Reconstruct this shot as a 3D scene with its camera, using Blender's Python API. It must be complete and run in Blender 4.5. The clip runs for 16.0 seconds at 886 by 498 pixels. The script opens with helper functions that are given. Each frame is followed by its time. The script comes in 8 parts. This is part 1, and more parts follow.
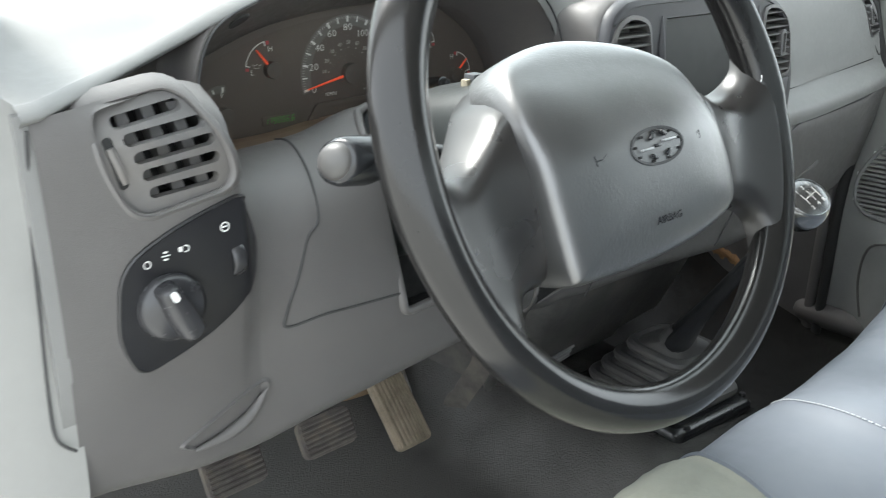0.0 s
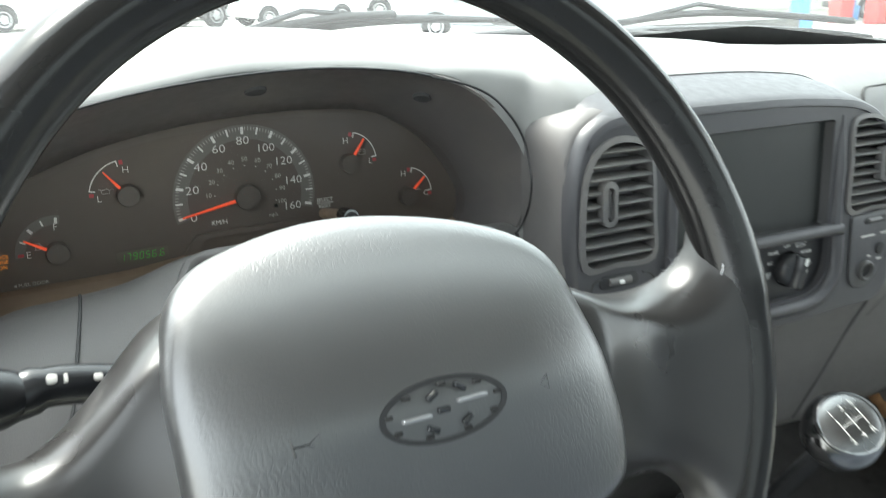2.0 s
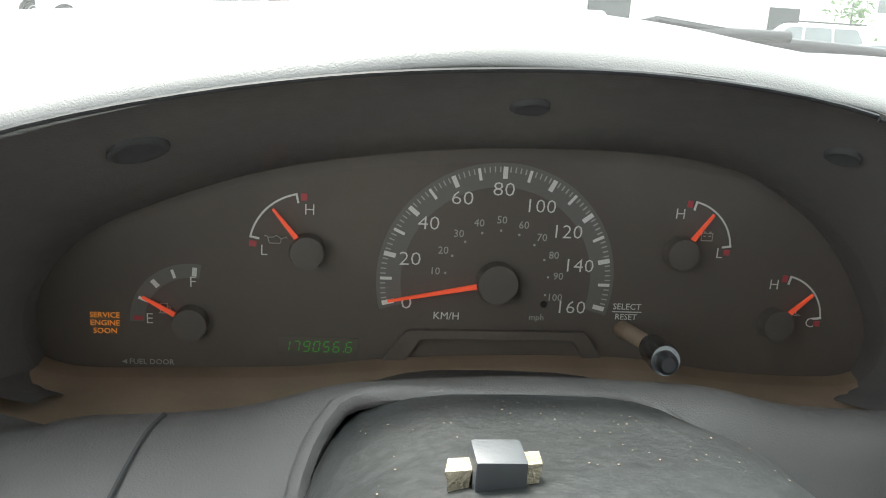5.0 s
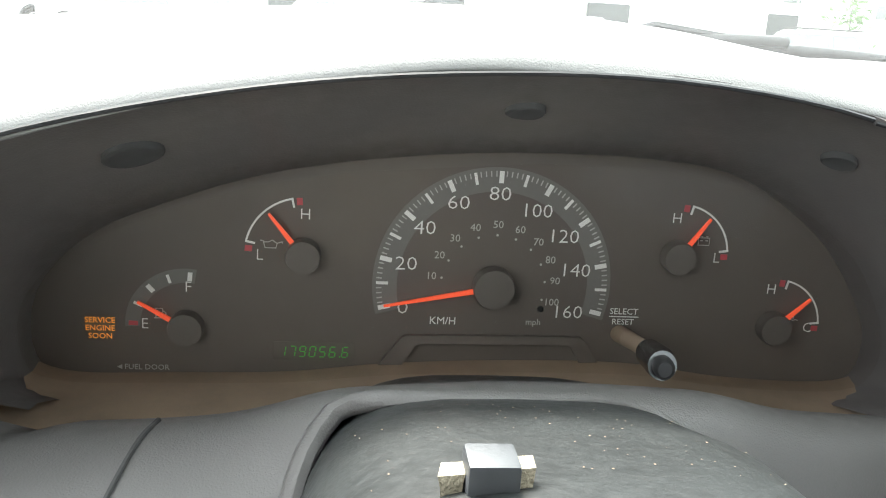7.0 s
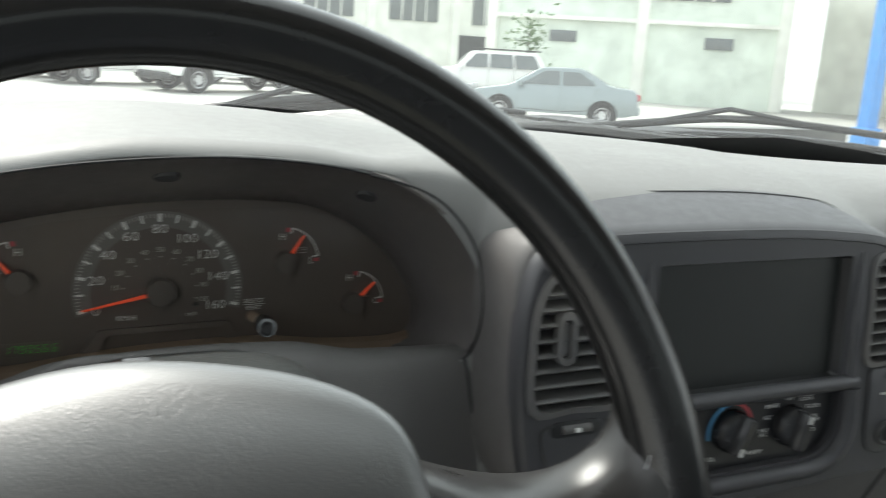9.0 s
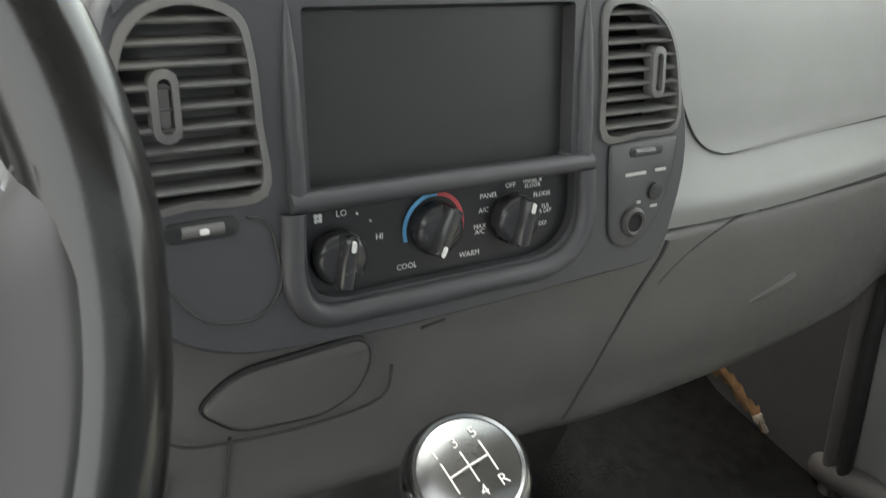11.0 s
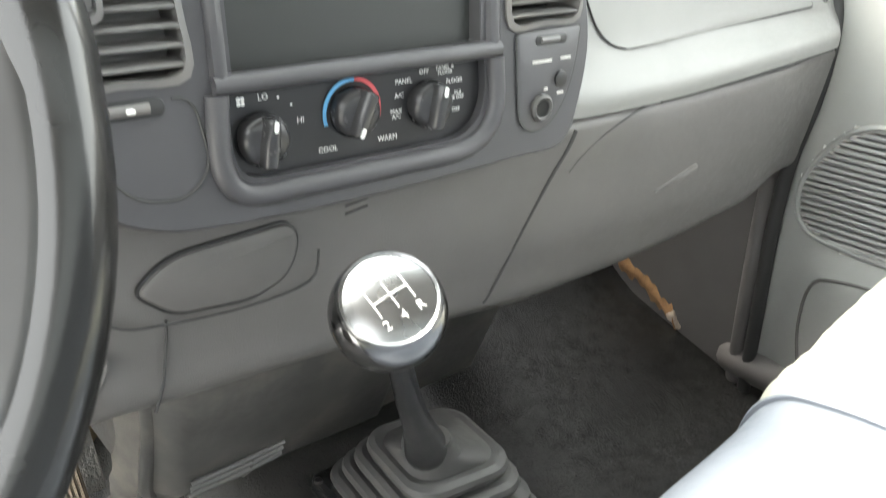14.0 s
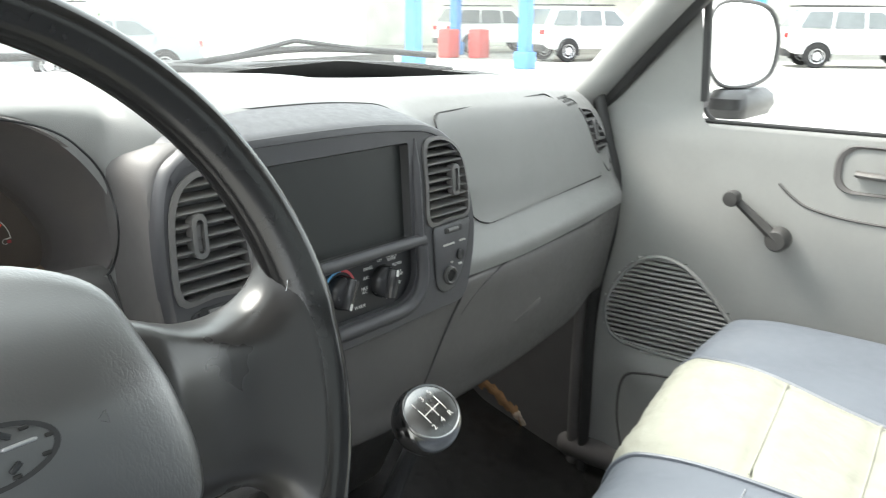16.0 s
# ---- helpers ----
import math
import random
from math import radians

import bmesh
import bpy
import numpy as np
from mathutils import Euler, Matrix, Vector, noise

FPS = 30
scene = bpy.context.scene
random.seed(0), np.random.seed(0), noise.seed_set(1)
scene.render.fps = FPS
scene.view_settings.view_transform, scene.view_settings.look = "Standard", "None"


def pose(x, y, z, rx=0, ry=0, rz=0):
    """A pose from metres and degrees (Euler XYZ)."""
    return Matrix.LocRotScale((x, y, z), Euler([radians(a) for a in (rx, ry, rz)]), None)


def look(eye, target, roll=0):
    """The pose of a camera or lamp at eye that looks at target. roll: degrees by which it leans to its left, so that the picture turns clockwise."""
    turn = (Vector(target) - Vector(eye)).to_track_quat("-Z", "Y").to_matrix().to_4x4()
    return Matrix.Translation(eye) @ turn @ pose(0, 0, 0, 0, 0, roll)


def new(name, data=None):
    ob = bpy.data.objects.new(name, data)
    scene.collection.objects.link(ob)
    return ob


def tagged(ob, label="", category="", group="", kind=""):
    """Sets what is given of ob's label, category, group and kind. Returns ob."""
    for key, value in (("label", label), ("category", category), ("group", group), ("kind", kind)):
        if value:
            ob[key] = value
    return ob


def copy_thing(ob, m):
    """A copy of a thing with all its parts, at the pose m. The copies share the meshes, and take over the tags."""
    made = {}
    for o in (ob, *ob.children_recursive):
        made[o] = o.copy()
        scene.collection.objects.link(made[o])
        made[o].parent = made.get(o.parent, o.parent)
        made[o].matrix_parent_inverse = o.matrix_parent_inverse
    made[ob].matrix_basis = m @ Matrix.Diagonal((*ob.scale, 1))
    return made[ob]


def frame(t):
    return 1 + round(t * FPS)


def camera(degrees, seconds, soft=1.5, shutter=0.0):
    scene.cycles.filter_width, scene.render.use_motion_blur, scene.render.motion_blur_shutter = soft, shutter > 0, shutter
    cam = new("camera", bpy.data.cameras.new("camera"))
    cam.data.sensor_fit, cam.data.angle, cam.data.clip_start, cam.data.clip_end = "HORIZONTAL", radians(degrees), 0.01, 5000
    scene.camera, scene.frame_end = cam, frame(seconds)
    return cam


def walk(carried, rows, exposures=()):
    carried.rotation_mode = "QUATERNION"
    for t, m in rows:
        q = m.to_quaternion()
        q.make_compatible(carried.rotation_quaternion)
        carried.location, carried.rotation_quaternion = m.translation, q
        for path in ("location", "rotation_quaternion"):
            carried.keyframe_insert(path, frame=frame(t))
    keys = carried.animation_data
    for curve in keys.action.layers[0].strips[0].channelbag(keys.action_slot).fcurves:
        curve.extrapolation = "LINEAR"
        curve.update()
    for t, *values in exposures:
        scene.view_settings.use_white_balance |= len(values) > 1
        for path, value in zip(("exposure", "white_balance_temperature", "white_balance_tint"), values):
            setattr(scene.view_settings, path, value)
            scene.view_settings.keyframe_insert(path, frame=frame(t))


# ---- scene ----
cam = camera(54.0, 16.0, soft=1.0, shutter=0.3)
# seconds, eye (x to the passenger's side, y ahead, z up from the cab floor), yaw, pitch, roll
ROWS = [
    (0.0, -0.8596, -0.3303, 0.8204, -42.07, -20.54, 0.11),
    (0.5, -0.7755, -0.3358, 0.8243, -42.96, -20.31, -0.21),
    (1.0, -0.6838, -0.3454, 0.8265, -39.57, -20.18, -0.50),
    (1.5, -0.5975, -0.3307, 0.8355, -34.55, -19.31, 0.05),
    (2.0, -0.5224, -0.2788, 0.8488, -28.88, -17.55, -0.17),
    (2.5, -0.4351, -0.1725, 0.8431, -19.92, -15.29, 1.21),
    (3.0, -0.4098, -0.0682, 0.8361, -11.63, -15.28, 3.96),
    (3.5, -0.4073, -0.0209, 0.8198, -7.59, -15.90, 4.77),
    (6.0, -0.4027, 0.0016, 0.8030, -6.52, -15.18, 3.85),
    (6.5, -0.4023, 0.0016, 0.8031, -6.48, -15.12, 4.03),
    (7.0, -0.4026, 0.0008, 0.8031, -6.65, -15.11, 3.86),
    (7.5, -0.4036, -0.0019, 0.8046, -7.14, -14.98, 4.46),
    (8.0, -0.4108, -0.0475, 0.8093, -10.15, -15.48, 3.92),
    (8.5, -0.4147, -0.1516, 0.8356, -17.38, -14.36, 3.79),
    (9.0, -0.4045, -0.2281, 0.8559, -25.21, -12.65, 3.69),
    (9.2, -0.3920, -0.2400, 0.8560, -29.40, -12.30, 3.90),
    (11.3, -0.1986, -0.1905, 0.7314, -33.74, -20.94, 0.48),
    (11.5, -0.1968, -0.1943, 0.7169, -33.90, -22.27, -0.51),
    (12.0, -0.2085, -0.2095, 0.6895, -35.34, -25.86, -0.47),
    (12.5, -0.2173, -0.2323, 0.6530, -36.69, -29.73, -1.78),
    (13.0, -0.2181, -0.2380, 0.6327, -37.34, -31.62, -2.48),
    (13.5, -0.2196, -0.2394, 0.6757, -38.21, -28.22, -0.62),
    (14.0, -0.2330, -0.2339, 0.7327, -38.45, -23.27, 0.85),
    (14.5, -0.2608, -0.2479, 0.7884, -39.51, -18.93, 2.33),
    (15.0, -0.3144, -0.2876, 0.8178, -41.72, -16.16, 2.01),
    (15.5, -0.4099, -0.3411, 0.8377, -44.64, -14.52, 1.07),
    (16.0, -0.5007, -0.3240, 0.8490, -52.39, -15.21, 0.42),
]
# seconds, stops, kelvin, tint
EXPOSURES = [(0.0, 1.55, 6350, 12), (1.0, 1.72, 6250, 10), (1.5, 1.88, 6300, 10), (2.0, 1.85, 6400, 9), (2.6, 1.15, 6450, 6), (3.0, 0.85, 6500, 9), (3.5, 0.85, 6500, 10), (6.0, 2.1, 6550, 12),
             (7.5, 2.15, 6550, 12), (8.0, 2.3, 6600, 9), (8.5, 1.25, 6500, 8), (9.0, 0.65, 6550, 12), (9.2, 0.65, 6550, 12), (11.3, 2.1, 6900, 13), (12.0, 2.8, 6950, 13),
             (12.5, 3.0, 6900, 12), (13.5, 2.5, 6800, 12), (14.0, 3.0, 6850, 13), (14.5, 3.06, 6850, 12), (15.0, 2.6, 6850, 12), (15.5, 2.06, 6800, 12), (16.0, 1.6, 6550, 12)]
walk(cam, [(t, pose(x, y, z, 90 + pitch, 0, yaw) @ pose(0, 0, 0, 0, 0, roll)) for t, x, y, z, yaw, pitch, roll in ROWS], EXPOSURES)

# ---- sky and sun: bright overcast ----
world = bpy.data.worlds.new("sky")
scene.world = world
world.use_nodes = True
wn = world.node_tree.nodes
sky = wn.new("ShaderNodeTexSky")
sky.sky_type, sky.sun_disc = "NISHITA", False
sky.sun_elevation, sky.sun_rotation = radians(54), radians(-19)
sky.air_density, sky.dust_density, sky.ozone_density = 1.0, 4.0, 1.0
haze = wn.new("ShaderNodeMixRGB")
haze.inputs["Fac"].default_value = 0.75
haze.inputs["Color2"].default_value = (8.75, 9.35, 9.25, 1)
world.node_tree.links.new(sky.outputs[0], haze.inputs["Color1"])
world.node_tree.links.new(haze.outputs[0], wn["Background"].inputs["Color"])
wn["Background"].inputs["Strength"].default_value = 0.175
sun = new("sun", bpy.data.lights.new("sun", "SUN"))
sun.data.energy, sun.data.angle, sun.data.color = 3.2, radians(25), (0.98, 0.98, 0.91)
sun.matrix_world = look((0, 0, 26), (6, -17.5, 0))


# ---- materials ----
def mat(name, colour, rough=0.5, metal=0.0, var=0.12, scale=14.0, bump=0.25, grain=900.0, depth=0.0004, spec=0.5, coat=0.0, dirt=0.0, crack=0.0, uneven=0.12):
    """A surface with tone changes at two scales, fine grain relief and uneven gloss."""
    m = bpy.data.materials.new(name)
    m.use_nodes = True
    nt = m.node_tree
    b = nt.nodes["Principled BSDF"]
    coord = nt.nodes.new("ShaderNodeTexCoord")
    n1, n2, n3 = (nt.nodes.new("ShaderNodeTexNoise") for _ in range(3))
    n1.inputs["Scale"].default_value, n1.inputs["Detail"].default_value = scale, 6
    n2.inputs["Scale"].default_value, n2.inputs["Detail"].default_value = scale * 9, 3
    n3.inputs["Scale"].default_value, n3.inputs["Detail"].default_value = grain, 2
    for n in (n1, n2, n3):
        nt.links.new(coord.outputs["Object"], n.inputs["Vector"])
    mix = nt.nodes.new("ShaderNodeMath")
    mix.operation = "MULTIPLY_ADD"
    mix.inputs[1].default_value = 0.35
    nt.links.new(n2.outputs["Fac"], mix.inputs[0])
    nt.links.new(n1.outputs["Fac"], mix.inputs[2])
    ramp = nt.nodes.new("ShaderNodeMapRange")
    ramp.inputs["From Min"].default_value, ramp.inputs["From Max"].default_value = 0.4, 0.95
    ramp.inputs["To Min"].default_value, ramp.inputs["To Max"].default_value = 1 - var, 1 + var
    nt.links.new(mix.outputs[0], ramp.inputs["Value"])
    hue = nt.nodes.new("ShaderNodeVectorMath")
    hue.operation = "SCALE"
    hue.inputs[0].default_value = colour
    nt.links.new(ramp.outputs[0], hue.inputs["Scale"])
    last = hue.outputs[0]
    if dirt:
        dust = nt.nodes.new("ShaderNodeMixRGB")
        dust.inputs["Color2"].default_value = (0.26, 0.21, 0.15, 1)
        spots = nt.nodes.new("ShaderNodeMapRange")
        spots.inputs["From Min"].default_value, spots.inputs["From Max"].default_value = 0.5, 0.75
        spots.inputs["To Max"].default_value = dirt
        nt.links.new(n1.outputs["Fac"], spots.inputs["Value"])
        nt.links.new(spots.outputs[0], dust.inputs["Fac"])
        nt.links.new(last, dust.inputs["Color1"])
        last = dust.outputs[0]
    nt.links.new(last, b.inputs["Base Color"])
    gloss = nt.nodes.new("ShaderNodeMapRange")
    gloss.inputs["From Min"].default_value, gloss.inputs["From Max"].default_value = 0.3, 0.7
    gloss.inputs["To Min"].default_value, gloss.inputs["To Max"].default_value = rough * (1 - uneven), min(rough * (1 + uneven), 1)
    nt.links.new(n2.outputs["Fac"], gloss.inputs["Value"])
    nt.links.new(gloss.outputs[0], b.inputs["Roughness"])
    b.inputs["Metallic"].default_value = metal
    b.inputs["Specular IOR Level"].default_value = spec
    b.inputs["Coat Weight"].default_value = coat
    b.inputs["Coat Roughness"].default_value = 0.36 if crack else 0.03
    b.inputs["Coat IOR"].default_value = 1.95 if crack else 1.5
    if bump:
        bp = nt.nodes.new("ShaderNodeBump")
        bp.inputs["Strength"].default_value, bp.inputs["Distance"].default_value = bump, depth
        nt.links.new(n3.outputs["Fac"], bp.inputs["Height"])
        if crack:
            # a net of fine upright creases, strongest in worn patches
            far, net, low, rise, mul, tot = (nt.nodes.new("ShaderNode" + k) for k in ("Mapping", "TexVoronoi", "MapRange", "MapRange", "Math", "Math"))
            warp = nt.nodes.new("ShaderNodeVectorMath")
            warp.operation, warp.inputs[1].default_value = "MULTIPLY_ADD", (0.006, 0.006, 0.006)
            nt.links.new(n2.outputs["Color"], warp.inputs[0])
            nt.links.new(coord.outputs["Object"], warp.inputs[2])
            far.inputs["Scale"].default_value = (1.0, 0.45, 0.32)
            nt.links.new(warp.outputs[0], far.inputs["Vector"])
            net.feature = "DISTANCE_TO_EDGE"
            net.inputs["Scale"].default_value = crack
            nt.links.new(far.outputs[0], net.inputs["Vector"])
            rise.inputs["From Max"].default_value = 0.22
            rise.interpolation_type = "SMOOTHSTEP"
            nt.links.new(net.outputs["Distance"], rise.inputs["Value"])
            low.inputs["From Min"].default_value, low.inputs["From Max"].default_value = 0.46, 0.68
            low.inputs["To Min"].default_value = 0.04
            nt.links.new(n1.outputs["Fac"], low.inputs["Value"])
            mul.operation, tot.operation = "MULTIPLY", "MULTIPLY_ADD"
            nt.links.new(rise.outputs[0], mul.inputs[0])
            nt.links.new(low.outputs[0], mul.inputs[1])
            tot.inputs[1].default_value = 1.0
            nt.links.new(mul.outputs[0], tot.inputs[0])
            nt.links.new(n3.outputs["Fac"], tot.inputs[2])
            nt.links.new(tot.outputs[0], bp.inputs["Height"])
        nt.links.new(bp.outputs[0], b.inputs["Normal"])
    return m


def glow(name, colour, power):
    m = bpy.data.materials.new(name)
    m.use_nodes = True
    b = m.node_tree.nodes["Principled BSDF"]
    b.inputs["Base Color"].default_value = (*colour, 1)
    b.inputs["Emission Color"].default_value = (*colour, 1)
    b.inputs["Emission Strength"].default_value = power
    return m


def glass(name, colour=(1, 1, 1), rough=0.0, dust=0.0):
    """Thin clear pane: mostly see-through, with a mirror gloss by angle."""
    m = bpy.data.materials.new(name)
    m.use_nodes = True
    nt = m.node_tree
    out = nt.nodes["Material Output"]
    clear, shine, mix, face, power, scale = (nt.nodes.new("ShaderNode" + k) for k in ("BsdfTransparent", "BsdfGlossy", "MixShader", "LayerWeight", "Math", "Math"))
    clear.inputs["Color"].default_value = (*colour, 1)
    shine.inputs["Roughness"].default_value = rough
    power.operation, power.inputs[1].default_value = "POWER", 5.0
    scale.operation, scale.inputs[1].default_value, scale.inputs[2].default_value = "MULTIPLY_ADD", 0.7, 0.03
    nt.links.new(face.outputs["Facing"], power.inputs[0])
    nt.links.new(power.outputs[0], scale.inputs[0])
    nt.links.new(scale.outputs[0], mix.inputs[0])
    nt.links.new(clear.outputs[0], mix.inputs[1])
    nt.links.new(shine.outputs[0], mix.inputs[2])
    last = mix.outputs[0]
    if dust:
        # a thin translucent film, added as a veil of glare; dust sets its strength
        film, film_mix = nt.nodes.new("ShaderNodeBsdfTranslucent"), nt.nodes.new("ShaderNodeMixShader")
        film.inputs["Color"].default_value = (0.9, 0.92, 0.92, 1)
        film_mix.inputs[0].default_value = dust
        nt.links.new(last, film_mix.inputs[1])
        nt.links.new(film.outputs[0], film_mix.inputs[2])
        last = film_mix.outputs[0]
    nt.links.new(last, out.inputs["Surface"])
    return m


DASHTOP = mat("dash_top_plastic", (0.205, 0.205, 0.2), 0.5, var=0.06, bump=0.6, grain=1150)
DASHDARK = mat("lower_dash_plastic", (0.115, 0.110, 0.107), 0.5, var=0.09, bump=0.6, grain=1150)
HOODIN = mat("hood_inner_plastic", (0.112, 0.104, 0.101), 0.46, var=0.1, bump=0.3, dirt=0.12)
BEZEL = mat("stack_bezel_plastic", (0.057, 0.056, 0.061), 0.44, var=0.08, bump=0.25, grain=1600)
VENT = mat("vent_plastic", (0.12, 0.118, 0.118), 0.5, var=0.12, bump=0.15, dirt=0.2)
VENTLIGHT = mat("dusty_vent_plastic", (0.125, 0.122, 0.12), 0.5, var=0.15, bump=0.15, dirt=0.15)
BLACK = mat("black_plastic", (0.018, 0.018, 0.019), 0.4, var=0.2, bump=0.1)
# near-black that paints the shade into ducts and hollows; also a print colour
VOID = mat("shade_print_black", (0.012, 0.012, 0.012), 0.8, var=0.2, bump=0.0)
GROOVE = mat("seam_dark", (0.05, 0.05, 0.05), 0.8, var=0.1, bump=0.0)
SCREEN = mat("screen_matt_film", (0.022, 0.024, 0.023), 0.42, var=0.04, scale=5, bump=0.1, grain=2500)
PANEL = mat("control_panel_black", (0.014, 0.014, 0.016), 0.35, var=0.1, bump=0.1)
KNOB = mat("knob_black", (0.03, 0.03, 0.032), 0.25, var=0.1, bump=0.05)
INK = mat("white_print", (0.75, 0.75, 0.73), 0.6, var=0.05, bump=0.0)
INKDIM = mat("dim_print", (0.42, 0.41, 0.39), 0.6, var=0.05, bump=0.0)
INKRED = mat("red_print", (0.50, 0.07, 0.08), 0.6, var=0.05, bump=0.0)
INKBLUE = mat("blue_print", (0.12, 0.38, 0.65), 0.6, var=0.05, bump=0.0)
FACE = mat("gauge_face", (0.108, 0.091, 0.08), 0.65, var=0.08, bump=0.05, dirt=0.1)
FACELIGHT = mat("gauge_band", (0.16, 0.15, 0.143), 0.65, var=0.06, bump=0.05)
HUB = mat("needle_hub", (0.105, 0.092, 0.083), 0.6, var=0.06, bump=0.05)
# a faint glow is added to the needles' orange
NEEDLE = glow("needle_orange", (0.85, 0.10, 0.04), 0.12)
AMBER = glow("amber_lamp", (0.9, 0.32, 0.05), 0.12)
GREEN = glow("green_segments", (0.06, 0.42, 0.05), 0.05)
DUST = mat("dusty_ledge", (0.25, 0.185, 0.13), 0.9, var=0.2, bump=0.2, scale=30)
WHEEL = mat("wheel_rubber", (0.0205, 0.0195, 0.019), 0.32, var=0.3, scale=2.5, bump=0.0, spec=0.6, uneven=0.22)
RIMGRIP = mat("wheel_rim_rubber", (0.0125, 0.0122, 0.0120), 0.19, var=0.1, scale=9, bump=0.0, spec=0.45, uneven=0.0)
SHROUD = mat("column_dusty_black", (0.026, 0.029, 0.029), 0.4, var=0.3, scale=30, bump=0.25, grain=600)
SHIFTBLACK = mat("lever_black", (0.017, 0.018, 0.02), 0.24, var=0.08, scale=4, bump=0.0)
CHROME = mat("knob_chrome", (0.21, 0.213, 0.218), 0.24, metal=1.0, var=0.06, bump=0.03)
SMOKE = mat("knob_smoked_metal", (0.19, 0.193, 0.198), 0.15, metal=1.0, var=0.06, bump=0.02)
BOOT = mat("boot_rubber", (0.08, 0.079, 0.078), 0.55, var=0.2, bump=0.2, dirt=0.1)
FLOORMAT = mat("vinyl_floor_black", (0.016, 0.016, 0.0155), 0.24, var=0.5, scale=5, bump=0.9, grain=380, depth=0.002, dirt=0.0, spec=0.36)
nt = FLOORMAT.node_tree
# driver's side painted greyer: dust, plus the doorway's sheen put into the colour
tone, side, spread, sum_x, dust_sheen_mix = (nt.nodes.new("ShaderNode" + k) for k in ("MapRange", "SeparateXYZ", "TexNoise", "Math", "MixRGB"))
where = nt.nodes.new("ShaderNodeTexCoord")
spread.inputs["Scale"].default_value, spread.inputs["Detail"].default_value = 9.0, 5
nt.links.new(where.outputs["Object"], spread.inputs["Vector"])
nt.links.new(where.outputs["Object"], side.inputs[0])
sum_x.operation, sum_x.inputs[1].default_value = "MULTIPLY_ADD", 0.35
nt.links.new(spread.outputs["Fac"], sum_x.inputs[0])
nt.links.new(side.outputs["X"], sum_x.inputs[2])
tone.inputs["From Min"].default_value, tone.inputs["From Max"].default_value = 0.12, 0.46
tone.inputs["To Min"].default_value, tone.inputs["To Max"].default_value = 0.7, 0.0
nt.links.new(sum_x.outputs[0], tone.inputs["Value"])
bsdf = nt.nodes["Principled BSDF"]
nt.links.new(bsdf.inputs["Base Color"].links[0].from_socket, dust_sheen_mix.inputs["Color1"])
dust_sheen_mix.inputs["Color2"].default_value = (0.15, 0.145, 0.138, 1)
nt.links.new(tone.outputs[0], dust_sheen_mix.inputs["Fac"])
nt.links.new(dust_sheen_mix.outputs[0], bsdf.inputs["Base Color"])
BOXBLACK = mat("heater_box_black", (0.085, 0.083, 0.08), 0.36, var=0.5, scale=14, bump=0.2, dirt=0.22)
FELT = mat("dusty_felt_grey", (0.13, 0.12, 0.108), 0.9, var=0.45, scale=28, bump=0.5, depth=0.003, dirt=0.2)
FOIL = mat("heat_shield_foil", (0.62, 0.6, 0.57), 0.35, metal=0.9, var=0.2, scale=40, bump=1.0, grain=260, depth=0.004)
# accelerator rubber, lighter and tanner than that of the other two pedals
TANPEDAL = mat("pedal_tan_rubber", (0.32, 0.265, 0.2), 0.9, var=0.35, scale=45, bump=0.4, dirt=0.4)
PEDAL = mat("pedal_dusty_rubber", (0.15, 0.135, 0.122), 0.9, var=0.3, scale=45, bump=0.4, dirt=0.5)
PLATE = mat("boot_plate_paint", (0.035, 0.036, 0.037), 0.24, metal=0.4, var=0.3, scale=20, bump=0.05, spec=0.7)
STEEL = mat("painted_steel_dark", (0.06, 0.058, 0.056), 0.45, var=0.2, bump=0.1)
OLDPAD = mat("firewall_pad_tan", (0.42, 0.31, 0.2), 0.85, var=0.3, scale=20, bump=0.4, dirt=0.3)
RUST = mat("bare_foam_tan", (0.34, 0.19, 0.09), 0.9, var=0.45, scale=40, bump=0.6, depth=0.003)
PALE = mat("torn_pale_foam", (0.6, 0.5, 0.4), 0.9, var=0.3, scale=40, bump=0.4)
DOORGREY = mat("door_panel_plastic", (0.27, 0.27, 0.26), 0.5, var=0.06, bump=0.35, grain=1300)
KICK = mat("kick_panel_plastic", (0.115, 0.108, 0.105), 0.55, var=0.1, bump=0.3)
SEAL = mat("door_seal_rubber", (0.03, 0.03, 0.03), 0.5, var=0.15, bump=0.1)
VINYL = mat("seat_vinyl_grey_blue", (0.118, 0.133, 0.156), 0.5, var=0.08, scale=7, bump=0.3, grain=1100, dirt=0.04)
CREAM = mat("seat_cloth_cream", (0.265, 0.268, 0.228), 0.85, var=0.1, scale=30, bump=0.4, grain=75, depth=0.004, dirt=0.06)
STITCH = mat("stitching_white", (0.42, 0.43, 0.44), 0.8, var=0.05, bump=0.0)
PAINT = mat("white_car_paint", (0.78, 0.78, 0.77), 0.25, var=0.02, bump=0.0, coat=0.5)
ROOFLINER = mat("headliner_grey", (0.28, 0.27, 0.26), 0.9, var=0.08, bump=0.4, grain=500)
METAL = mat("worn_steel", (0.45, 0.45, 0.46), 0.32, metal=0.9, var=0.2, bump=0.1)
GLASS = glass("clear_glass", (0.97, 0.99, 0.98))
TINTED = glass("windscreen_glass", (0.76, 0.81, 0.79), 0.0, 0.042)
REARDIM = glass("rear_dimming_glass", (0.3, 0.32, 0.31))
LENS = glass("cluster_lens", (0.97, 0.96, 0.94), 0.12, 0.03)
MIRROR = mat("mirror_silver", (0.85, 0.87, 0.88), 0.03, metal=1.0, var=0.02, bump=0.0)
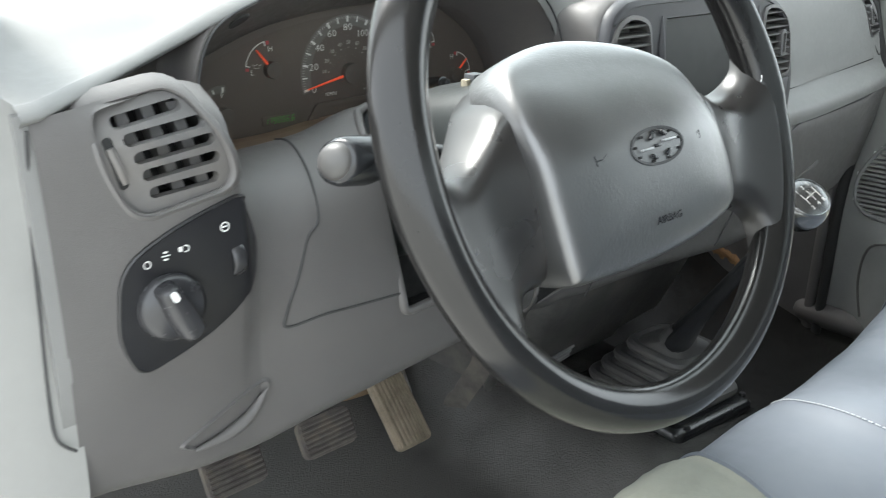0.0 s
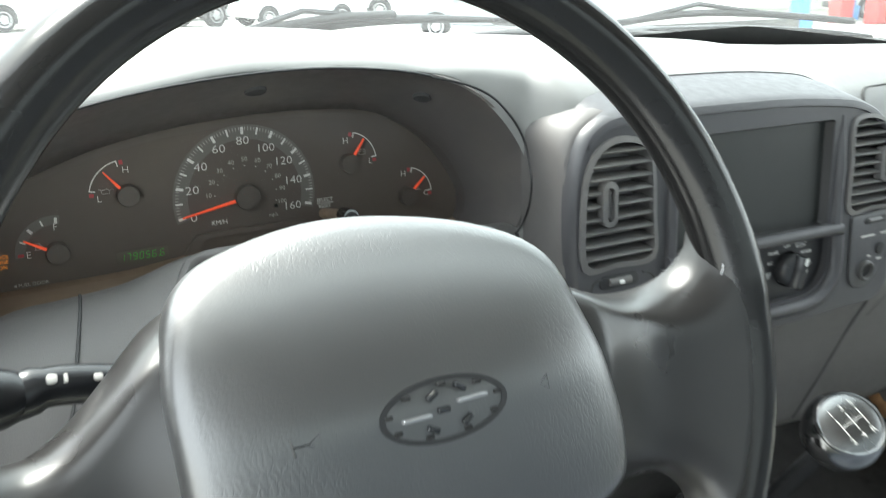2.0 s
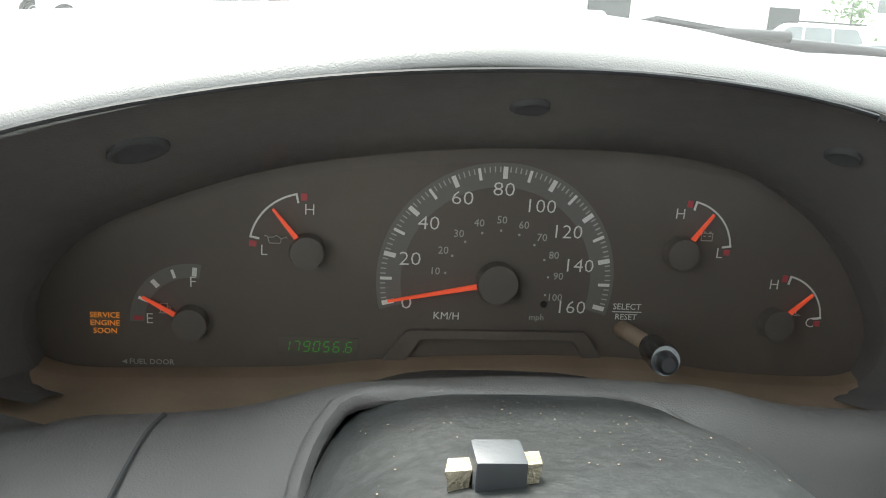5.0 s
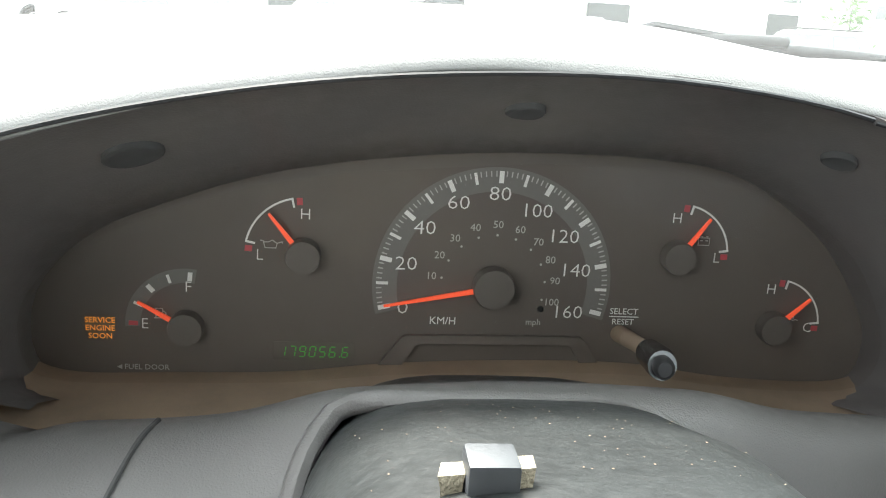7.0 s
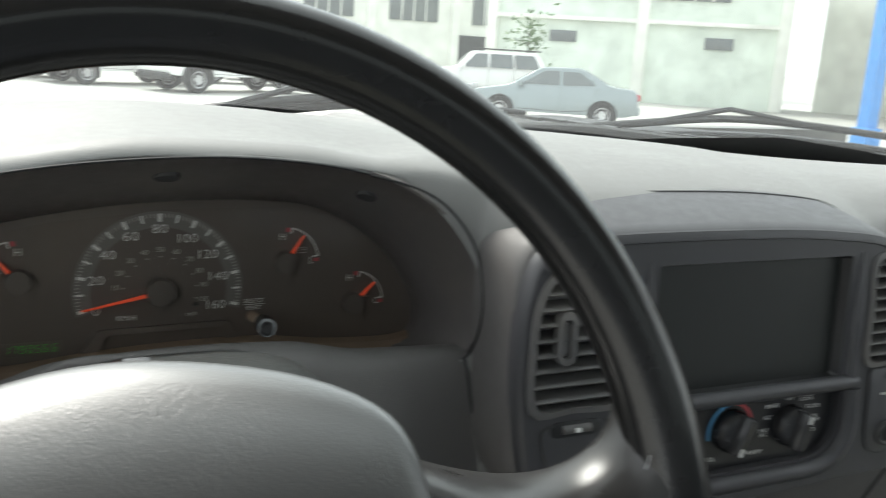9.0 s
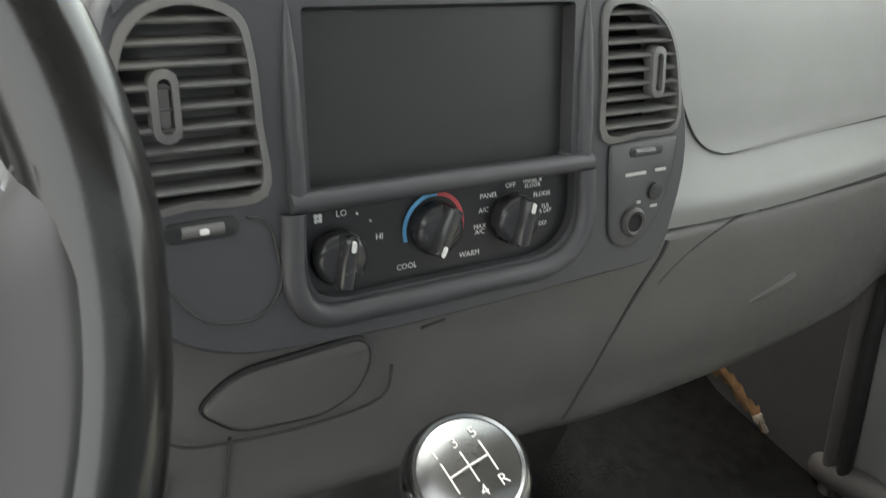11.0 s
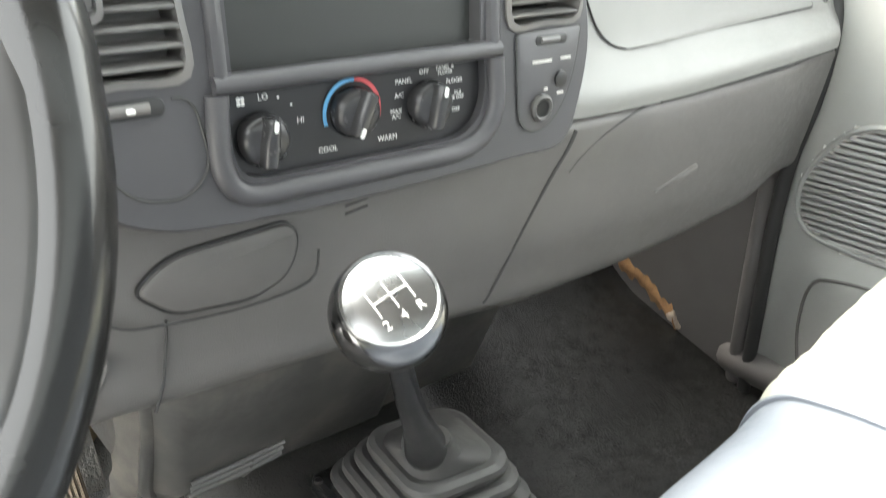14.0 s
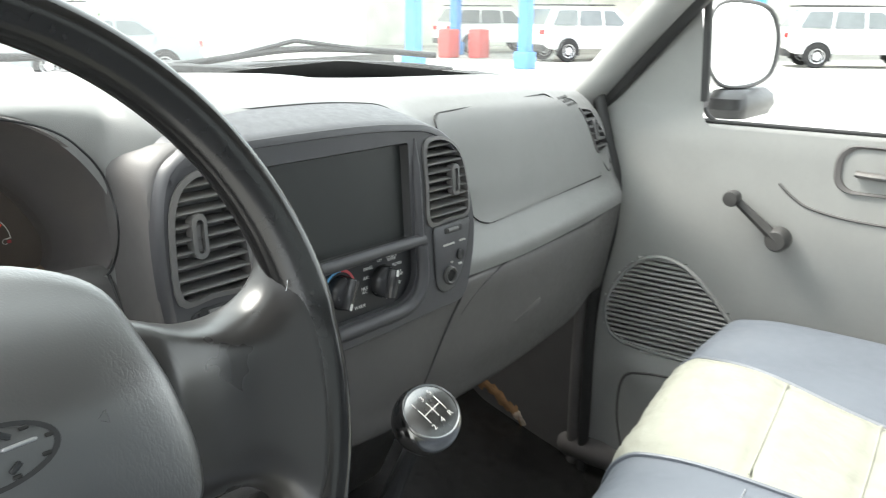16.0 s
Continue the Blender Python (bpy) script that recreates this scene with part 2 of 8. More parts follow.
ASPHALT = mat("yard_concrete", (0.42, 0.415, 0.39), 0.9, var=0.2, scale=0.6, bump=0.4, grain=30)
WALLPAINT = mat("building_cream_paint", (0.8, 0.8, 0.74), 0.85, var=0.15, scale=1.2, bump=0.2, grain=60)
WALLGREEN = mat("building_pale_green", (0.68, 0.74, 0.66), 0.85, var=0.2, scale=0.9, bump=0.2, grain=60)
PANE = mat("window_grey_glass", (0.14, 0.155, 0.157), 0.1, var=0.15, scale=3, bump=0.0, spec=0.5)
DARKBAY = mat("opening_shade_dark", (0.05, 0.055, 0.055), 0.9, var=0.2, bump=0.0)
POST = mat("blue_post_paint", (0.06, 0.25, 0.6), 0.5, var=0.15, scale=5, bump=0.1, grain=80)
REDBAR = mat("red_barrier_plastic", (0.55, 0.07, 0.06), 0.5, var=0.12, scale=5, bump=0.1, grain=80)
CARGREY = mat("grey_car_paint", (0.26, 0.3, 0.31), 0.3, metal=0.3, var=0.04, scale=2, bump=0.0, coat=0.6)
TYRE = mat("tyre_rubber", (0.025, 0.025, 0.025), 0.85, var=0.2, bump=0.2, grain=60)
RIM = mat("alloy_rim", (0.55, 0.55, 0.56), 0.35, metal=0.8, var=0.1, bump=0.0)
TAIL = mat("tail_lamp_red", (0.5, 0.03, 0.03), 0.2, var=0.1, bump=0.0)
LEAF = mat("leaf_green", (0.07, 0.13, 0.04), 0.6, var=0.4, scale=8, bump=0.1, grain=60)
TERRA = mat("pot_red", (0.5, 0.09, 0.06), 0.7, var=0.2, bump=0.1)


# ---- mesh helpers ----
def soft(a, b, v):
    t = min(1, max(0, (v - a) / (b - a)))
    return t * t * (3 - 2 * t)


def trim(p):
    """Warps the cab plan to fit the camera's view: instruments a little deeper, passenger half nearer and higher."""
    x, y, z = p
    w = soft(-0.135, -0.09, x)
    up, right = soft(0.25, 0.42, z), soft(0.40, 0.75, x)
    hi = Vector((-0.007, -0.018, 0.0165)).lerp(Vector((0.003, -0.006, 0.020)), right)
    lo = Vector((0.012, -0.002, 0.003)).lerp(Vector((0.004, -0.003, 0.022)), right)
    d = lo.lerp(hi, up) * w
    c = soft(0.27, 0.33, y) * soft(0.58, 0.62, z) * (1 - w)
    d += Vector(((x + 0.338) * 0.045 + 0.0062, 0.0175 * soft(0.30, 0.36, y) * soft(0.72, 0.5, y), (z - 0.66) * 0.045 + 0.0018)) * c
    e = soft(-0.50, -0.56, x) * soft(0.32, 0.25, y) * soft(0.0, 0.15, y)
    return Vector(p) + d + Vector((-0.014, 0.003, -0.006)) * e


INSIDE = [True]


def mesh(name, verts, faces):
    me = bpy.data.meshes.new(name)
    me.from_pydata([tuple(v) for v in verts], [], faces)
    return me


def link(name, me, material, parent=None, label="", smooth=45):
    bm = bmesh.new()
    bm.from_mesh(me)
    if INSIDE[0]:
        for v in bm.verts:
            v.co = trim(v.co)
    bmesh.ops.remove_doubles(bm, verts=bm.verts, dist=1e-6)
    bmesh.ops.recalc_face_normals(bm, faces=bm.faces)
    for f in bm.faces:
        f.smooth = smooth > 0
    bm.to_mesh(me)
    bm.free()
    if smooth:
        me.set_sharp_from_angle(angle=radians(smooth))
    me.materials.append(material)
    ob = new(name, me)
    if parent is not None:
        ob.parent = parent
    if label:
        ob["label"] = label
    return ob


def part(name, bm, material, parent, label="", smooth=45):
    me = bpy.data.meshes.new(name)
    bm.to_mesh(me)
    bm.free()
    return link(name, me, material, parent, label, smooth)


def thing(name, at, label, category, group="", kind=""):
    e = new(name)
    e.location = at
    bpy.context.view_layer.update()
    return tagged(e, label, category, group, kind)


def under(ob, parent):
    """Hang ob, whose mesh is in world places, under its thing."""
    ob.parent = parent
    ob.matrix_parent_inverse = Matrix.Translation(parent.location).inverted() if parent.parent is None else Matrix.Identity(4)
    return ob


def grid(rows, wrap=False):
    """Verts and faces of a sheet of rows of points, all of one length."""
    n = len(rows[0])
    verts = [p for r in rows for p in r]
    faces = []
    for i in range(len(rows) - 1):
        for j in range(n if wrap else n - 1):
            k = (j + 1) % n
            faces.append((i * n + j, i * n + k, (i + 1) * n + k, (i + 1) * n + j))
    return verts, faces


def loft(rings, caps=(True, True)):
    verts, faces = grid(rings, True)
    n = len(rings[0])
    if caps[0]:
        faces.append(tuple(range(n - 1, -1, -1)))
    if caps[1]:
        faces.append(tuple(range(len(verts) - n, len(verts))))
    return verts, faces


def smooth_path(pts, steps=6, closed=False):
    """Catmull-Rom through the points."""
    pts = [Vector(p) for p in pts]
    n = len(pts)
    out = []
    for i in range(n if closed else n - 1):
        a, b, c, d = (pts[(i + k) % n] if closed else pts[min(max(i + k, 0), n - 1)] for k in (-1, 0, 1, 2))
        for s in range(steps):
            t = s / steps
            out.append(0.5 * (2 * b + (c - a) * t + (2 * a - 5 * b + 4 * c - d) * t * t + (3 * b - a - 3 * c + d) * t ** 3))
    if not closed:
        out.append(pts[-1])
    return out


def tube(pts, r, seg=10, closed=False, flat=1.0, caps=True):
    """A round bar along the points; r a number or a list; flat squeezes it along its second axis."""
    pts = [Vector(p) for p in pts]
    n = len(pts)
    rad = r if isinstance(r, (list, tuple)) else [r] * n
    tang = []
    for i in range(n):
        a = pts[i - 1] if (i or closed) else pts[0]
        b = pts[(i + 1) % n] if (i < n - 1 or closed) else pts[-1]
        tang.append((b - a).normalized())
    ref = Vector((0, 0, 1)) if abs(tang[0].z) < 0.9 else Vector((1, 0, 0))
    u = tang[0].cross(ref).normalized()
    rings = []
    for i in range(n):
        u = (u - tang[i] * u.dot(tang[i])).normalized()
        v = tang[i].cross(u)
        rings.append([pts[i] + rad[i] * (math.cos(a) * u + flat * math.sin(a) * v) for a in (2 * math.pi * k / seg for k in range(seg))])
    if closed:
        rings.append(rings[0])
        return loft(rings, (False, False))
    return loft(rings, (caps, caps))


def lathe(profile, seg=28, axis=None):
    """Turn (radius, height) pairs round z; axis: a matrix that places it."""
    rings = [[Vector((r * math.cos(2 * math.pi * k / seg), r * math.sin(2 * math.pi * k / seg), h)) for k in range(seg)] for r, h in profile]
    v, f = loft(rings)
    return ([axis @ p for p in v] if axis is not None else v), f


def rrect(w, h, r, n=5, cx=0.0, cz=0.0):
    """Outline of a rounded rectangle."""
    out = []
    for sx, sz, a0 in ((1, 1, 0), (-1, 1, 90), (-1, -1, 180), (1, -1, 270)):
        for k in range(n + 1):
            a = radians(a0 + 90 * k / n)
            out.append((cx + sx * (w / 2 - r) + r * math.cos(a), cz + sz * (h / 2 - r) + r * math.sin(a)))
    return out


def round_poly(pts, r=0.01, n=4):
    """A polygon with rounded corners; r a number or one for each corner."""
    out = []
    m = len(pts)
    for i, p in enumerate(pts):
        p = Vector(p)
        a, b = Vector(pts[i - 1]), Vector(pts[(i + 1) % m])
        rr = r[i] if isinstance(r, (list, tuple)) else r
        da, db = (a - p), (b - p)
        ra, rb = min(rr, da.length * 0.49), min(rr, db.length * 0.49)
        s, e = p + da.normalized() * ra, p + db.normalized() * rb
        for k in range(n + 1):
            t = k / n
            out.append(tuple((1 - t) ** 2 * s + 2 * t * (1 - t) * p + t * t * e))
    return out


def prism(outline, place, front, back, edge=0.0015):
    """A plate with softened front edge: outline in (u, v), place maps (u, v, w) into the world, w towards the viewer."""
    c = Vector((sum(p[0] for p in outline) / len(outline), sum(p[1] for p in outline) / len(outline)))

    def ring(shrink, w):
        out = []
        for i, p in enumerate(outline):
            a, b = Vector(outline[i - 1]), Vector(outline[(i + 1) % len(outline)])
            t = b - a
            nrm = Vector((t.y, -t.x)).normalized() if t.length > 1e-9 else Vector((0, 0))
            p = Vector(p)
            if nrm.dot(p - c) < 0:
                nrm = -nrm
            p = p - nrm * shrink
            out.append(place(p.x, p.y, w))
        return out

    return loft([ring(0, back), ring(0, front - edge), ring(edge * 0.3, front - edge * 0.3), ring(edge, front)])


def holed(outer, holes, place, front, back):
    """A plate with openings through it."""
    bm = bmesh.new()
    edges, loops = [], []
    for o in (outer, *holes):
        vs = [bm.verts.new(place(u, v, front)) for u, v in o]
        loops.append(vs)
        edges += [bm.edges.new((vs[i - 1], vs[i])) for i in range(len(vs))]
    bmesh.ops.triangle_fill(bm, edges=edges, use_beauty=True)
    for vs, o in zip(loops, (outer, *holes)):
        ws = [bm.verts.new(place(u, v, back)) for u, v in o]
        for i in range(len(vs)):
            bm.faces.new((vs[i - 1], vs[i], ws[i], ws[i - 1]))
    return bm


def span(outline, v, axis=0):
    """Where a line at height v crosses the outline: least and most u."""
    other = 1 - axis
    cuts = []
    for i, q in enumerate(outline):
        p = outline[i - 1]
        if (p[other] - v) * (q[other] - v) < 0:
            t = (v - p[other]) / (q[other] - p[other])
            cuts.append(p[axis] + t * (q[axis] - p[axis]))
    return (min(cuts), max(cuts)) if len(cuts) > 1 else None


def box_data(size, m=None, edge=0.0, centre=(0, 0, 0)):
    bm = bmesh.new()
    bmesh.ops.create_cube(bm, size=1)
    bmesh.ops.scale(bm, vec=size, verts=bm.verts)
    if edge:
        bmesh.ops.bevel(bm, geom=bm.edges[:], offset=edge, segments=2, affect="EDGES", profile=0.6)
    bmesh.ops.translate(bm, vec=centre, verts=bm.verts)
    if m is not None:
        bmesh.ops.transform(bm, matrix=m, verts=bm.verts)
    return bm


def add(name, vf, material, parent, label="", smooth=45):
    ob = link(name, mesh(name, *vf), material, None, label, smooth)
    return under(ob, parent) if parent is not None else ob


def addbm(name, bm, material, parent, label="", smooth=45):
    ob = part(name, bm, material, None, label, smooth)
    return under(ob, parent) if parent is not None else ob


def words(name, text, size, m, material, parent, width=None, align="CENTER", label="", thin=0.0):
    """Raised lettering as a mesh, on the plane of m (x along the line, y up, z out)."""
    cu = bpy.data.curves.new(name, "FONT")
    cu.body, cu.size, cu.align_x, cu.align_y, cu.extrude, cu.resolution_u = text, size, align, "CENTER", 0.0001, 2
    cu.offset = -size * thin
    tmp = bpy.data.objects.new(name, cu)
    scene.collection.objects.link(tmp)
    bpy.context.view_layer.update()
    me = bpy.data.meshes.new_from_object(tmp.evaluated_get(bpy.context.evaluated_depsgraph_get()))
    bpy.data.objects.remove(tmp)
    if width:
        xs = [v.co.x for v in me.vertices]
        k = width / (max(xs) - min(xs))
        me.transform(Matrix.Diagonal((k, 1, 1, 1)))
    me.transform(m)
    ob = link(name, me, material, None, label, 0)
    return under(ob, parent)


def facing(x, y, z, turn=0.0):
    """Matrix of a plane that faces the driver's side of the cab (-y): x along the line, y up."""
    return Matrix.Translation((x, y, z)) @ Matrix.Rotation(radians(90), 4, "X") @ Matrix.Rotation(radians(turn), 4, "Z")


def interp_profiles(keys, x):
    """Profile between keyed x stations, eased."""
    if x <= keys[0][0]:
        return keys[0][1]

    def slope(i, j, c):
        """Slope at key i of point j, kept free of overshoot."""
        if i == 0 or i == len(keys) - 1:
            return 0.0
        l = (keys[i][1][j][c] - keys[i - 1][1][j][c]) / (keys[i][0] - keys[i - 1][0])
        r = (keys[i + 1][1][j][c] - keys[i][1][j][c]) / (keys[i + 1][0] - keys[i][0])
        return 2 * l * r / (l + r) if l * r > 0 else 0.0

    for i in range(len(keys) - 1):
        (a, p), (b, q) = keys[i], keys[i + 1]
        if x <= b:
            h = b - a
            t = (x - a) / h
            f = (2 * t ** 3 - 3 * t * t + 1, (t ** 3 - 2 * t * t + t) * h, -2 * t ** 3 + 3 * t * t, (t ** 3 - t * t) * h)
            return [tuple(f[0] * p[j][c] + f[1] * slope(i, j, c) + f[2] * q[j][c] + f[3] * slope(i + 1, j, c) for c in (0, 1)) for j in range(len(p))]
    return keys[-1][1]


def resample(profile, steps=4):
    return [tuple(p)[:2] for p in smooth_path([(y, z, 0) for y, z in profile], steps)]


def inside(p, outline):
    hit = False
    for i, q in enumerate(outline):
        o = outline[i - 1]
        if (o[1] > p[1]) != (q[1] > p[1]) and p[0] < (q[0] - o[0]) * (p[1] - o[1]) / (q[1] - o[1]) + o[0]:
            hit = not hit
    return hit


def nearest(p, outline):
    best = None
    for i, q in enumerate(outline):
        a, d = Vector(outline[i - 1]), Vector(q) - Vector(outline[i - 1])
        t = min(1, max(0, (Vector(p) - a).dot(d) / max(d.length_squared, 1e-12)))
        c = a + d * t
        if best is None or (c - Vector(p)).length < (best - Vector(p)).length:
            best = c
    return best


def sheet(keys, xs, steps=4, cuts=()):
    """Verts and faces of a sheet from keyed profiles; cuts: (outline in x and z, far y) of openings through it."""
    rows = [[Vector((x, y, z)) for y, z in resample(interp_profiles(keys, x), steps)] for x in xs]
    verts, faces = grid(rows)
    for outline, far in cuts:
        faces = [f for f in faces if not all(verts[i].y < far + 0.004 and inside((verts[i].x, verts[i].z), outline) for i in f)]
        for i in {i for f in faces for i in f}:
            v = verts[i]
            if v.y < far and inside((v.x, v.z), outline):
                c = nearest((v.x, v.z), outline)
                if (c - Vector((v.x, v.z))).length < 0.012:
                    verts[i] = Vector((c.x, v.y, c.y))
    return verts, faces


def steps_between(a, b, d):
    n = max(1, round((b - a) / d))
    return [a + (b - a) * i / n for i in range(n + 1)]
# ---- dashboard ----
dash = thing("dashboard", (0.07, 0.35, 0.46), "grey grained plastic dashboard across the cab with a hooded instrument opening", "dashboard")
CURL = [(0.004, -0.004), (0.010, -0.006), (0.016, -0.007), (0.022, -0.007)]


def hood_profile(back, ridge, lip):
    y, z = lip
    return [back, (0.52, back[1] + 0.008), ridge, (y + 0.028, z + 0.009), (y + 0.008, z + 0.0065), (y, z)] + [(y + a, z + b) for a, b in CURL]


TOP = [
    (-0.70, hood_profile((0.60, 0.765), (0.30, 0.752), (0.180, 0.722))),
    (-0.66, hood_profile((0.63, 0.768), (0.34, 0.760), (0.200, 0.728))),
    (-0.60, hood_profile((0.67, 0.771), (0.38, 0.772), (0.243, 0.738))),
    (-0.52, hood_profile((0.71, 0.775), (0.42, 0.785), (0.287, 0.754))),
    (-0.44, hood_profile((0.74, 0.777), (0.43, 0.794), (0.305, 0.770))),
    (-0.35, hood_profile((0.75, 0.778), (0.44, 0.800), (0.310, 0.781))),
    (-0.26, hood_profile((0.75, 0.778), (0.44, 0.796), (0.312, 0.777))),
    (-0.20, hood_profile((0.74, 0.775), (0.43, 0.788), (0.313, 0.769))),
    (-0.165, [(0.74, 0.773), (0.52, 0.781), (0.43, 0.784), (0.36, 0.780), (0.322, 0.775), (0.308, 0.759), (0.303, 0.70), (0.300, 0.64), (0.300, 0.58), (0.300, 0.53)]),
    (-0.14, [(0.74, 0.772), (0.52, 0.780), (0.42, 0.781), (0.36, 0.778), (0.316, 0.772), (0.302, 0.750), (0.299, 0.68), (0.298, 0.62), (0.297, 0.575), (0.296, 0.53)]),
    (-0.118, [(0.74, 0.770), (0.52, 0.778), (0.42, 0.777), (0.36, 0.774), (0.309, 0.766), (0.290, 0.738), (0.285, 0.66), (0.281, 0.61), (0.279, 0.57), (0.278, 0.53)]),
    (-0.09, [(0.74, 0.768), (0.52, 0.776), (0.42, 0.773), (0.36, 0.767), (0.307, 0.752), (0.280, 0.722), (0.270, 0.66), (0.267, 0.61), (0.267, 0.57), (0.268, 0.53)]),
    (0.06, [(0.74, 0.758), (0.52, 0.768), (0.42, 0.766), (0.36, 0.758), (0.31, 0.740), (0.285, 0.71), (0.28, 0.66), (0.278, 0.61), (0.278, 0.57), (0.278, 0.53)]),
    (0.22, [(0.72, 0.750), (0.52, 0.760), (0.43, 0.757), (0.37, 0.748), (0.32, 0.730), (0.288, 0.70), (0.282, 0.65), (0.28, 0.60), (0.278, 0.565), (0.278, 0.53)]),
    (0.285, [(0.70, 0.745), (0.52, 0.752), (0.43, 0.750), (0.38, 0.742), (0.345, 0.727), (0.320, 0.70), (0.312, 0.64), (0.306, 0.58), (0.285, 0.55), (0.281, 0.528)]),
    (0.36, [(0.68, 0.740), (0.50, 0.748), (0.43, 0.746), (0.385, 0.740), (0.355, 0.727), (0.330, 0.70), (0.318, 0.63), (0.308, 0.575), (0.282, 0.545), (0.281, 0.526)]),
    (0.60, [(0.62, 0.725), (0.50, 0.738), (0.44, 0.737), (0.39, 0.730), (0.362, 0.718), (0.336, 0.69), (0.324, 0.625), (0.314, 0.573), (0.288, 0.546), (0.287, 0.528)]),
    (0.78, [(0.55, 0.712), (0.48, 0.722), (0.44, 0.718), (0.40, 0.708), (0.372, 0.690), (0.348, 0.66), (0.334, 0.61), (0.324, 0.57), (0.305, 0.548), (0.304, 0.530)]),
    (0.835, [(0.52, 0.690), (0.47, 0.698), (0.44, 0.692), (0.41, 0.682), (0.388, 0.665), (0.370, 0.64), (0.355, 0.60), (0.345, 0.57), (0.335, 0.55), (0.330, 0.535)]),
]
PV = round_poly([(0.700, 0.690), (0.742, 0.684), (0.792, 0.622), (0.742, 0.612)], 0.008)


# edge of the instrument opening, and of the clear lens behind it
OPEN = smooth_path([(-0.566, 0, 0.70), (-0.552, 0, 0.735), (-0.520, 0, 0.755), (-0.445, 0, 0.773), (-0.367, 0, 0.783), (-0.285, 0, 0.785), (-0.207, 0, 0.775), (-0.160, 0, 0.752),
                    (-0.130, 0, 0.718), (-0.121, 0, 0.690), (-0.122, 0, 0.663), (-0.134, 0, 0.643), (-0.16, 0, 0.636), (-0.28, 0, 0.634), (-0.37, 0, 0.634), (-0.46, 0, 0.634), (-0.53, 0, 0.634), (-0.560, 0, 0.650)], 5, True)
LENSO = smooth_path([(-0.541, 0, 0.665), (-0.518, 0, 0.692), (-0.485, 0, 0.709), (-0.43, 0, 0.727), (-0.35, 0, 0.738), (-0.27, 0, 0.739), (-0.225, 0, 0.731), (-0.184, 0, 0.706),
                     (-0.160, 0, 0.677), (-0.149, 0, 0.652), (-0.158, 0, 0.630), (-0.21, 0, 0.624), (-0.28, 0, 0.625), (-0.37, 0, 0.624), (-0.46, 0, 0.620), (-0.52, 0, 0.618), (-0.542, 0, 0.634)], 4, True)


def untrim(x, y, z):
    """Where a point of the plan must be drawn so that the warp brings it to (x, z)."""
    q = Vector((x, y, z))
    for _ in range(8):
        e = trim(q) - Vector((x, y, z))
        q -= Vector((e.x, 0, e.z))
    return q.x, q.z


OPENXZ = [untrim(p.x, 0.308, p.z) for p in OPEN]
ARCH = round_poly([(-0.420, 0.500), (-0.418, 0.668), (-0.262, 0.668), (-0.256, 0.500)], [0.01, 0.034, 0.05, 0.01], 8)


xs = sorted(set([k[0] for k in TOP] + steps_between(-0.70, -0.21, 0.012) + steps_between(-0.21, -0.11, 0.003) + steps_between(-0.11, 0.68, 0.012) + steps_between(0.68, 0.835, 0.005)))
sv, sf = sheet(TOP, xs, 8, ((PV, 0.42), (OPENXZ, 0.345)))
# keep the corner of the instrument opening clear
sf = [q for q in sf if not (all(-0.185 < sv[i][0] < -0.15 and 0.60 < sv[i][2] < 0.67 for i in q))]
add("upper_shell", (sv, sf), DASHTOP, dash, "grained grey upper dash shell")

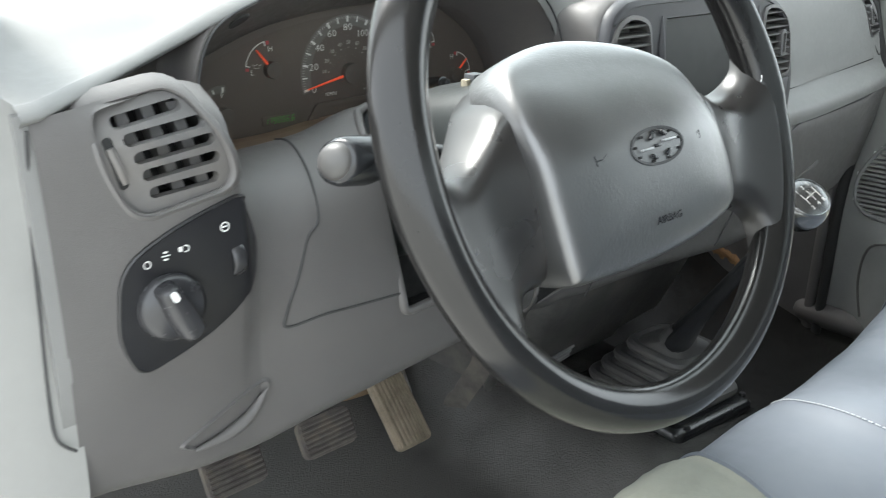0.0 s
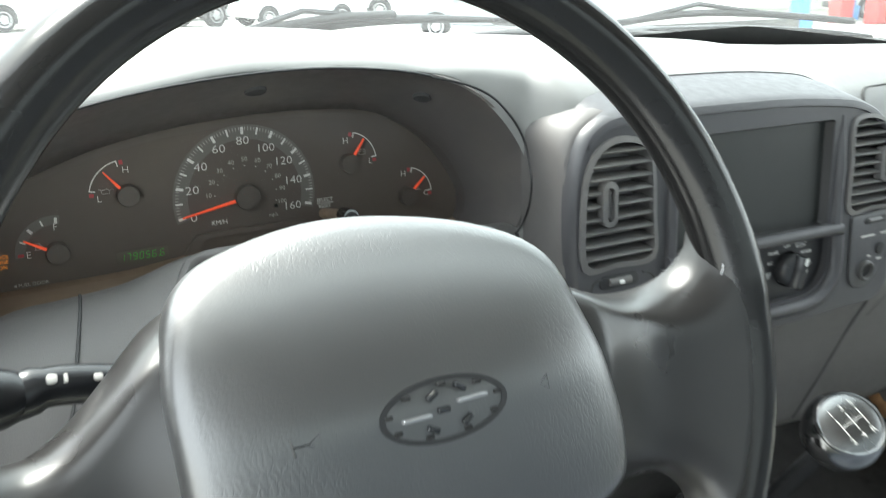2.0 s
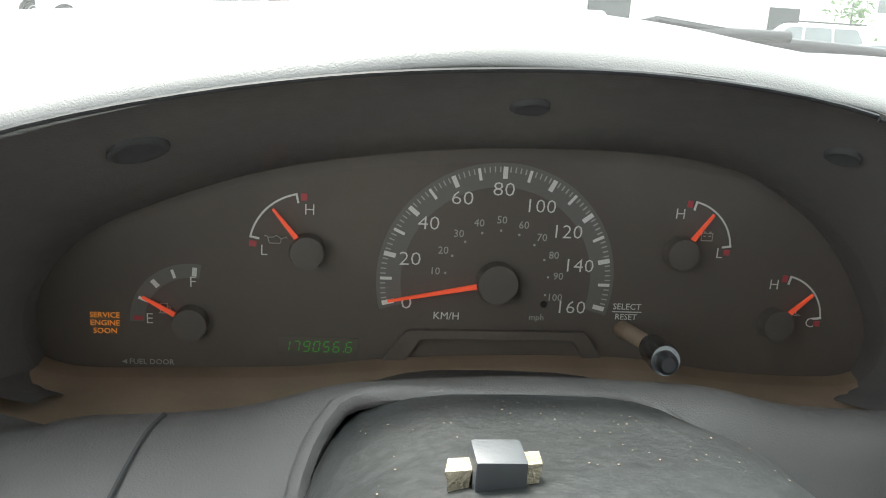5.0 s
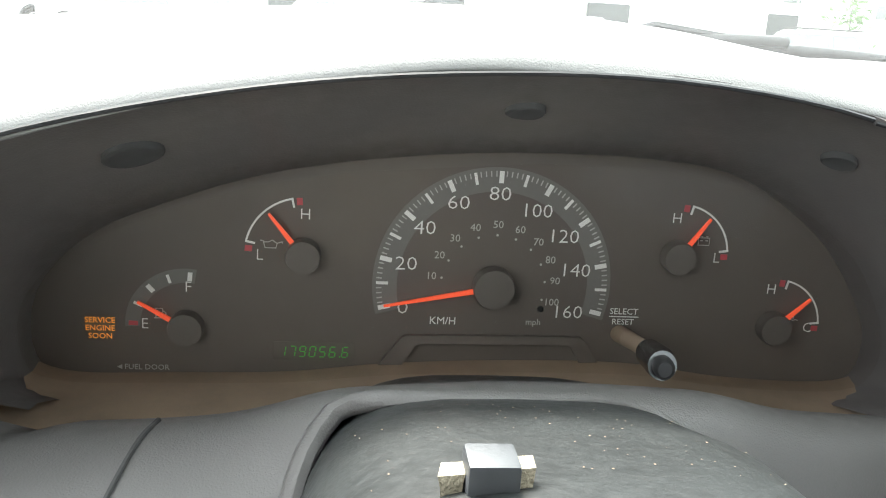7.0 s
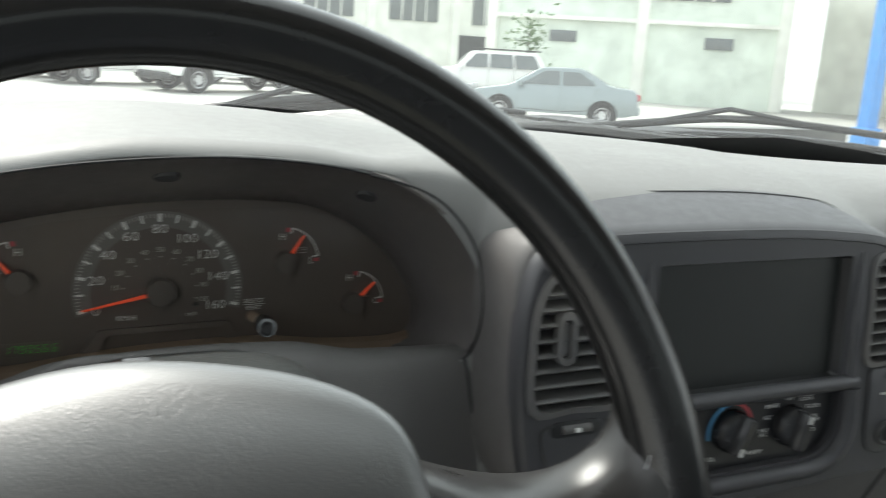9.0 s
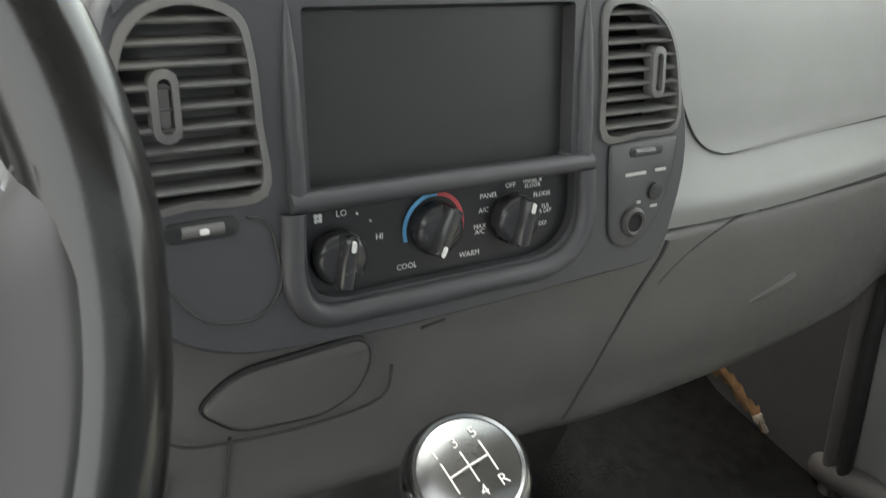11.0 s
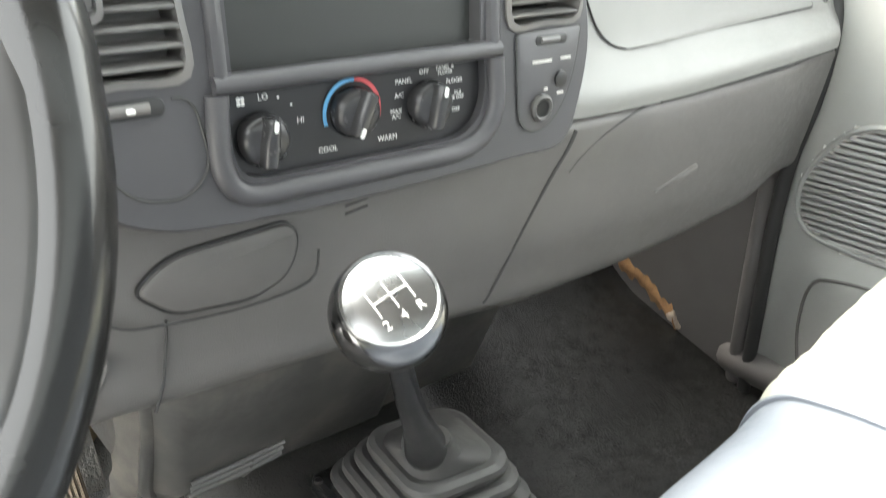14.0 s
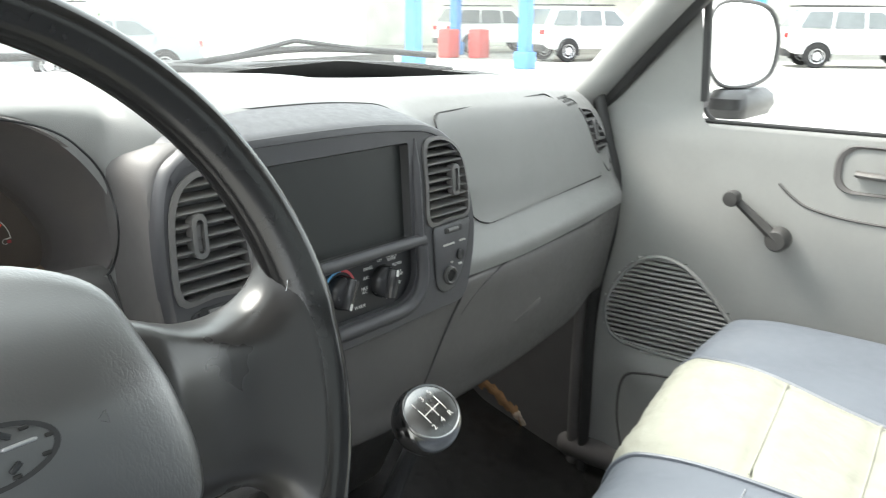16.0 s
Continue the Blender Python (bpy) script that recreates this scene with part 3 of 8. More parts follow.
# lower shell: face under the cluster, centre and glovebox
DV = round_poly([(-0.6605, 0.7205), (-0.6000, 0.7285), (-0.5730, 0.683), (-0.5730, 0.6610), (-0.640, 0.6515), (-0.6560, 0.682)], [0.010, 0.016, 0.02, 0.014, 0.014, 0.03], 5)
LOW = [
    (-0.695, [(0.186, 0.722), (0.180, 0.70), (0.180, 0.64), (0.182, 0.58), (0.188, 0.52), (0.196, 0.475), (0.220, 0.444), (0.32, 0.444)]),
    (-0.60, [(0.212, 0.730), (0.186, 0.71), (0.180, 0.65), (0.183, 0.58), (0.195, 0.52), (0.203, 0.465), (0.223, 0.428), (0.32, 0.426)]),
    (-0.568, [(0.225, 0.722), (0.192, 0.70), (0.183, 0.65), (0.187, 0.58), (0.200, 0.52), (0.208, 0.462), (0.224, 0.426), (0.32, 0.424)]),
    (-0.548, [(0.31, 0.652), (0.255, 0.65), (0.215, 0.63), (0.200, 0.58), (0.206, 0.53), (0.210, 0.465), (0.224, 0.425), (0.32, 0.423)]),
    (-0.50, [(0.345, 0.612), (0.318, 0.640), (0.27, 0.640), (0.225, 0.605), (0.208, 0.54), (0.211, 0.465), (0.226, 0.426), (0.32, 0.424)]),
    (-0.45, [(0.345, 0.614), (0.320, 0.643), (0.283, 0.648), (0.236, 0.615), (0.210, 0.54), (0.212, 0.468), (0.228, 0.428), (0.32, 0.426)]),
    (-0.40, [(0.348, 0.622), (0.323, 0.653), (0.288, 0.664), (0.250, 0.630), (0.214, 0.53), (0.213, 0.468), (0.23, 0.431), (0.32, 0.429)]),
    (-0.33, [(0.348, 0.626), (0.323, 0.657), (0.287, 0.666), (0.255, 0.630), (0.218, 0.53), (0.217, 0.47), (0.23, 0.436), (0.32, 0.434)]),
    (-0.27, [(0.348, 0.625), (0.323, 0.655), (0.288, 0.664), (0.262, 0.625), (0.230, 0.53), (0.228, 0.475), (0.243, 0.436), (0.325, 0.428)]),
    (-0.22, [(0.345, 0.616), (0.322, 0.647), (0.290, 0.650), (0.265, 0.605), (0.243, 0.53), (0.240, 0.47), (0.255, 0.425), (0.33, 0.415)]),
    (-0.14, [(0.335, 0.632), (0.318, 0.645), (0.297, 0.638), (0.284, 0.59), (0.276, 0.53), (0.278, 0.47), (0.29, 0.395), (0.35, 0.375)]),
    (-0.08, [(0.300, 0.54), (0.283, 0.53), (0.284, 0.51), (0.287, 0.49), (0.289, 0.45), (0.292, 0.42), (0.298, 0.382), (0.36, 0.366)]),
    (0.06, [(0.300, 0.535), (0.281, 0.525), (0.284, 0.508), (0.287, 0.485), (0.289, 0.45), (0.293, 0.41), (0.300, 0.375), (0.36, 0.362)]),
    (0.20, [(0.300, 0.532), (0.280, 0.522), (0.283, 0.505), (0.287, 0.475), (0.290, 0.44), (0.296, 0.40), (0.305, 0.362), (0.37, 0.352)]),
    (0.30, [(0.300, 0.530), (0.282, 0.522), (0.282, 0.505), (0.288, 0.47), (0.292, 0.43), (0.298, 0.39), (0.310, 0.352), (0.38, 0.345)]),
    (0.45, [(0.300, 0.528), (0.287, 0.522), (0.284, 0.505), (0.290, 0.47), (0.296, 0.43), (0.304, 0.385), (0.318, 0.350), (0.39, 0.343)]),
    (0.65, [(0.310, 0.528), (0.294, 0.521), (0.292, 0.505), (0.297, 0.465), (0.303, 0.43), (0.311, 0.39), (0.326, 0.354), (0.40, 0.343)]),
    (0.80, [(0.325, 0.530), (0.315, 0.522), (0.316, 0.51), (0.321, 0.48), (0.328, 0.445), (0.336, 0.405), (0.350, 0.366), (0.41, 0.355)]),
]
xs = sorted(set([k[0] for k in LOW] + steps_between(-0.695, -0.56, 0.004) + steps_between(-0.56, -0.43, 0.01) + steps_between(-0.43, -0.23, 0.004) + steps_between(-0.23, 0.80, 0.012)))
add("lower_shell", sheet(LOW, xs, 7, ((DV, 0.24), (ARCH, 0.292))), DASHDARK, dash, "darker grey lower dash shell with knee panel")

# end cap by the driver's door
end_y = [(0.186, 0.724), (0.30, 0.752), (0.42, 0.760), (0.60, 0.765), (0.62, 0.60), (0.50, 0.446), (0.32, 0.444), (0.222, 0.446), (0.198, 0.475), (0.183, 0.56), (0.180, 0.65)]
add("end_cap", loft([[Vector((x, y, z)) for y, z in end_y] for x in (-0.703, -0.694)]), DASHTOP, dash, "pale grey dash end cap")

# instrument hood tunnel
def lip_y(x):
    """Depth of the hood's front edge."""
    k = soft(-0.22, -0.16, x)
    return (interp_profiles([(a, [p[5]]) for a, p in TOP[1:8]], x)[0][0] + 0.003) * (1 - k) + 0.306 * k


INSIDE[0] = False
ring0 = [Vector((p.x, lip_y(p.x) if p.z > 0.645 else 0.345 - 0.038 * soft(-0.17, -0.138, p.x), p.z)) for p in OPEN]
lens_in = [trim(Vector((q.x, 0.372, q.z))) for q in LENSO]
lens_out = [trim(Vector((q.x, 0.386, q.z))) for q in LENSO]


def tunnel(k, push):
    """Inner skin between the opening and the lens, a little bowed."""
    out = []
    for p, q in zip(ring0, lens_in * 2):
        c = p.lerp(q, k)
        out.append(Vector((c.x, c.y + push, c.z)))
    return out


# the two outlines run in step: take lens points at even shares of the opening's outline
lens_in = [lens_in[round(i * len(lens_in) / len(ring0)) % len(lens_in)] for i in range(len(ring0))]
lens_out = [lens_out[round(i * len(lens_out) / len(ring0)) % len(lens_out)] for i in range(len(ring0))]
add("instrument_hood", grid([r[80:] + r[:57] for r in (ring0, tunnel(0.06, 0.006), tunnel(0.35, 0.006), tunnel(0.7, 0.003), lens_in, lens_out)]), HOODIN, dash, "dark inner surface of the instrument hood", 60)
mid_o = Vector((-0.335, 0, 0.69))
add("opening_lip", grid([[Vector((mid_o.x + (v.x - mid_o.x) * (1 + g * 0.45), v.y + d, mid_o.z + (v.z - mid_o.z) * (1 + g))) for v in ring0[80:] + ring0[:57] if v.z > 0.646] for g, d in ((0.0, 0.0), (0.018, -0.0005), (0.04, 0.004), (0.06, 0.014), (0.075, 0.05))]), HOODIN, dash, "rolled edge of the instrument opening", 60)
add("hood_seam", tube([v + Vector((0, -0.0038, 0)) for v in ring0[1:58] if v.x < -0.205 and v.z > 0.66], 0.0010, 6), BLACK, dash, "thin black seam round the instrument opening")
add("hood_seam", tube(smooth_path([(-0.206, 0.3115, 0.7740), (-0.188, 0.3085, 0.7700), (-0.170, 0.3050, 0.7640), (-0.1555, 0.3022, 0.7555), (-0.1442, 0.2998, 0.7438), (-0.137, 0.2980, 0.734), (-0.1315, 0.2955, 0.722), (-0.1295, 0.290, 0.705), (-0.1295, 0.2855, 0.689), (-0.1295, 0.288, 0.669), (-0.131, 0.297, 0.649), (-0.136, 0.298, 0.643)], 5), 0.0010, 6), BLACK, dash)
add("hood_seam", tube(smooth_path([(-0.134, 0.298, 0.643), (-0.131, 0.290, 0.615), (-0.126, 0.283, 0.585), (-0.122, 0.280, 0.56)], 5), 0.0014, 6), GROOVE, dash)
INSIDE[0] = True
# dark ovals proud of the hood's inner skin, painting the shade of moulded thumb dimples
for x, k0, s in ((-0.487, 0.42, 0.9), (-0.335, 0.42, 0.7), (-0.185, 0.40, 0.7)):
    i0 = min((i for i in range(len(ring0)) if ring0[i].z > 0.73), key=lambda i: abs(ring0[i].x - x))

    def skin(a, k, d):
        i = int(math.floor(i0 + a))
        f = i0 + a - i
        p = ring0[i].lerp(ring0[i + 1], f).lerp(lens_in[i].lerp(lens_in[i + 1], f), k)
        return p + Vector((0, 0.0052 - d * 0.3, -d))

    INSIDE[0] = False
    add("dimple_shade", loft([[skin(s * r * 0.85 * math.cos(t), k0 + s * r * 0.11 * math.sin(t), d) for t in (2 * math.pi * n / 20 for n in range(20))] for r, d in ((1.0, -0.0006), (1.0, 0.0014), (0.9, 0.0020), (0.72, 0.0016), (0.3, 0.0014))]), GROOVE, dash, "dark oval painting a thumb dimple's shade")
    INSIDE[0] = True

# passenger airbag lid and seams
lid = round_poly([(0.300, 0.717), (0.62, 0.716), (0.745, 0.578), (0.372, 0.573)], [0.035, 0.01, 0.008, 0.035], 6)


def at_height(prof, z):
    """Depth of a falling profile at height z, straight between its points."""
    for (y0, z0), (y1, z1) in zip(prof, prof[1:]):
        if min(z0, z1) <= z <= max(z0, z1) and z0 != z1:
            return y0 + (y1 - y0) * (z - z0) / (z1 - z0)
    return min(prof, key=lambda p: abs(p[1] - z))[0]


def lid_y(x, z):
    return at_height([p for p in resample(interp_profiles(TOP, x), 8) if p[0] < 0.42], z)


def on_lid(u, v, w):
    return Vector((u, lid_y(u, v) - w, v))


def fan_rows(outline, place, w, rows=10):
    """A dense patch that follows the surface inside an outline."""
    zs = sorted({p[1] for p in outline})
    lo, hi = zs[0] + 0.0005, zs[-1] - 0.0005
    out = []
    for i in range(rows + 1):
        z = lo + (hi - lo) * i / rows
        a, b = span(outline, z)
        out.append([place(a + (b - a) * j / 24, z, w) for j in range(25)])
    return out


add("airbag_lid", grid(fan_rows(lid, on_lid, 0.0025, 24)), DASHTOP, dash, "smooth grey passenger airbag lid")
add("lid_seam", tube([on_lid(p[0], p[1], 0.0012) for p in lid], 0.0011, 6, True), GROOVE, dash, "dark seam round the airbag lid")
seam2 = round_poly([(0.665, 0.708), (0.700, 0.700), (0.812, 0.590), (0.775, 0.580)], 0.006, 3)
add("vent_seam", tube([on_lid(p[0], p[1], 0.0008) for p in seam2], 0.0009, 5, True), GROOVE, dash)
# crease between upper shell and glovebox door
def face_y(x, z):
    """Depth of the lower shell's face at height z."""
    return at_height(resample(interp_profiles(LOW, x), 8)[8:], z)


add("glovebox_seam", tube([Vector((x, interp_profiles(LOW, x)[1][0] - 0.0005, interp_profiles(LOW, x)[1][1] + 0.003)) for x in steps_between(0.43, 0.79, 0.03)], 0.0018, 6), GROOVE, dash, "dark gap above the glovebox door")
for run, r0, r1 in (([(0.304, 0.534), (0.2985, 0.520), (0.287, 0.500), (0.273, 0.476), (0.257, 0.449), (0.243, 0.420), (0.231, 0.395), (0.224, 0.384)], 0.0022, 0.0013),
                    ([(0.427, 0.5445), (0.395, 0.5395), (0.360, 0.5305), (0.335, 0.519), (0.316, 0.505), (0.306, 0.494)], 0.0018, 0.0003)):
    edge = []
    for x, z in run:
        u, v = untrim(x, 0.285, z)
        edge.append((u, face_y(u, v) - 0.0004, v))
    edge = smooth_path(edge, 4)
    add("glovebox_seam", tube(edge, [r0 + (r1 - r0) * min(1, 1.6 * k / (len(edge) - 1)) for k in range(len(edge))], 6), GROOVE, dash, "gap along the glovebox edge")
glove_pull = prism(round_poly([(0.445, 0.428), (0.512, 0.446), (0.520, 0.438), (0.475, 0.425)], 0.006), lambda u, v, w: Vector((u, face_y(u, v) - w, v)), 0.0014, -0.002, 0.0014)
add("glovebox_latch", glove_pull, DASHDARK, dash, "moulded glovebox pull")
add("knee_seam", tube(smooth_path([(-0.055, 0.2885, 0.447), (-0.057, 0.289, 0.43), (-0.062, 0.291, 0.40), (-0.070, 0.295, 0.378)], 4), 0.0011, 6), GROOVE, dash)
add("knee_seam", tube(smooth_path([(-0.135, 0.279, 0.505), (-0.105, 0.282, 0.470), (-0.085, 0.284, 0.452), (-0.055, 0.2845, 0.446), (0.0, 0.2845, 0.442), (0.05, 0.285, 0.447), (0.058, 0.284, 0.47)], 4), 0.0010, 6), GROOVE, dash)
# knee panel under the column, with its seam


def low_y(x, z):
    prof = resample(interp_profiles(LOW, x), 8)[8:]
    top = max(range(len(prof)), key=lambda i: prof[i][1])
    return at_height(prof[top:], z)


top_run = []
for x, k in ((-0.472, 9), (-0.474, 13), (-0.478, 17), (-0.485, 21), (-0.494, 25)):
    yy, zz = resample(interp_profiles(LOW, x), 8)[k]
    top_run.append((x, yy - 0.0006, zz + 0.0006))
top_run += [(x, low_y(x, z) - 0.0006, z) for x, z in ((-0.508, 0.59), (-0.520, 0.565), (-0.530, 0.540), (-0.530, 0.527), (-0.50, 0.525), (-0.46, 0.522), (-0.420, 0.519))]
add("knee_panel_seam", tube(smooth_path(top_run, 4), 0.0011, 6), GROOVE, dash, "seam of the removable knee panel")
# release-lever scoop in the knee bolster
SCOOP = round_poly([(-0.622, 0.467), (-0.585, 0.483), (-0.548, 0.492), (-0.546, 0.480), (-0.566, 0.464), (-0.604, 0.455)], [0.006, 0.02, 0.006, 0.01, 0.02, 0.01], 4)
add("scoop", loft([[Vector((-0.582 + (u + 0.582) * k, low_y(u, v) - w, 0.472 + (v - 0.472) * k - dz)) for u, v in SCOOP] for k, w, dz in ((1.12, -0.001, 0.0), (1.03, 0.003, 0.0), (0.94, 0.001, 0.001), (0.8, -0.006, 0.003), (0.4, -0.008, 0.004))], (False, True)), DASHDARK, dash, "moulded release pull in the knee bolster", 60)
add("scoop_lip", tube(smooth_path([(u, low_y(u, v) - 0.004, v) for u, v in ((-0.612, 0.459), (-0.585, 0.460), (-0.562, 0.468), (-0.548, 0.484))], 5), [0.001 + 0.004 * math.sin(math.pi * k / 15) for k in range(16)], 8), DASHDARK, dash)
# solid black plate, no hollow: the coin tray's shade is painted on
add("tray_shade", prism(round_poly([(-0.20, 0.452), (-0.115, 0.447), (-0.098, 0.430), (-0.112, 0.415), (-0.20, 0.41)], 0.012), lambda u, v, w: Vector((u, low_y(u, v) - w, v)), 0.002, -0.006, 0.001), VOID, dash, "black plate painting the shade of an open coin tray in the knee bolster")
add("cup_lip", tube([Vector((u, low_y(u, v) - 0.002, v)) for u, v in round_poly([(-0.20, 0.455), (-0.113, 0.450), (-0.094, 0.430), (-0.110, 0.412), (-0.20, 0.406)], 0.012)], 0.003, 8, True), DASHDARK, dash)


# ---- louvred vents ----
def vent(name, outline, place, slats, label, knob=None, vanes=0, material=VENT, tilt=0.0, rim=0.005, thick=0.0022, group="dash vents", at=None):
    """A louvre in its opening: frame, black sheet for the duct's shade, slats across, vanes behind, and a thumb slide.
    """
    lo, hi = min(p[1] for p in outline), max(p[1] for p in outline)
    lu, hu = min(p[0] for p in outline), max(p[0] for p in outline)
    base = place((lu + hu) / 2, lo, 0)
    v0 = thing(name, base, label, "air vent", group)
    inner = [((p[0] - (lu + hu) / 2) * (1 - 2 * rim / (hu - lu)) + (lu + hu) / 2, (p[1] - (lo + hi) / 2) * (1 - 2 * rim / (hi - lo)) + (lo + hi) / 2) for p in outline]
    rings = [[place(u, v, w) for u, v in o] for o, w in ((outline, -0.004), (outline, 0.002), (inner, 0.003), (inner, -0.03))]
    add("frame", loft(rings, (False, False)), material, v0)
    add("duct", loft([[place(u, v, -0.03) for u, v in outline], [place(u, v, -0.032) for u, v in outline]]), VOID, v0, "black sheet painting the shade in the duct")
    for i in range(slats):
        v = lo + rim + (hi - lo - 2 * rim) * (i + 0.7) / (slats + 0.4)
        s = span(inner, v)
        if not s:
            continue
        a, b = s[0] - 0.001, s[1] + 0.001
        prof = [(0.001, -thick * 0.6), (0.0025, 0), (0.001, thick * 0.6), (-0.014, thick * 0.4 + tilt), (-0.014, -thick * 0.4 + tilt)]
        add("slat", loft([[place(u, v + dv, w) for w, dv in prof] for u in (a, b)]), material, v0)
    for i in range(vanes):
        u = lu + (hu - lu) * (i + 1) / (vanes + 1)
        s = span(inner, u, 1)
        add("vane", loft([[place(u + du, v, w) for w, du in ((-0.003, -0.0011), (-0.003, 0.0011), (-0.028, 0.0009), (-0.028, -0.0009))] for v in (s[0], s[1])]), material, v0)
    if knob:
        u, v, w0, h0 = knob
        outer = rrect(w0, h0, w0 * 0.49, 6, u, v)
        hole = rrect(w0 * 0.5, h0 * 0.74, w0 * 0.24, 6, u, v)
        rings = [[place(a, b, w) for a, b in o] for o, w in ((outer, -0.004), (outer, 0.0045), (hole, 0.005), (hole, -0.003))]
        add("slide", loft(rings, (False, False)), material, v0)
        add("slide_bar", loft([[place(a, b, w) for a, b in rrect(w0 * 0.36, h0 * 0.6, w0 * 0.15, 4, u, v)] for w in (-0.003, 0.002)]), material, v0)
    return v0


def stack(u, v, w):
    """Centre stack face, slightly leaning back."""
    return Vector((u - 0.007, 0.228 + (v - 0.62) * 0.06 - w, v + 0.0165))


def pod(u, v, w):
    return Vector((u, 0.183 + max(0, v - 0.70) * 0.6 - w, v))


dvt = thing("driver_vent", pod(-0.62, 0.654, 0), "square driver's side air vent with five rounded slots and upright vanes", "air vent", "dash vents")


def slot(a, b, h):
    """Outline of a round-ended slot from a to b."""
    d = (Vector(b) - Vector(a)).normalized()
    n = Vector((-d.y, d.x))
    out = []
    for c, t0 in ((Vector(b) - d * h / 2, -90), (Vector(a) + d * h / 2, 90)):
        out += [tuple(c + d * (h / 2 * math.cos(radians(t0 + 30 * k))) + n * (h / 2 * math.sin(radians(t0 + 30 * k)))) for k in range(7)]
    return out


SLOTS = [((-0.6465, 0.7115), (-0.5985, 0.7180)), ((-0.6425, 0.7010), (-0.5870, 0.7065)), ((-0.6380, 0.6895), (-0.5820, 0.6950)), ((-0.6340, 0.6780), (-0.5790, 0.6825)), ((-0.6305, 0.6660), (-0.5810, 0.6690))]
addbm("grille", holed(DV, [slot(a, b, 0.0078) for a, b in SLOTS], lambda u, v, w: pod(u, v, w + 0.0015 - 90 * ((u + 0.615) ** 2 + (v - 0.69) ** 2) * 0.02), 0.0015, -0.006), VENTLIGHT, dvt, "moulded grille bars")
# liner and end sheet in near-black put the shade into the duct
add("duct", loft([[pod(u, v, w) for u, v in DV] for w in (-0.006, -0.034)], (False, True)), VOID, dvt, "black liner painting the shade behind the slots")
for u in (-0.630, -0.612, -0.594):
    add("vane", loft([[pod(u + du + 0.22 * (0.69 - v), v, w) for w, du in ((-0.008, -0.004), (-0.008, 0.004), (-0.028, 0.0015), (-0.028, -0.0015))] for v in (0.662, 0.718)]), VENT, dvt)
dvw = thing("vent_dial", pod(-0.649, 0.69, 0.0), "small thumb dial beside the driver's air vent", "dial")
add("slot", prism(round_poly([(-0.6560, 0.703), (-0.6500, 0.7055), (-0.6425, 0.6735), (-0.6480, 0.671)], 0.0026), pod, 0.0022, 0.0, 0.0004), VOID, dvw)
add("wheel", tube([pod(-0.6520 + 0.0012 * i, 0.6985 - 0.0038 * i, 0.0008 + 0.0016 * math.sin(math.pi * i / 6)) for i in range(7)], 0.0026, 8), VENT, dvw, "worn dial edge")
dvc = (-0.621, 0.690)
add("vent_surround", loft([[pod(dvc[0] + (u - dvc[0]) * (1 + g), dvc[1] + (v - dvc[1]) * (1 + g), w) for u, v in DV] for g, w in ((0.0, -0.002), (0.015, 0.0026), (0.05, 0.0042), (0.11, 0.0036), (0.19, -0.001), (0.26, -0.007))], (False, False)), DASHDARK, dash, "raised rim round the driver's vent")
vent("passenger_vent", PV, on_lid, 6, "small slanted passenger air vent with a thumb slide", (0.742, 0.651, 0.014, 0.032), 2, VENT, 0.0, 0.003, 0.003)
for i in range(3):
    for j in range(4):
        if i + j < 6:
            add("defroster_slot", loft([[on_lid(u, v, w) for u, v in rrect(0.0085, 0.0032, 0.001, 2, 0.652 + 0.0115 * j + 0.008 * i, 0.7065 - 0.0055 * i)] for w in (-0.001, 0.0008)]), GROOVE, dash)

# ---- centre stack ----
INSIDE[0] = False
stackt = thing("centre_stack", (0.075, 0.26, 0.53), "dark blue-grey plastic centre stack bezel with round-cornered top", "console panel")
VL = smooth_path([(-0.113, 0.612, 0), (-0.1155, 0.66, 0), (-0.111, 0.690, 0), (-0.098, 0.708, 0), (-0.075, 0.714, 0), (-0.049, 0.706, 0), (-0.042, 0.685, 0), (-0.040, 0.65, 0), (-0.040, 0.612, 0), (-0.08, 0.610, 0)], 4, True)
VL = [(p.x, p.y) for p in VL]
VR = smooth_path([(0.196, 0.618, 0), (0.194, 0.66, 0), (0.193, 0.700, 0), (0.205, 0.709, 0), (0.232, 0.706, 0), (0.255, 0.689, 0), (0.266, 0.66, 0), (0.267, 0.620, 0), (0.23, 0.617, 0)], 4, True)
VR = [(p.x, p.y) for p in VR]
SCR = rrect(0.186, 0.099, 0.003, 3, 0.078, 0.6575)
HV = round_poly([(-0.019, 0.601), (0.174, 0.601), (0.175, 0.565), (0.155, 0.546), (-0.005, 0.546), (-0.019, 0.556)], [0.003, 0.003, 0.02, 0.02, 0.015, 0.015], 5)
OUT = smooth_path([(-0.116, 0.60, 0), (-0.119, 0.66, 0), (-0.113, 0.700, 0), (-0.097, 0.721, 0), (-0.06, 0.7290, 0), (0.08, 0.7295, 0), (0.16, 0.7255, 0), (0.21, 0.7180, 0), (0.245, 0.697, 0),
                   (0.268, 0.655, 0), (0.278, 0.605, 0), (0.270, 0.56, 0), (0.252, 0.527, 0), (0.20, 0.524, 0), (0.08, 0.521, 0), (-0.02, 0.523, 0), (-0.07, 0.530, 0), (-0.103, 0.552, 0)], 4, True)
OUT = [(p.x, p.y) for p in OUT]
cx, cz = 0.07, 0.63


def grown(o, k):
    return [(cx + (u - cx) * k, cz + (v - cz) * (1 + (k - 1) * 1.3)) for u, v in o]


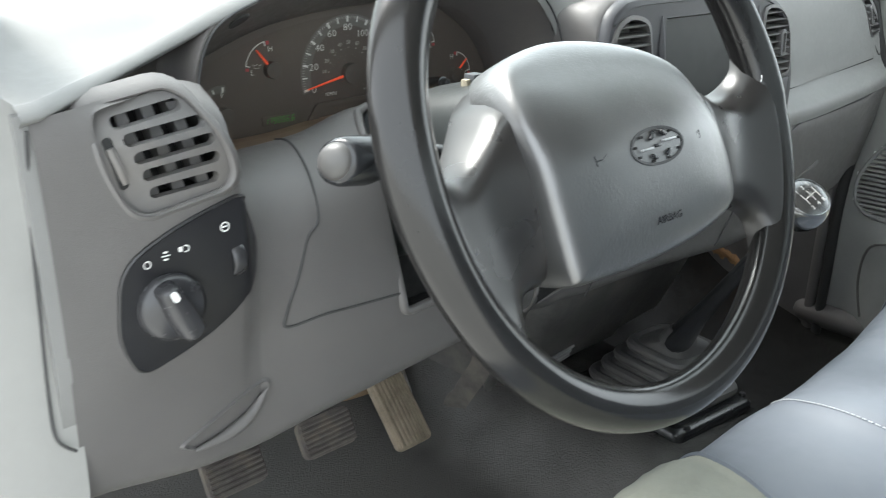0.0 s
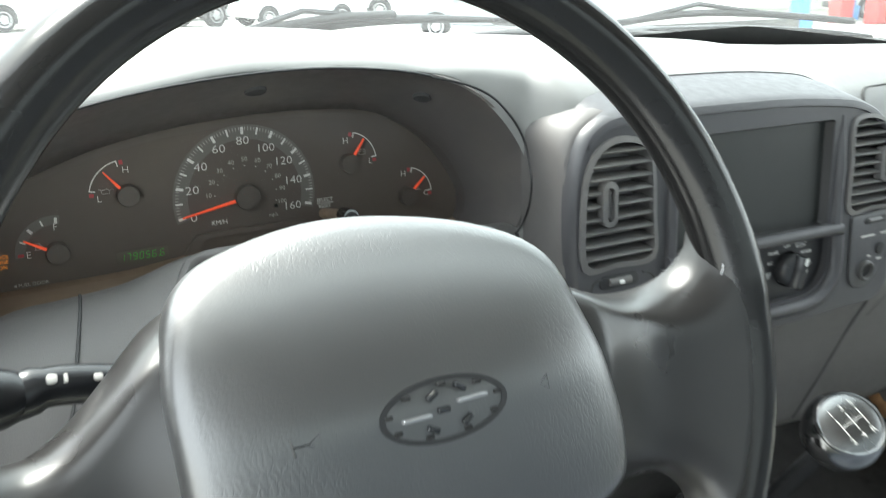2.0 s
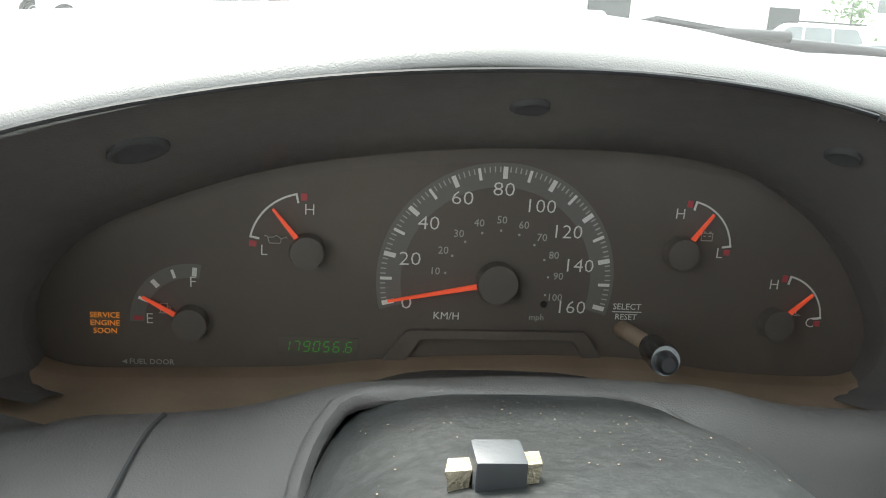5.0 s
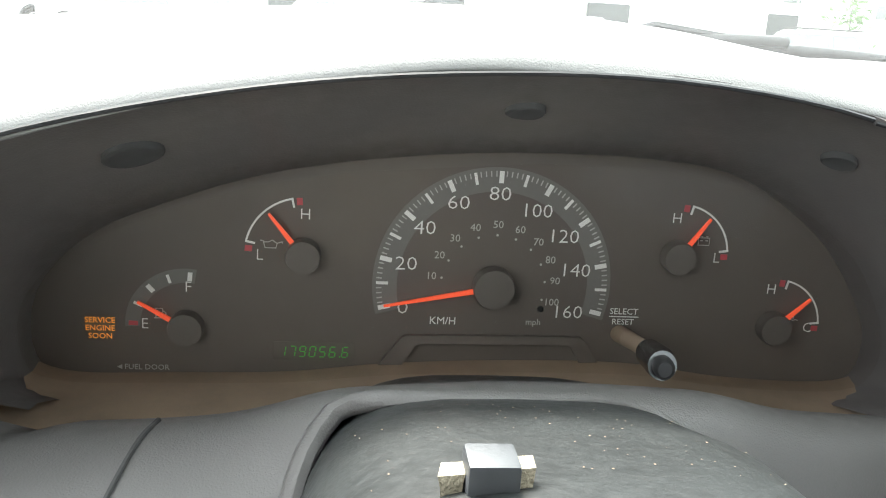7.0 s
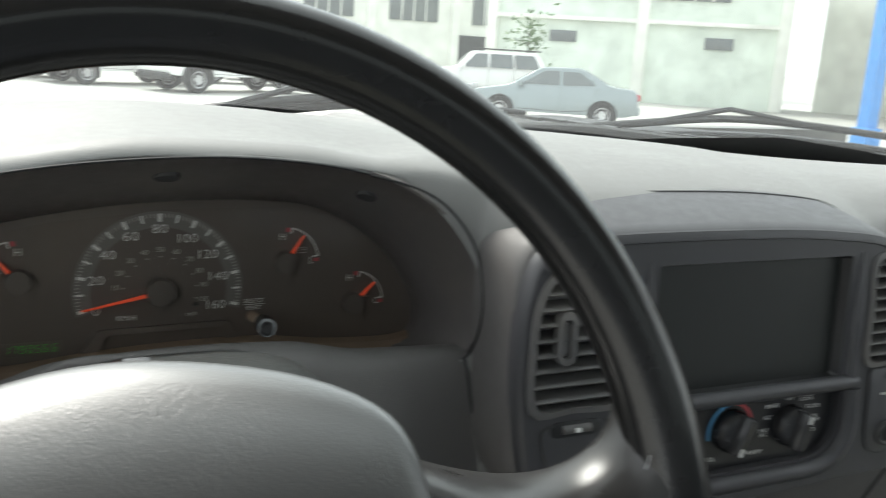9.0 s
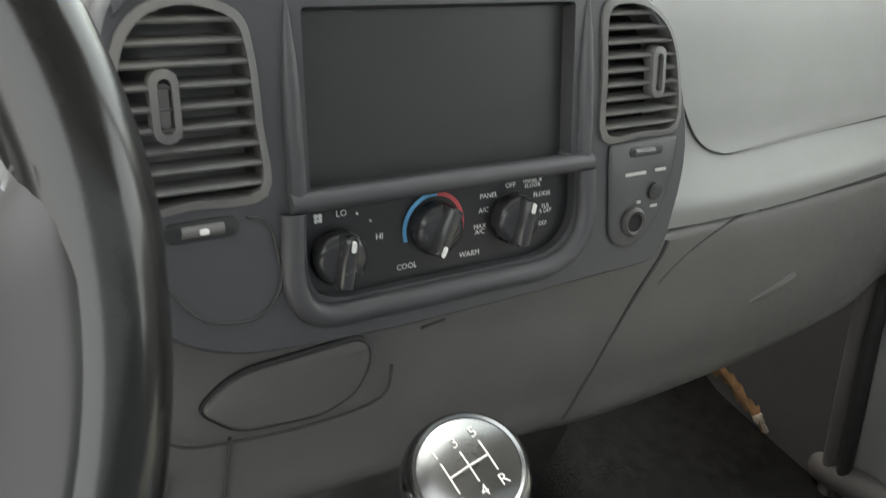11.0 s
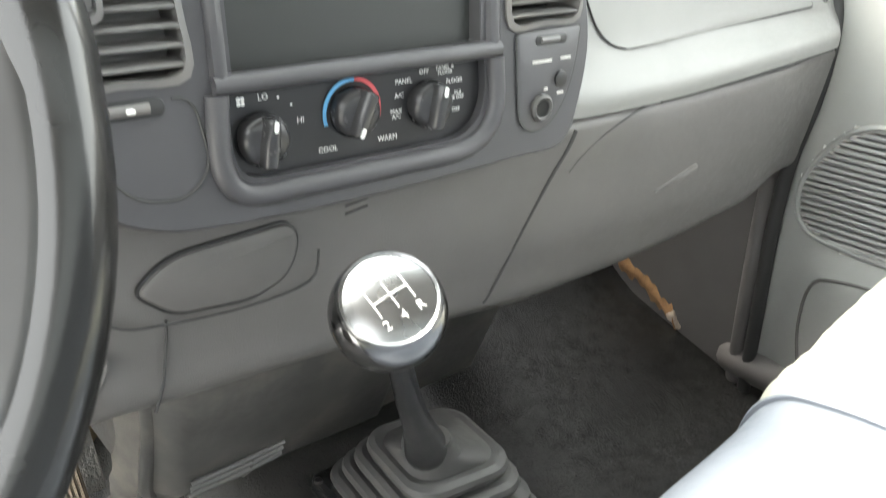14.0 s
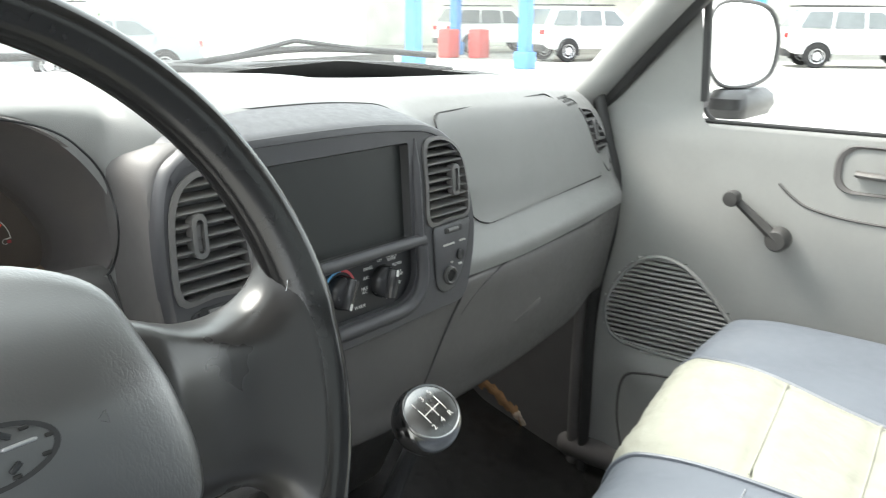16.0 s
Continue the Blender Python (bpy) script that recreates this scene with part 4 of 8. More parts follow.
bm = holed(OUT, [VL, SCR, HV, VR], stack, 0.0, -0.016)
addbm("bezel", bm, BEZEL, stackt, "", 30)
add("bezel_edge", loft([[stack(u, v, w) for u, v in grown(OUT, k)] for k, w in ((1.0, 0.0), (1.012, -0.002), (1.02, -0.007), (1.023, -0.013))], (False, False)), BEZEL, stackt)
add("stack_surround", loft([[stack(max(u, -0.122 - 0.04 * soft(0.60, 0.56, v)), v, w) for u, v in grown(OUT, k)] for k, w in ((1.022, -0.011), (1.034, -0.0125), (1.048, -0.022), (1.056, -0.045), (1.06, -0.07))], (False, False)), KICK, dash, "grey shoulder round the centre stack")
# bar between screen and controls, and lip below the controls
add("crossbar", tube([stack(u, 0.6055 - 0.0002 * abs(u - 0.08) * 10, 0.001) for u in steps_between(-0.028, 0.186, 0.02)], 0.0062, 10), BEZEL, stackt)
add("control_lip", tube(smooth_path([stack(u, v, 0.0) for u, v in ((-0.026, 0.60), (-0.027, 0.558), (-0.012, 0.539), (0.03, 0.537), (0.10, 0.537), (0.158, 0.539), (0.182, 0.56), (0.183, 0.60))], 5), 0.0075, 10), BEZEL, stackt)
add("side_rail", tube([stack(-0.023, 0.606 + 0.013 * i, 0.0) for i in range(9)], [0.0055] * 5 + [0.005, 0.004, 0.0025, 0.001], 8), BEZEL, stackt)
add("side_rail", tube([stack(0.181, 0.606 + 0.013 * i, 0.0) for i in range(9)], [0.0055] * 5 + [0.005, 0.004, 0.0025, 0.001], 8), BEZEL, stackt)
brow, brow_back = [], []
for u in steps_between(-0.108, 0.248, 0.008):
    v = span(OUT, u, 1)[1]
    brow.append([stack(u, v + dv, w) for dv, w in ((-0.008, -0.002), (-0.006, 0.0015), (-0.002, 0.0015), (0.0018, -0.002), (0.0045, -0.010), (0.0085, -0.024), (0.0135, -0.046), (0.0170, -0.066), (0.0175, -0.085))])
    brow_back.append(stack(u, v + 0.0168, -0.0655))
add("brow", grid(brow), BEZEL, stackt, "rounded brow rolling back over the screen", 60)
add("brow_seam", tube(brow_back, 0.0011, 6), GROOVE, stackt)
add("left_pod_seam", tube([stack(u, v, 0.0006) for u, v in round_poly([(-0.040, 0.602), (-0.033, 0.56), (-0.05, 0.543), (-0.08, 0.548), (-0.098, 0.572), (-0.106, 0.602)], 0.012)], 0.0009, 5), GROOVE, stackt)
vent("centre_vent", VL, stack, 9, "tall dark centre vent with a thumb slide, dusty slats", (-0.089, 0.6625, 0.014, 0.036), 0, VENTLIGHT, 0.0015, 0.0045, 0.0024)
vent("centre_vent", VR, stack, 9, "tall dark centre vent with a thumb slide", (0.243, 0.660, 0.012, 0.034), 0, VENTLIGHT, 0.0015, 0.004, 0.0021)

screen = thing("display_screen", (0.078, 0.26, 0.608), "large blank matt grey display screen, switched off", "screen")
add("panel", loft([[stack(u, v, w) for u, v in SCR] for w in (-0.02, -0.0095)]), SCREEN, screen)
add("surround", loft([[stack(u, v, w) for u, v in o] for o, w in ((SCR, -0.001), (rrect(0.180, 0.0935, 0.002, 3, 0.078, 0.6575), -0.009))], (False, False)), BLACK, screen)

hvac = thing("climate_controls", (0.078, 0.255, 0.546), "black heater control panel with three round knobs", "control panel")
add("face", loft([[stack(u, v, w) for u, v in HV] for w in (-0.018, -0.007)]), PANEL, hvac)
for n, (u, v, turn) in enumerate(((0.002, 0.569, 8), (0.068, 0.576, 204), (0.128, 0.573, 10))):
    base = stack(u, v, -0.007)
    m = Matrix.Translation(base) @ Matrix.Rotation(radians(90), 4, "X")
    k = add("knob", lathe([(0.0, 0.0), (0.0168, 0.0), (0.0168, 0.004), (0.0160, 0.0085), (0.0125, 0.0115), (0.0, 0.0125)], 36, m), KNOB, hvac, "glossy black rotary knob")
    g = m @ Matrix.Rotation(radians(-turn), 4, "Z")
    wing = round_poly([(-0.0048, -0.0158), (0.0048, -0.0158), (0.0052, 0.0), (0.0042, 0.0152), (-0.0042, 0.0152), (-0.0052, 0.0)], 0.002, 2)
    under(link("grip", mesh("grip", *loft([[g @ Vector((a * p, b * q, h)) for a, b in wing] for p, q, h in ((1.25, 1.0, 0.004), (1.1, 1.0, 0.012), (0.9, 0.96, 0.0175), (0.55, 0.9, 0.0192))])), KNOB), k)
    under(link("pointer", mesh("pointer", *loft([[g @ Vector((a, b, h)) for a, b in rrect(0.0026, 0.0066, 0.0012, 3, 0, 0.0108)] for h in (0.0165, 0.0202)])), INK, None, "white pointer mark", 0), k)


def arc(name, centre, r0, r1, a0, a1, y, material, parent, n=24, label=""):
    """A flat printed arc; angles clockwise from up."""
    rows = [[Vector((centre[0] + r * math.sin(radians(a)), y, centre[1] + r * math.cos(radians(a)))) for r in (r0, r1)] for a in (a0 + (a1 - a0) * i / n for i in range(n + 1))]
    v, f = grid(rows)
    return add(name, (v, f), material, parent, label, 0)


sy = stack(0, 0.576, -0.0066).y
arc("cold_band", (0.061, 0.5925), 0.0195, 0.0222, -135, 5, sy, INKBLUE, hvac, 24, "blue cold arc")
arc("warm_band", (0.061, 0.5925), 0.0195, 0.0222, 5, 118, sy, INKRED, hvac, 24, "red warm arc")
for text, u, v, s in (("LO", 0.006, 0.5935, 0.0048), ("HI", 0.030, 0.576, 0.0048), ("COOL", 0.048, 0.5545, 0.0045), ("WARM", 0.094, 0.5545, 0.0045), ("A/C", 0.105, 0.581, 0.0042),
                      ("PANEL", 0.109, 0.590, 0.0042), ("OFF", 0.126, 0.5945, 0.0042), ("PANEL &", 0.144, 0.5955, 0.0036), ("FLOOR", 0.144, 0.5922, 0.0036), ("FLOOR", 0.152, 0.5855, 0.004),
                      ("FLR", 0.155, 0.577, 0.0036), ("& DEF", 0.155, 0.5738, 0.0036), ("DEF", 0.153, 0.5655, 0.0036), ("MAX", 0.102, 0.571, 0.004), ("A/C", 0.102, 0.5675, 0.004)):
    words("print", text, s * 1.12, facing(*stack(u, v, -0.0064)), INK, hvac)
for u, v in ((0.016, 0.592), (0.0245, 0.5865)):
    add("print_dot", lathe([(0.0, 0.0), (0.0008, 0.0), (0.0008, 0.0004)], 8, facing(*stack(u, v, -0.0067))), INK, hvac)
for k in range(4):
    a = radians(45 + 90 * k)
    add("fan_mark", prism(rrect(0.0026, 0.0026, 0.0011, 3, -0.0085 + 0.0019 * math.cos(a), 0.5925 + 0.0019 * math.sin(a)), stack, -0.0064, -0.0069, 0.0001), INK, hvac)

# lower pods beside the controls
pods = thing("outlet_panel", (0.235, 0.25, 0.54), "dark grey panel with power outlet and indicator, below the vent", "control panel")
PODO = round_poly([(0.203, 0.613), (0.268, 0.615), (0.262, 0.58), (0.248, 0.553), (0.228, 0.538), (0.206, 0.545)], [0.004, 0.004, 0.02, 0.02, 0.012, 0.012], 4)
add("face", prism(PODO, stack, 0.0022, -0.002, 0.0012), BEZEL, pods)
add("seam", tube([stack(u, v, 0.0012) for u, v in PODO], 0.0009, 5, True), GROOVE, pods)
add("thumb_slot", prism(rrect(0.032, 0.0075, 0.0036, 5, 0.237, 0.6068), stack, 0.0028, 0.001, 0.0005), BLACK, pods)
add("thumb_wheel", tube([stack(0.226 + 0.002 * i, 0.6068, 0.0028) for i in range(10)], 0.0022, 8), VENT, pods)
m = Matrix.Translation(stack(0.227, 0.5575, 0.0022)) @ Matrix.Rotation(radians(90), 4, "X")
add("outlet_ring", lathe([(0.0052, 0.0), (0.0105, 0.0), (0.0105, 0.0025), (0.0085, 0.004), (0.0068, 0.003), (0.0062, -0.002)], 24, m), STEEL, pods, "dark metal power outlet ring")
add("outlet_socket", lathe([(0.0, 0.0006), (0.0068, 0.0006), (0.0068, 0.0016), (0.0, 0.0012)], 20, m), VOID, pods)
m = Matrix.Translation(stack(0.247, 0.577, 0.0022)) @ Matrix.Rotation(radians(90), 4, "X")
add("button", lathe([(0.0, 0.0), (0.0062, 0.0), (0.0062, 0.0015), (0.0045, 0.0022), (0.0, 0.002)], 20, m), BLACK, pods)
for u, v, w in ((0.228, 0.5915, 0.020), (0.252, 0.592, 0.011), (0.247, 0.5665, 0.007), (0.232, 0.571, 0.004)):
    add("worn_print", prism(rrect(w, 0.0022, 0.0005, 2, u, v), stack, 0.0026, 0.0022, 0.0001), INKDIM, pods)
lpod = thing("thumb_dial", stack(-0.076, 0.597, 0), "small thumb dial under the vent on the centre stack", "dial")
add("slot", prism(rrect(0.040, 0.011, 0.0052, 6, -0.076, 0.5985), stack, 0.0012, -0.002, 0.0006), BLACK, lpod)
add("wheel", tube([stack(-0.087 + 0.002 * i, 0.5985, 0.0005) for i in range(12)], 0.0034, 8), VENT, lpod)
add("mark", prism(rrect(0.005, 0.003, 0.001, 2, -0.076, 0.5985), stack, 0.0046, 0.003, 0.0002), INK, lpod)

INSIDE[0] = True
# ashtray and moulded louvre below the stack
tray = thing("ashtray", (-0.014, 0.285, 0.446), "closed grey plastic ashtray drawer in the lower dash", "ashtray")
TR = round_poly([(-0.074, 0.472), (-0.052, 0.492), (0.036, 0.497), (0.043, 0.480), (0.034, 0.456), (0.008, 0.445), (-0.050, 0.450)], [0.008, 0.018, 0.01, 0.012, 0.012, 0.012, 0.012], 5)
add("drawer_front", prism(TR, lambda u, v, w: Vector((u, 0.2885 - 0.10 * (v - 0.47) - w, v)), 0.006, -0.004, 0.003), DASHDARK, tray)
add("drawer_gap", tube([Vector((u, 0.2875 - 0.10 * (v - 0.47), v)) for u, v in TR], 0.0022, 6, True), BLACK, tray)
for i in range(3):
    add("louvre_groove", tube([Vector((0.082 + 0.0 * i, 0.2858, 0.503 - 0.006 * i)), Vector((0.101, 0.2858, 0.5055 - 0.006 * i))], 0.0011, 6), GROOVE, dash)

# ---- lamp switch ----
sw = thing("lamp_switch", (-0.60, 0.185, 0.545), "black headlamp switch panel with rotary knob and dimmer wheel", "switch")
SWO = round_poly([(-0.662, 0.569), (-0.657, 0.622), (-0.611, 0.644), (-0.563, 0.654), (-0.547, 0.622), (-0.554, 0.584), (-0.598, 0.555), (-0.649, 0.541)], [0.014, 0.02, 0.03, 0.012, 0.02, 0.02, 0.03, 0.012], 5)


def swp(u, v, w):
    return Vector((u, low_y(u, v) - w, v))


add("plate", grid(fan_rows(SWO, swp, 0.0034, 18)), PANEL, sw)
add("plate_edge", loft([[swp(u, v, w) for u, v in SWO] for w in (-0.006, 0.0030)], (False, False)), PANEL, sw)
add("plate_rim", tube([swp(u, v, 0.0008) for u, v in SWO], 0.0017, 6, True), BLACK, sw)
b = swp(-0.627, 0.589, 0.002)
m = Matrix.Translation(b) @ Matrix.Rotation(radians(86), 4, "X")
k = add("rotary_knob", lathe([(0.0, 0.0), (0.0235, 0.0), (0.0235, 0.004), (0.0225, 0.009), (0.0175, 0.0135), (0.0, 0.015)], 40, m), KNOB, sw, "black rotary lamp knob")
g = m @ Matrix.Rotation(radians(24), 4, "Z")
wing = round_poly([(-0.0085, -0.0215), (0.0085, -0.0215), (0.0095, 0.0), (0.0065, 0.021), (-0.0065, 0.021), (-0.0095, 0.0)], 0.005, 3)
under(link("grip", mesh("grip", *loft([[g @ Vector((a * p, bb * q, h)) for a, bb in wing] for p, q, h in ((1.2, 1.0, 0.004), (1.05, 1.0, 0.016), (0.85, 0.96, 0.0225), (0.5, 0.88, 0.025))])), KNOB), k)
under(link("pointer", mesh("pointer", *loft([[g @ Vector((a, bb, h)) for a, bb in rrect(0.0046, 0.0075, 0.0021, 4, 0, 0.0145)] for h in (0.0215, 0.0262)])), INK, None, "white pointer mark", 0), k)
dim = add("dimmer_slot", prism(rrect(0.027, 0.035, 0.012, 6, -0.574, 0.607), swp, 0.0032, 0.001, 0.0008), BLACK, sw)
b = swp(-0.574, 0.607, -0.0045)
under(link("dimmer_wheel", mesh("dimmer_wheel", *lathe([(0.0, -0.005), (0.0125, -0.005), (0.0135, -0.004), (0.0135, 0.004), (0.0125, 0.005), (0.0, 0.005)], 26, Matrix.Translation(b) @ Matrix.Rotation(radians(90), 4, "Y"))), KNOB), dim)
arc("park_mark", (-0.640, 0.6215), 0.0020, 0.0027, 0, 360, swp(-0.640, 0.6215, 0.0042).y, INK, sw, 16)
for u, v, w, h, r in ((-0.627, 0.6245, 0.006, 0.0008, 0.0003), (-0.627, 0.627, 0.003, 0.0012, 0.0004), (-0.627, 0.622, 0.003, 0.0012, 0.0004)):
    add("sidelight_mark", prism(rrect(w, h, r, 2, u, v), swp, 0.0041, 0.002, 0.0001), INK, sw)
arc("headlamp_mark", (-0.613, 0.6265), 0.0017, 0.0026, -30, 210, swp(-0.613, 0.6265, 0.0042).y, INK, sw, 14)
add("headlamp_rays", prism(rrect(0.0028, 0.0034, 0.0004, 2, -0.6165, 0.6265), swp, 0.0041, 0.002, 0.0001), INK, sw)
arc("dimmer_mark", (-0.5835, 0.6345), 0.0026, 0.0036, 0, 360, swp(-0.5835, 0.6345, 0.0042).y, INK, sw, 16)
add("dimmer_bar", prism(rrect(0.004, 0.001, 0.0004, 2, -0.5835, 0.6345), swp, 0.0041, 0.002, 0.0001), INK, sw)
# ---- instrument cluster ----
clus = thing("instrument_cluster", (-0.345, 0.385, 0.625), "dark instrument cluster with white dials and orange needles", "instrument cluster")
GY = 0.3825
add("face", loft([[Vector((q.x, y, q.z)) for q in LENSO] for y in (0.392, GY)]), FACE, clus, "dark brown-black dial face")
# clear lens over the dials, a little bowed and leaning to the driver at its top
def lens_at(u, v, w):
    return Vector((u, 0.3725 - 0.22 * (v - 0.62) - 0.001 * (1 - ((u + 0.35) / 0.2) ** 2) - w, v))


lens = add("lens", grid(fan_rows([(q.x, q.z) for q in LENSO], lens_at, 0.0, 16)), LENS, clus, "clear plastic lens over the dials with an added veil of haze", 80)
lens.visible_shadow = False
ledge = smooth_path([(-0.556, 0.372, 0.634), (-0.53, 0.372, 0.6205), (-0.48, 0.372, 0.6205), (-0.43, 0.372, 0.622), (-0.385, 0.372, 0.627), (-0.33, 0.372, 0.630), (-0.27, 0.372, 0.630), (-0.22, 0.372, 0.624), (-0.168, 0.372, 0.6225), (-0.146, 0.372, 0.6285)], 6)
add("dust_ledge", grid([[p + Vector((0, dy, dz)) for p in ledge] for dy, dz in ((-0.075, -0.012), (-0.05, 0.001), (-0.034, 0.0050), (-0.01, 0.0068), (0.009, 0.0080), (0.0095, -0.006))]), DUST, clus, "dusty tan ledge under the dials")


def at(u, v, lift=0.0):
    return facing(u, GY - lift, v)


def tick(c, a, r0, r1, w, material, parent, name="tick"):
    s, k = math.sin(radians(a)), math.cos(radians(a))
    pts = [(r0, -w / 2), (r1, -w / 2), (r1, w / 2), (r0, w / 2)]
    return add(name, loft([[Vector((c[0] + r * s + t * k, y, c[1] + r * k - t * s)) for r, t in pts] for y in (GY - 0.0004, GY - 0.0009)]), material, parent, "", 0)


def needle(c, a, r0, r1, parent):
    s, k = math.sin(radians(a)), math.cos(radians(a))
    pts = [(r0, -0.0012), (r1, -0.0005), (r1, 0.0005), (r0, 0.0012)]
    return add("needle", loft([[Vector((c[0] + r * s + t * k, y, c[1] + r * k - t * s)) for r, t in pts] for y in (GY - 0.0032, GY - 0.0046)]), NEEDLE, parent, "orange-red needle", 0)


def hub(c, r, parent):
    return add("needle_hub", lathe([(0.0, 0.0005), (r, 0.0005), (r * 1.0, 0.0055), (r * 0.94, 0.0072), (0.0, 0.0078)], 32, facing(c[0], GY, c[1])), HUB, parent, "matt brown-black needle cap")


speed = thing("speedometer", (-0.3375, GY, 0.66), "round speedometer in kilometres per hour, needle at zero", "gauge", "dials in the cluster")
SC, SR = (-0.3368, 0.6745), 0.0543


def kmh(v):
    return -103 + 206 * v / 160


arc("band", SC, SR - 0.0095, SR + 0.0018, -106, 106, GY - 0.0004, FACELIGHT, speed, 60, "paler ring under the ticks")
for v in range(0, 161, 2):
    if v % 20 == 0:
        tick(SC, kmh(v), SR - 0.0055, SR, 0.0021, INK, speed)
    elif v % 10 == 0:
        tick(SC, kmh(v), SR - 0.0055, SR, 0.0013, INK, speed)
    else:
        tick(SC, kmh(v), SR - 0.0025, SR, 0.0005, INKDIM, speed)
for v in range(0, 161, 20):
    a = radians(kmh(v))
    r = 0.0436 - 0.0012 * abs(a) - (0.0026 if v > 80 else 0)
    u, w = (r * math.sin(a), r * math.cos(a)) if v not in (0, 160) else (-0.0415 if v == 0 else 0.0367, -0.012)
    words("numeral", str(v), 0.0092, at(SC[0] + u, SC[1] + w, 0.0006), INK, speed, (0.0048, 0.0098, 0.0126)[len(str(v)) - 1], thin=0.012)
for v in range(10, 101, 10):
    a = radians(kmh(v * 1.609))
    words("numeral", str(v), 0.0050, at(SC[0] + 0.0294 * math.sin(a), SC[1] + 0.0294 * math.cos(a), 0.0006), INKDIM, speed)
    add("mile_dot", lathe([(0.0, 0.0), (0.0006, 0.0), (0.0006, 0.0003)], 6, at(SC[0] + 0.0245 * math.sin(a), SC[1] + 0.0245 * math.cos(a), 0.0004)), INKDIM, speed)
words("unit", "KM/H", 0.0052, at(-0.3592, 0.6566, 0.0006), INK, speed)
words("unit", "mph", 0.0042, at(-0.3161, 0.6572, 0.0006), INKDIM, speed)
needle(SC, -101.5, 0.006, 0.0515, speed)
hub(SC, 0.0098, speed)


def drawn(name, parent, pts, c):
    """Thin printed outline on the dial face."""
    return add(name, tube([Vector((c[0] + u, GY - 0.0008, c[1] + v)) for u, v in pts], 0.00028, 5), INKDIM, parent)


def small_gauge(name, c, a0, a1, na, ends, label, band, r=0.0246):
    g = thing(name, (c[0], GY, c[1] - 0.008), label, "gauge", "dials in the cluster")
    if band:
        arc("band", c, r - 0.0055, r + 0.0012, a0 - 4, a1 + 6, GY - 0.0004, FACELIGHT, g, 20)
        for k in range(5):
            tick(c, a0 + (a1 - a0) * k / 4, r - 0.0045, r - 0.0005, 0.0012 if k % 2 else 0.002, INK if k else INKRED, g)
    else:
        arc("scale_line", c, r - 0.0009, r, a0, a1, GY - 0.0006, INK, g, 20)
        for a in (a0, a1):
            tick(c, a, r - 0.0045, r, 0.0009, INK, g)
        for a, w in ((a0 - 7, 0.0026), (a1 + 7, 0.0026)):
            tick(c, a, r - 0.0036, r - 0.0004, w, INKRED, g, "limit_mark")
    for t, u, v in ends:
        words("letter", t, 0.0072, at(c[0] + u, c[1] + v, 0.0006), INK, g, thin=0.012)
    needle(c, na, 0.004, r - 0.002, g)
    hub(c, 0.0079, g)
    return g


g = small_gauge("fuel_gauge", (-0.4760, 0.6508), -88, 4, -60, (("E", -0.0185, 0.0005), ("F", 0.0008, 0.0185)), "small fuel gauge near empty", True, 0.026)
drawn("pump_mark", g, [(-0.0020, -0.0024), (-0.0020, 0.0022), (0.0010, 0.0022), (0.0010, -0.0024), (-0.0028, -0.0024)], (-0.4875, 0.6568))
drawn("pump_mark", g, [(0.0010, 0.0012), (0.0024, 0.0002), (0.0026, -0.0018), (0.0018, -0.0022)], (-0.4875, 0.6568))
g = small_gauge("oil_gauge", (-0.4243, 0.6865), -78, -12, -39, (("L", -0.0195, -0.001), ("H", 0.0005, 0.0185)), "small oil pressure gauge", False, 0.0265)
drawn("can_mark", g, [(-0.0050, 0.0016), (-0.0036, 0.0014), (-0.0028, -0.0018), (0.0020, -0.0018), (0.0026, 0.0004), (0.0048, 0.0012), (0.0050, 0.0004)], (-0.4386, 0.6910))
drawn("can_mark", g, [(-0.0034, 0.0008), (-0.0010, 0.0010), (0.0004, 0.0018), (0.0024, 0.0004)], (-0.4386, 0.6910))
g = small_gauge("volt_gauge", (-0.2505, 0.6922), 12, 82, 34, (("H", -0.002, 0.0181), ("L", 0.0196, -0.0003)), "small battery voltage gauge", False, 0.0252)
drawn("battery_mark", g, [(-0.0027, -0.0019), (0.0027, -0.0019), (0.0027, 0.0017), (-0.0027, 0.0017), (-0.0027, -0.0021)], (-0.2382, 0.7000))
for u in (-0.0013, 0.0013):
    drawn("battery_mark", g, [(u - 0.0005, 0.0023), (u + 0.0005, 0.0023)], (-0.2382, 0.7000))
    drawn("battery_mark", g, [(u - 0.0006, 0.0003), (u + 0.0006, 0.0003)], (-0.2382, 0.7000))
g = small_gauge("temperature_gauge", (-0.1978, 0.6585), 12, 84, 46, (("H", -0.003, 0.0188), ("C", 0.0186, -0.0002)), "small coolant temperature gauge", False, 0.0242)
drawn("thermometer_mark", g, [(0.0, -0.0016), (0.0, 0.0020), (0.0012, 0.0020)], (-0.1873, 0.6643))
drawn("thermometer_mark", g, [(-0.0024, -0.0022), (-0.0012, -0.0018), (0.0, -0.0023), (0.0012, -0.0018), (0.0024, -0.0022)], (-0.1873, 0.6643))
words("fuel_note", "FUEL DOOR", 0.0037, at(-0.4940, 0.6302, 0.0006), INKDIM, clus)
add("fuel_arrow", loft([[Vector((u, y, v)) for u, v in ((-0.5072, 0.6302), (-0.5050, 0.6313), (-0.5050, 0.6291))] for y in (GY - 0.0004, GY - 0.0008)]), INKDIM, clus, "", 0)
words("select_note", "SELECT", 0.0043, at(-0.2725, 0.6638, 0.0006), INK, clus)
words("reset_note", "RESET", 0.0041, at(-0.2725, 0.6586, 0.0006), INK, clus)
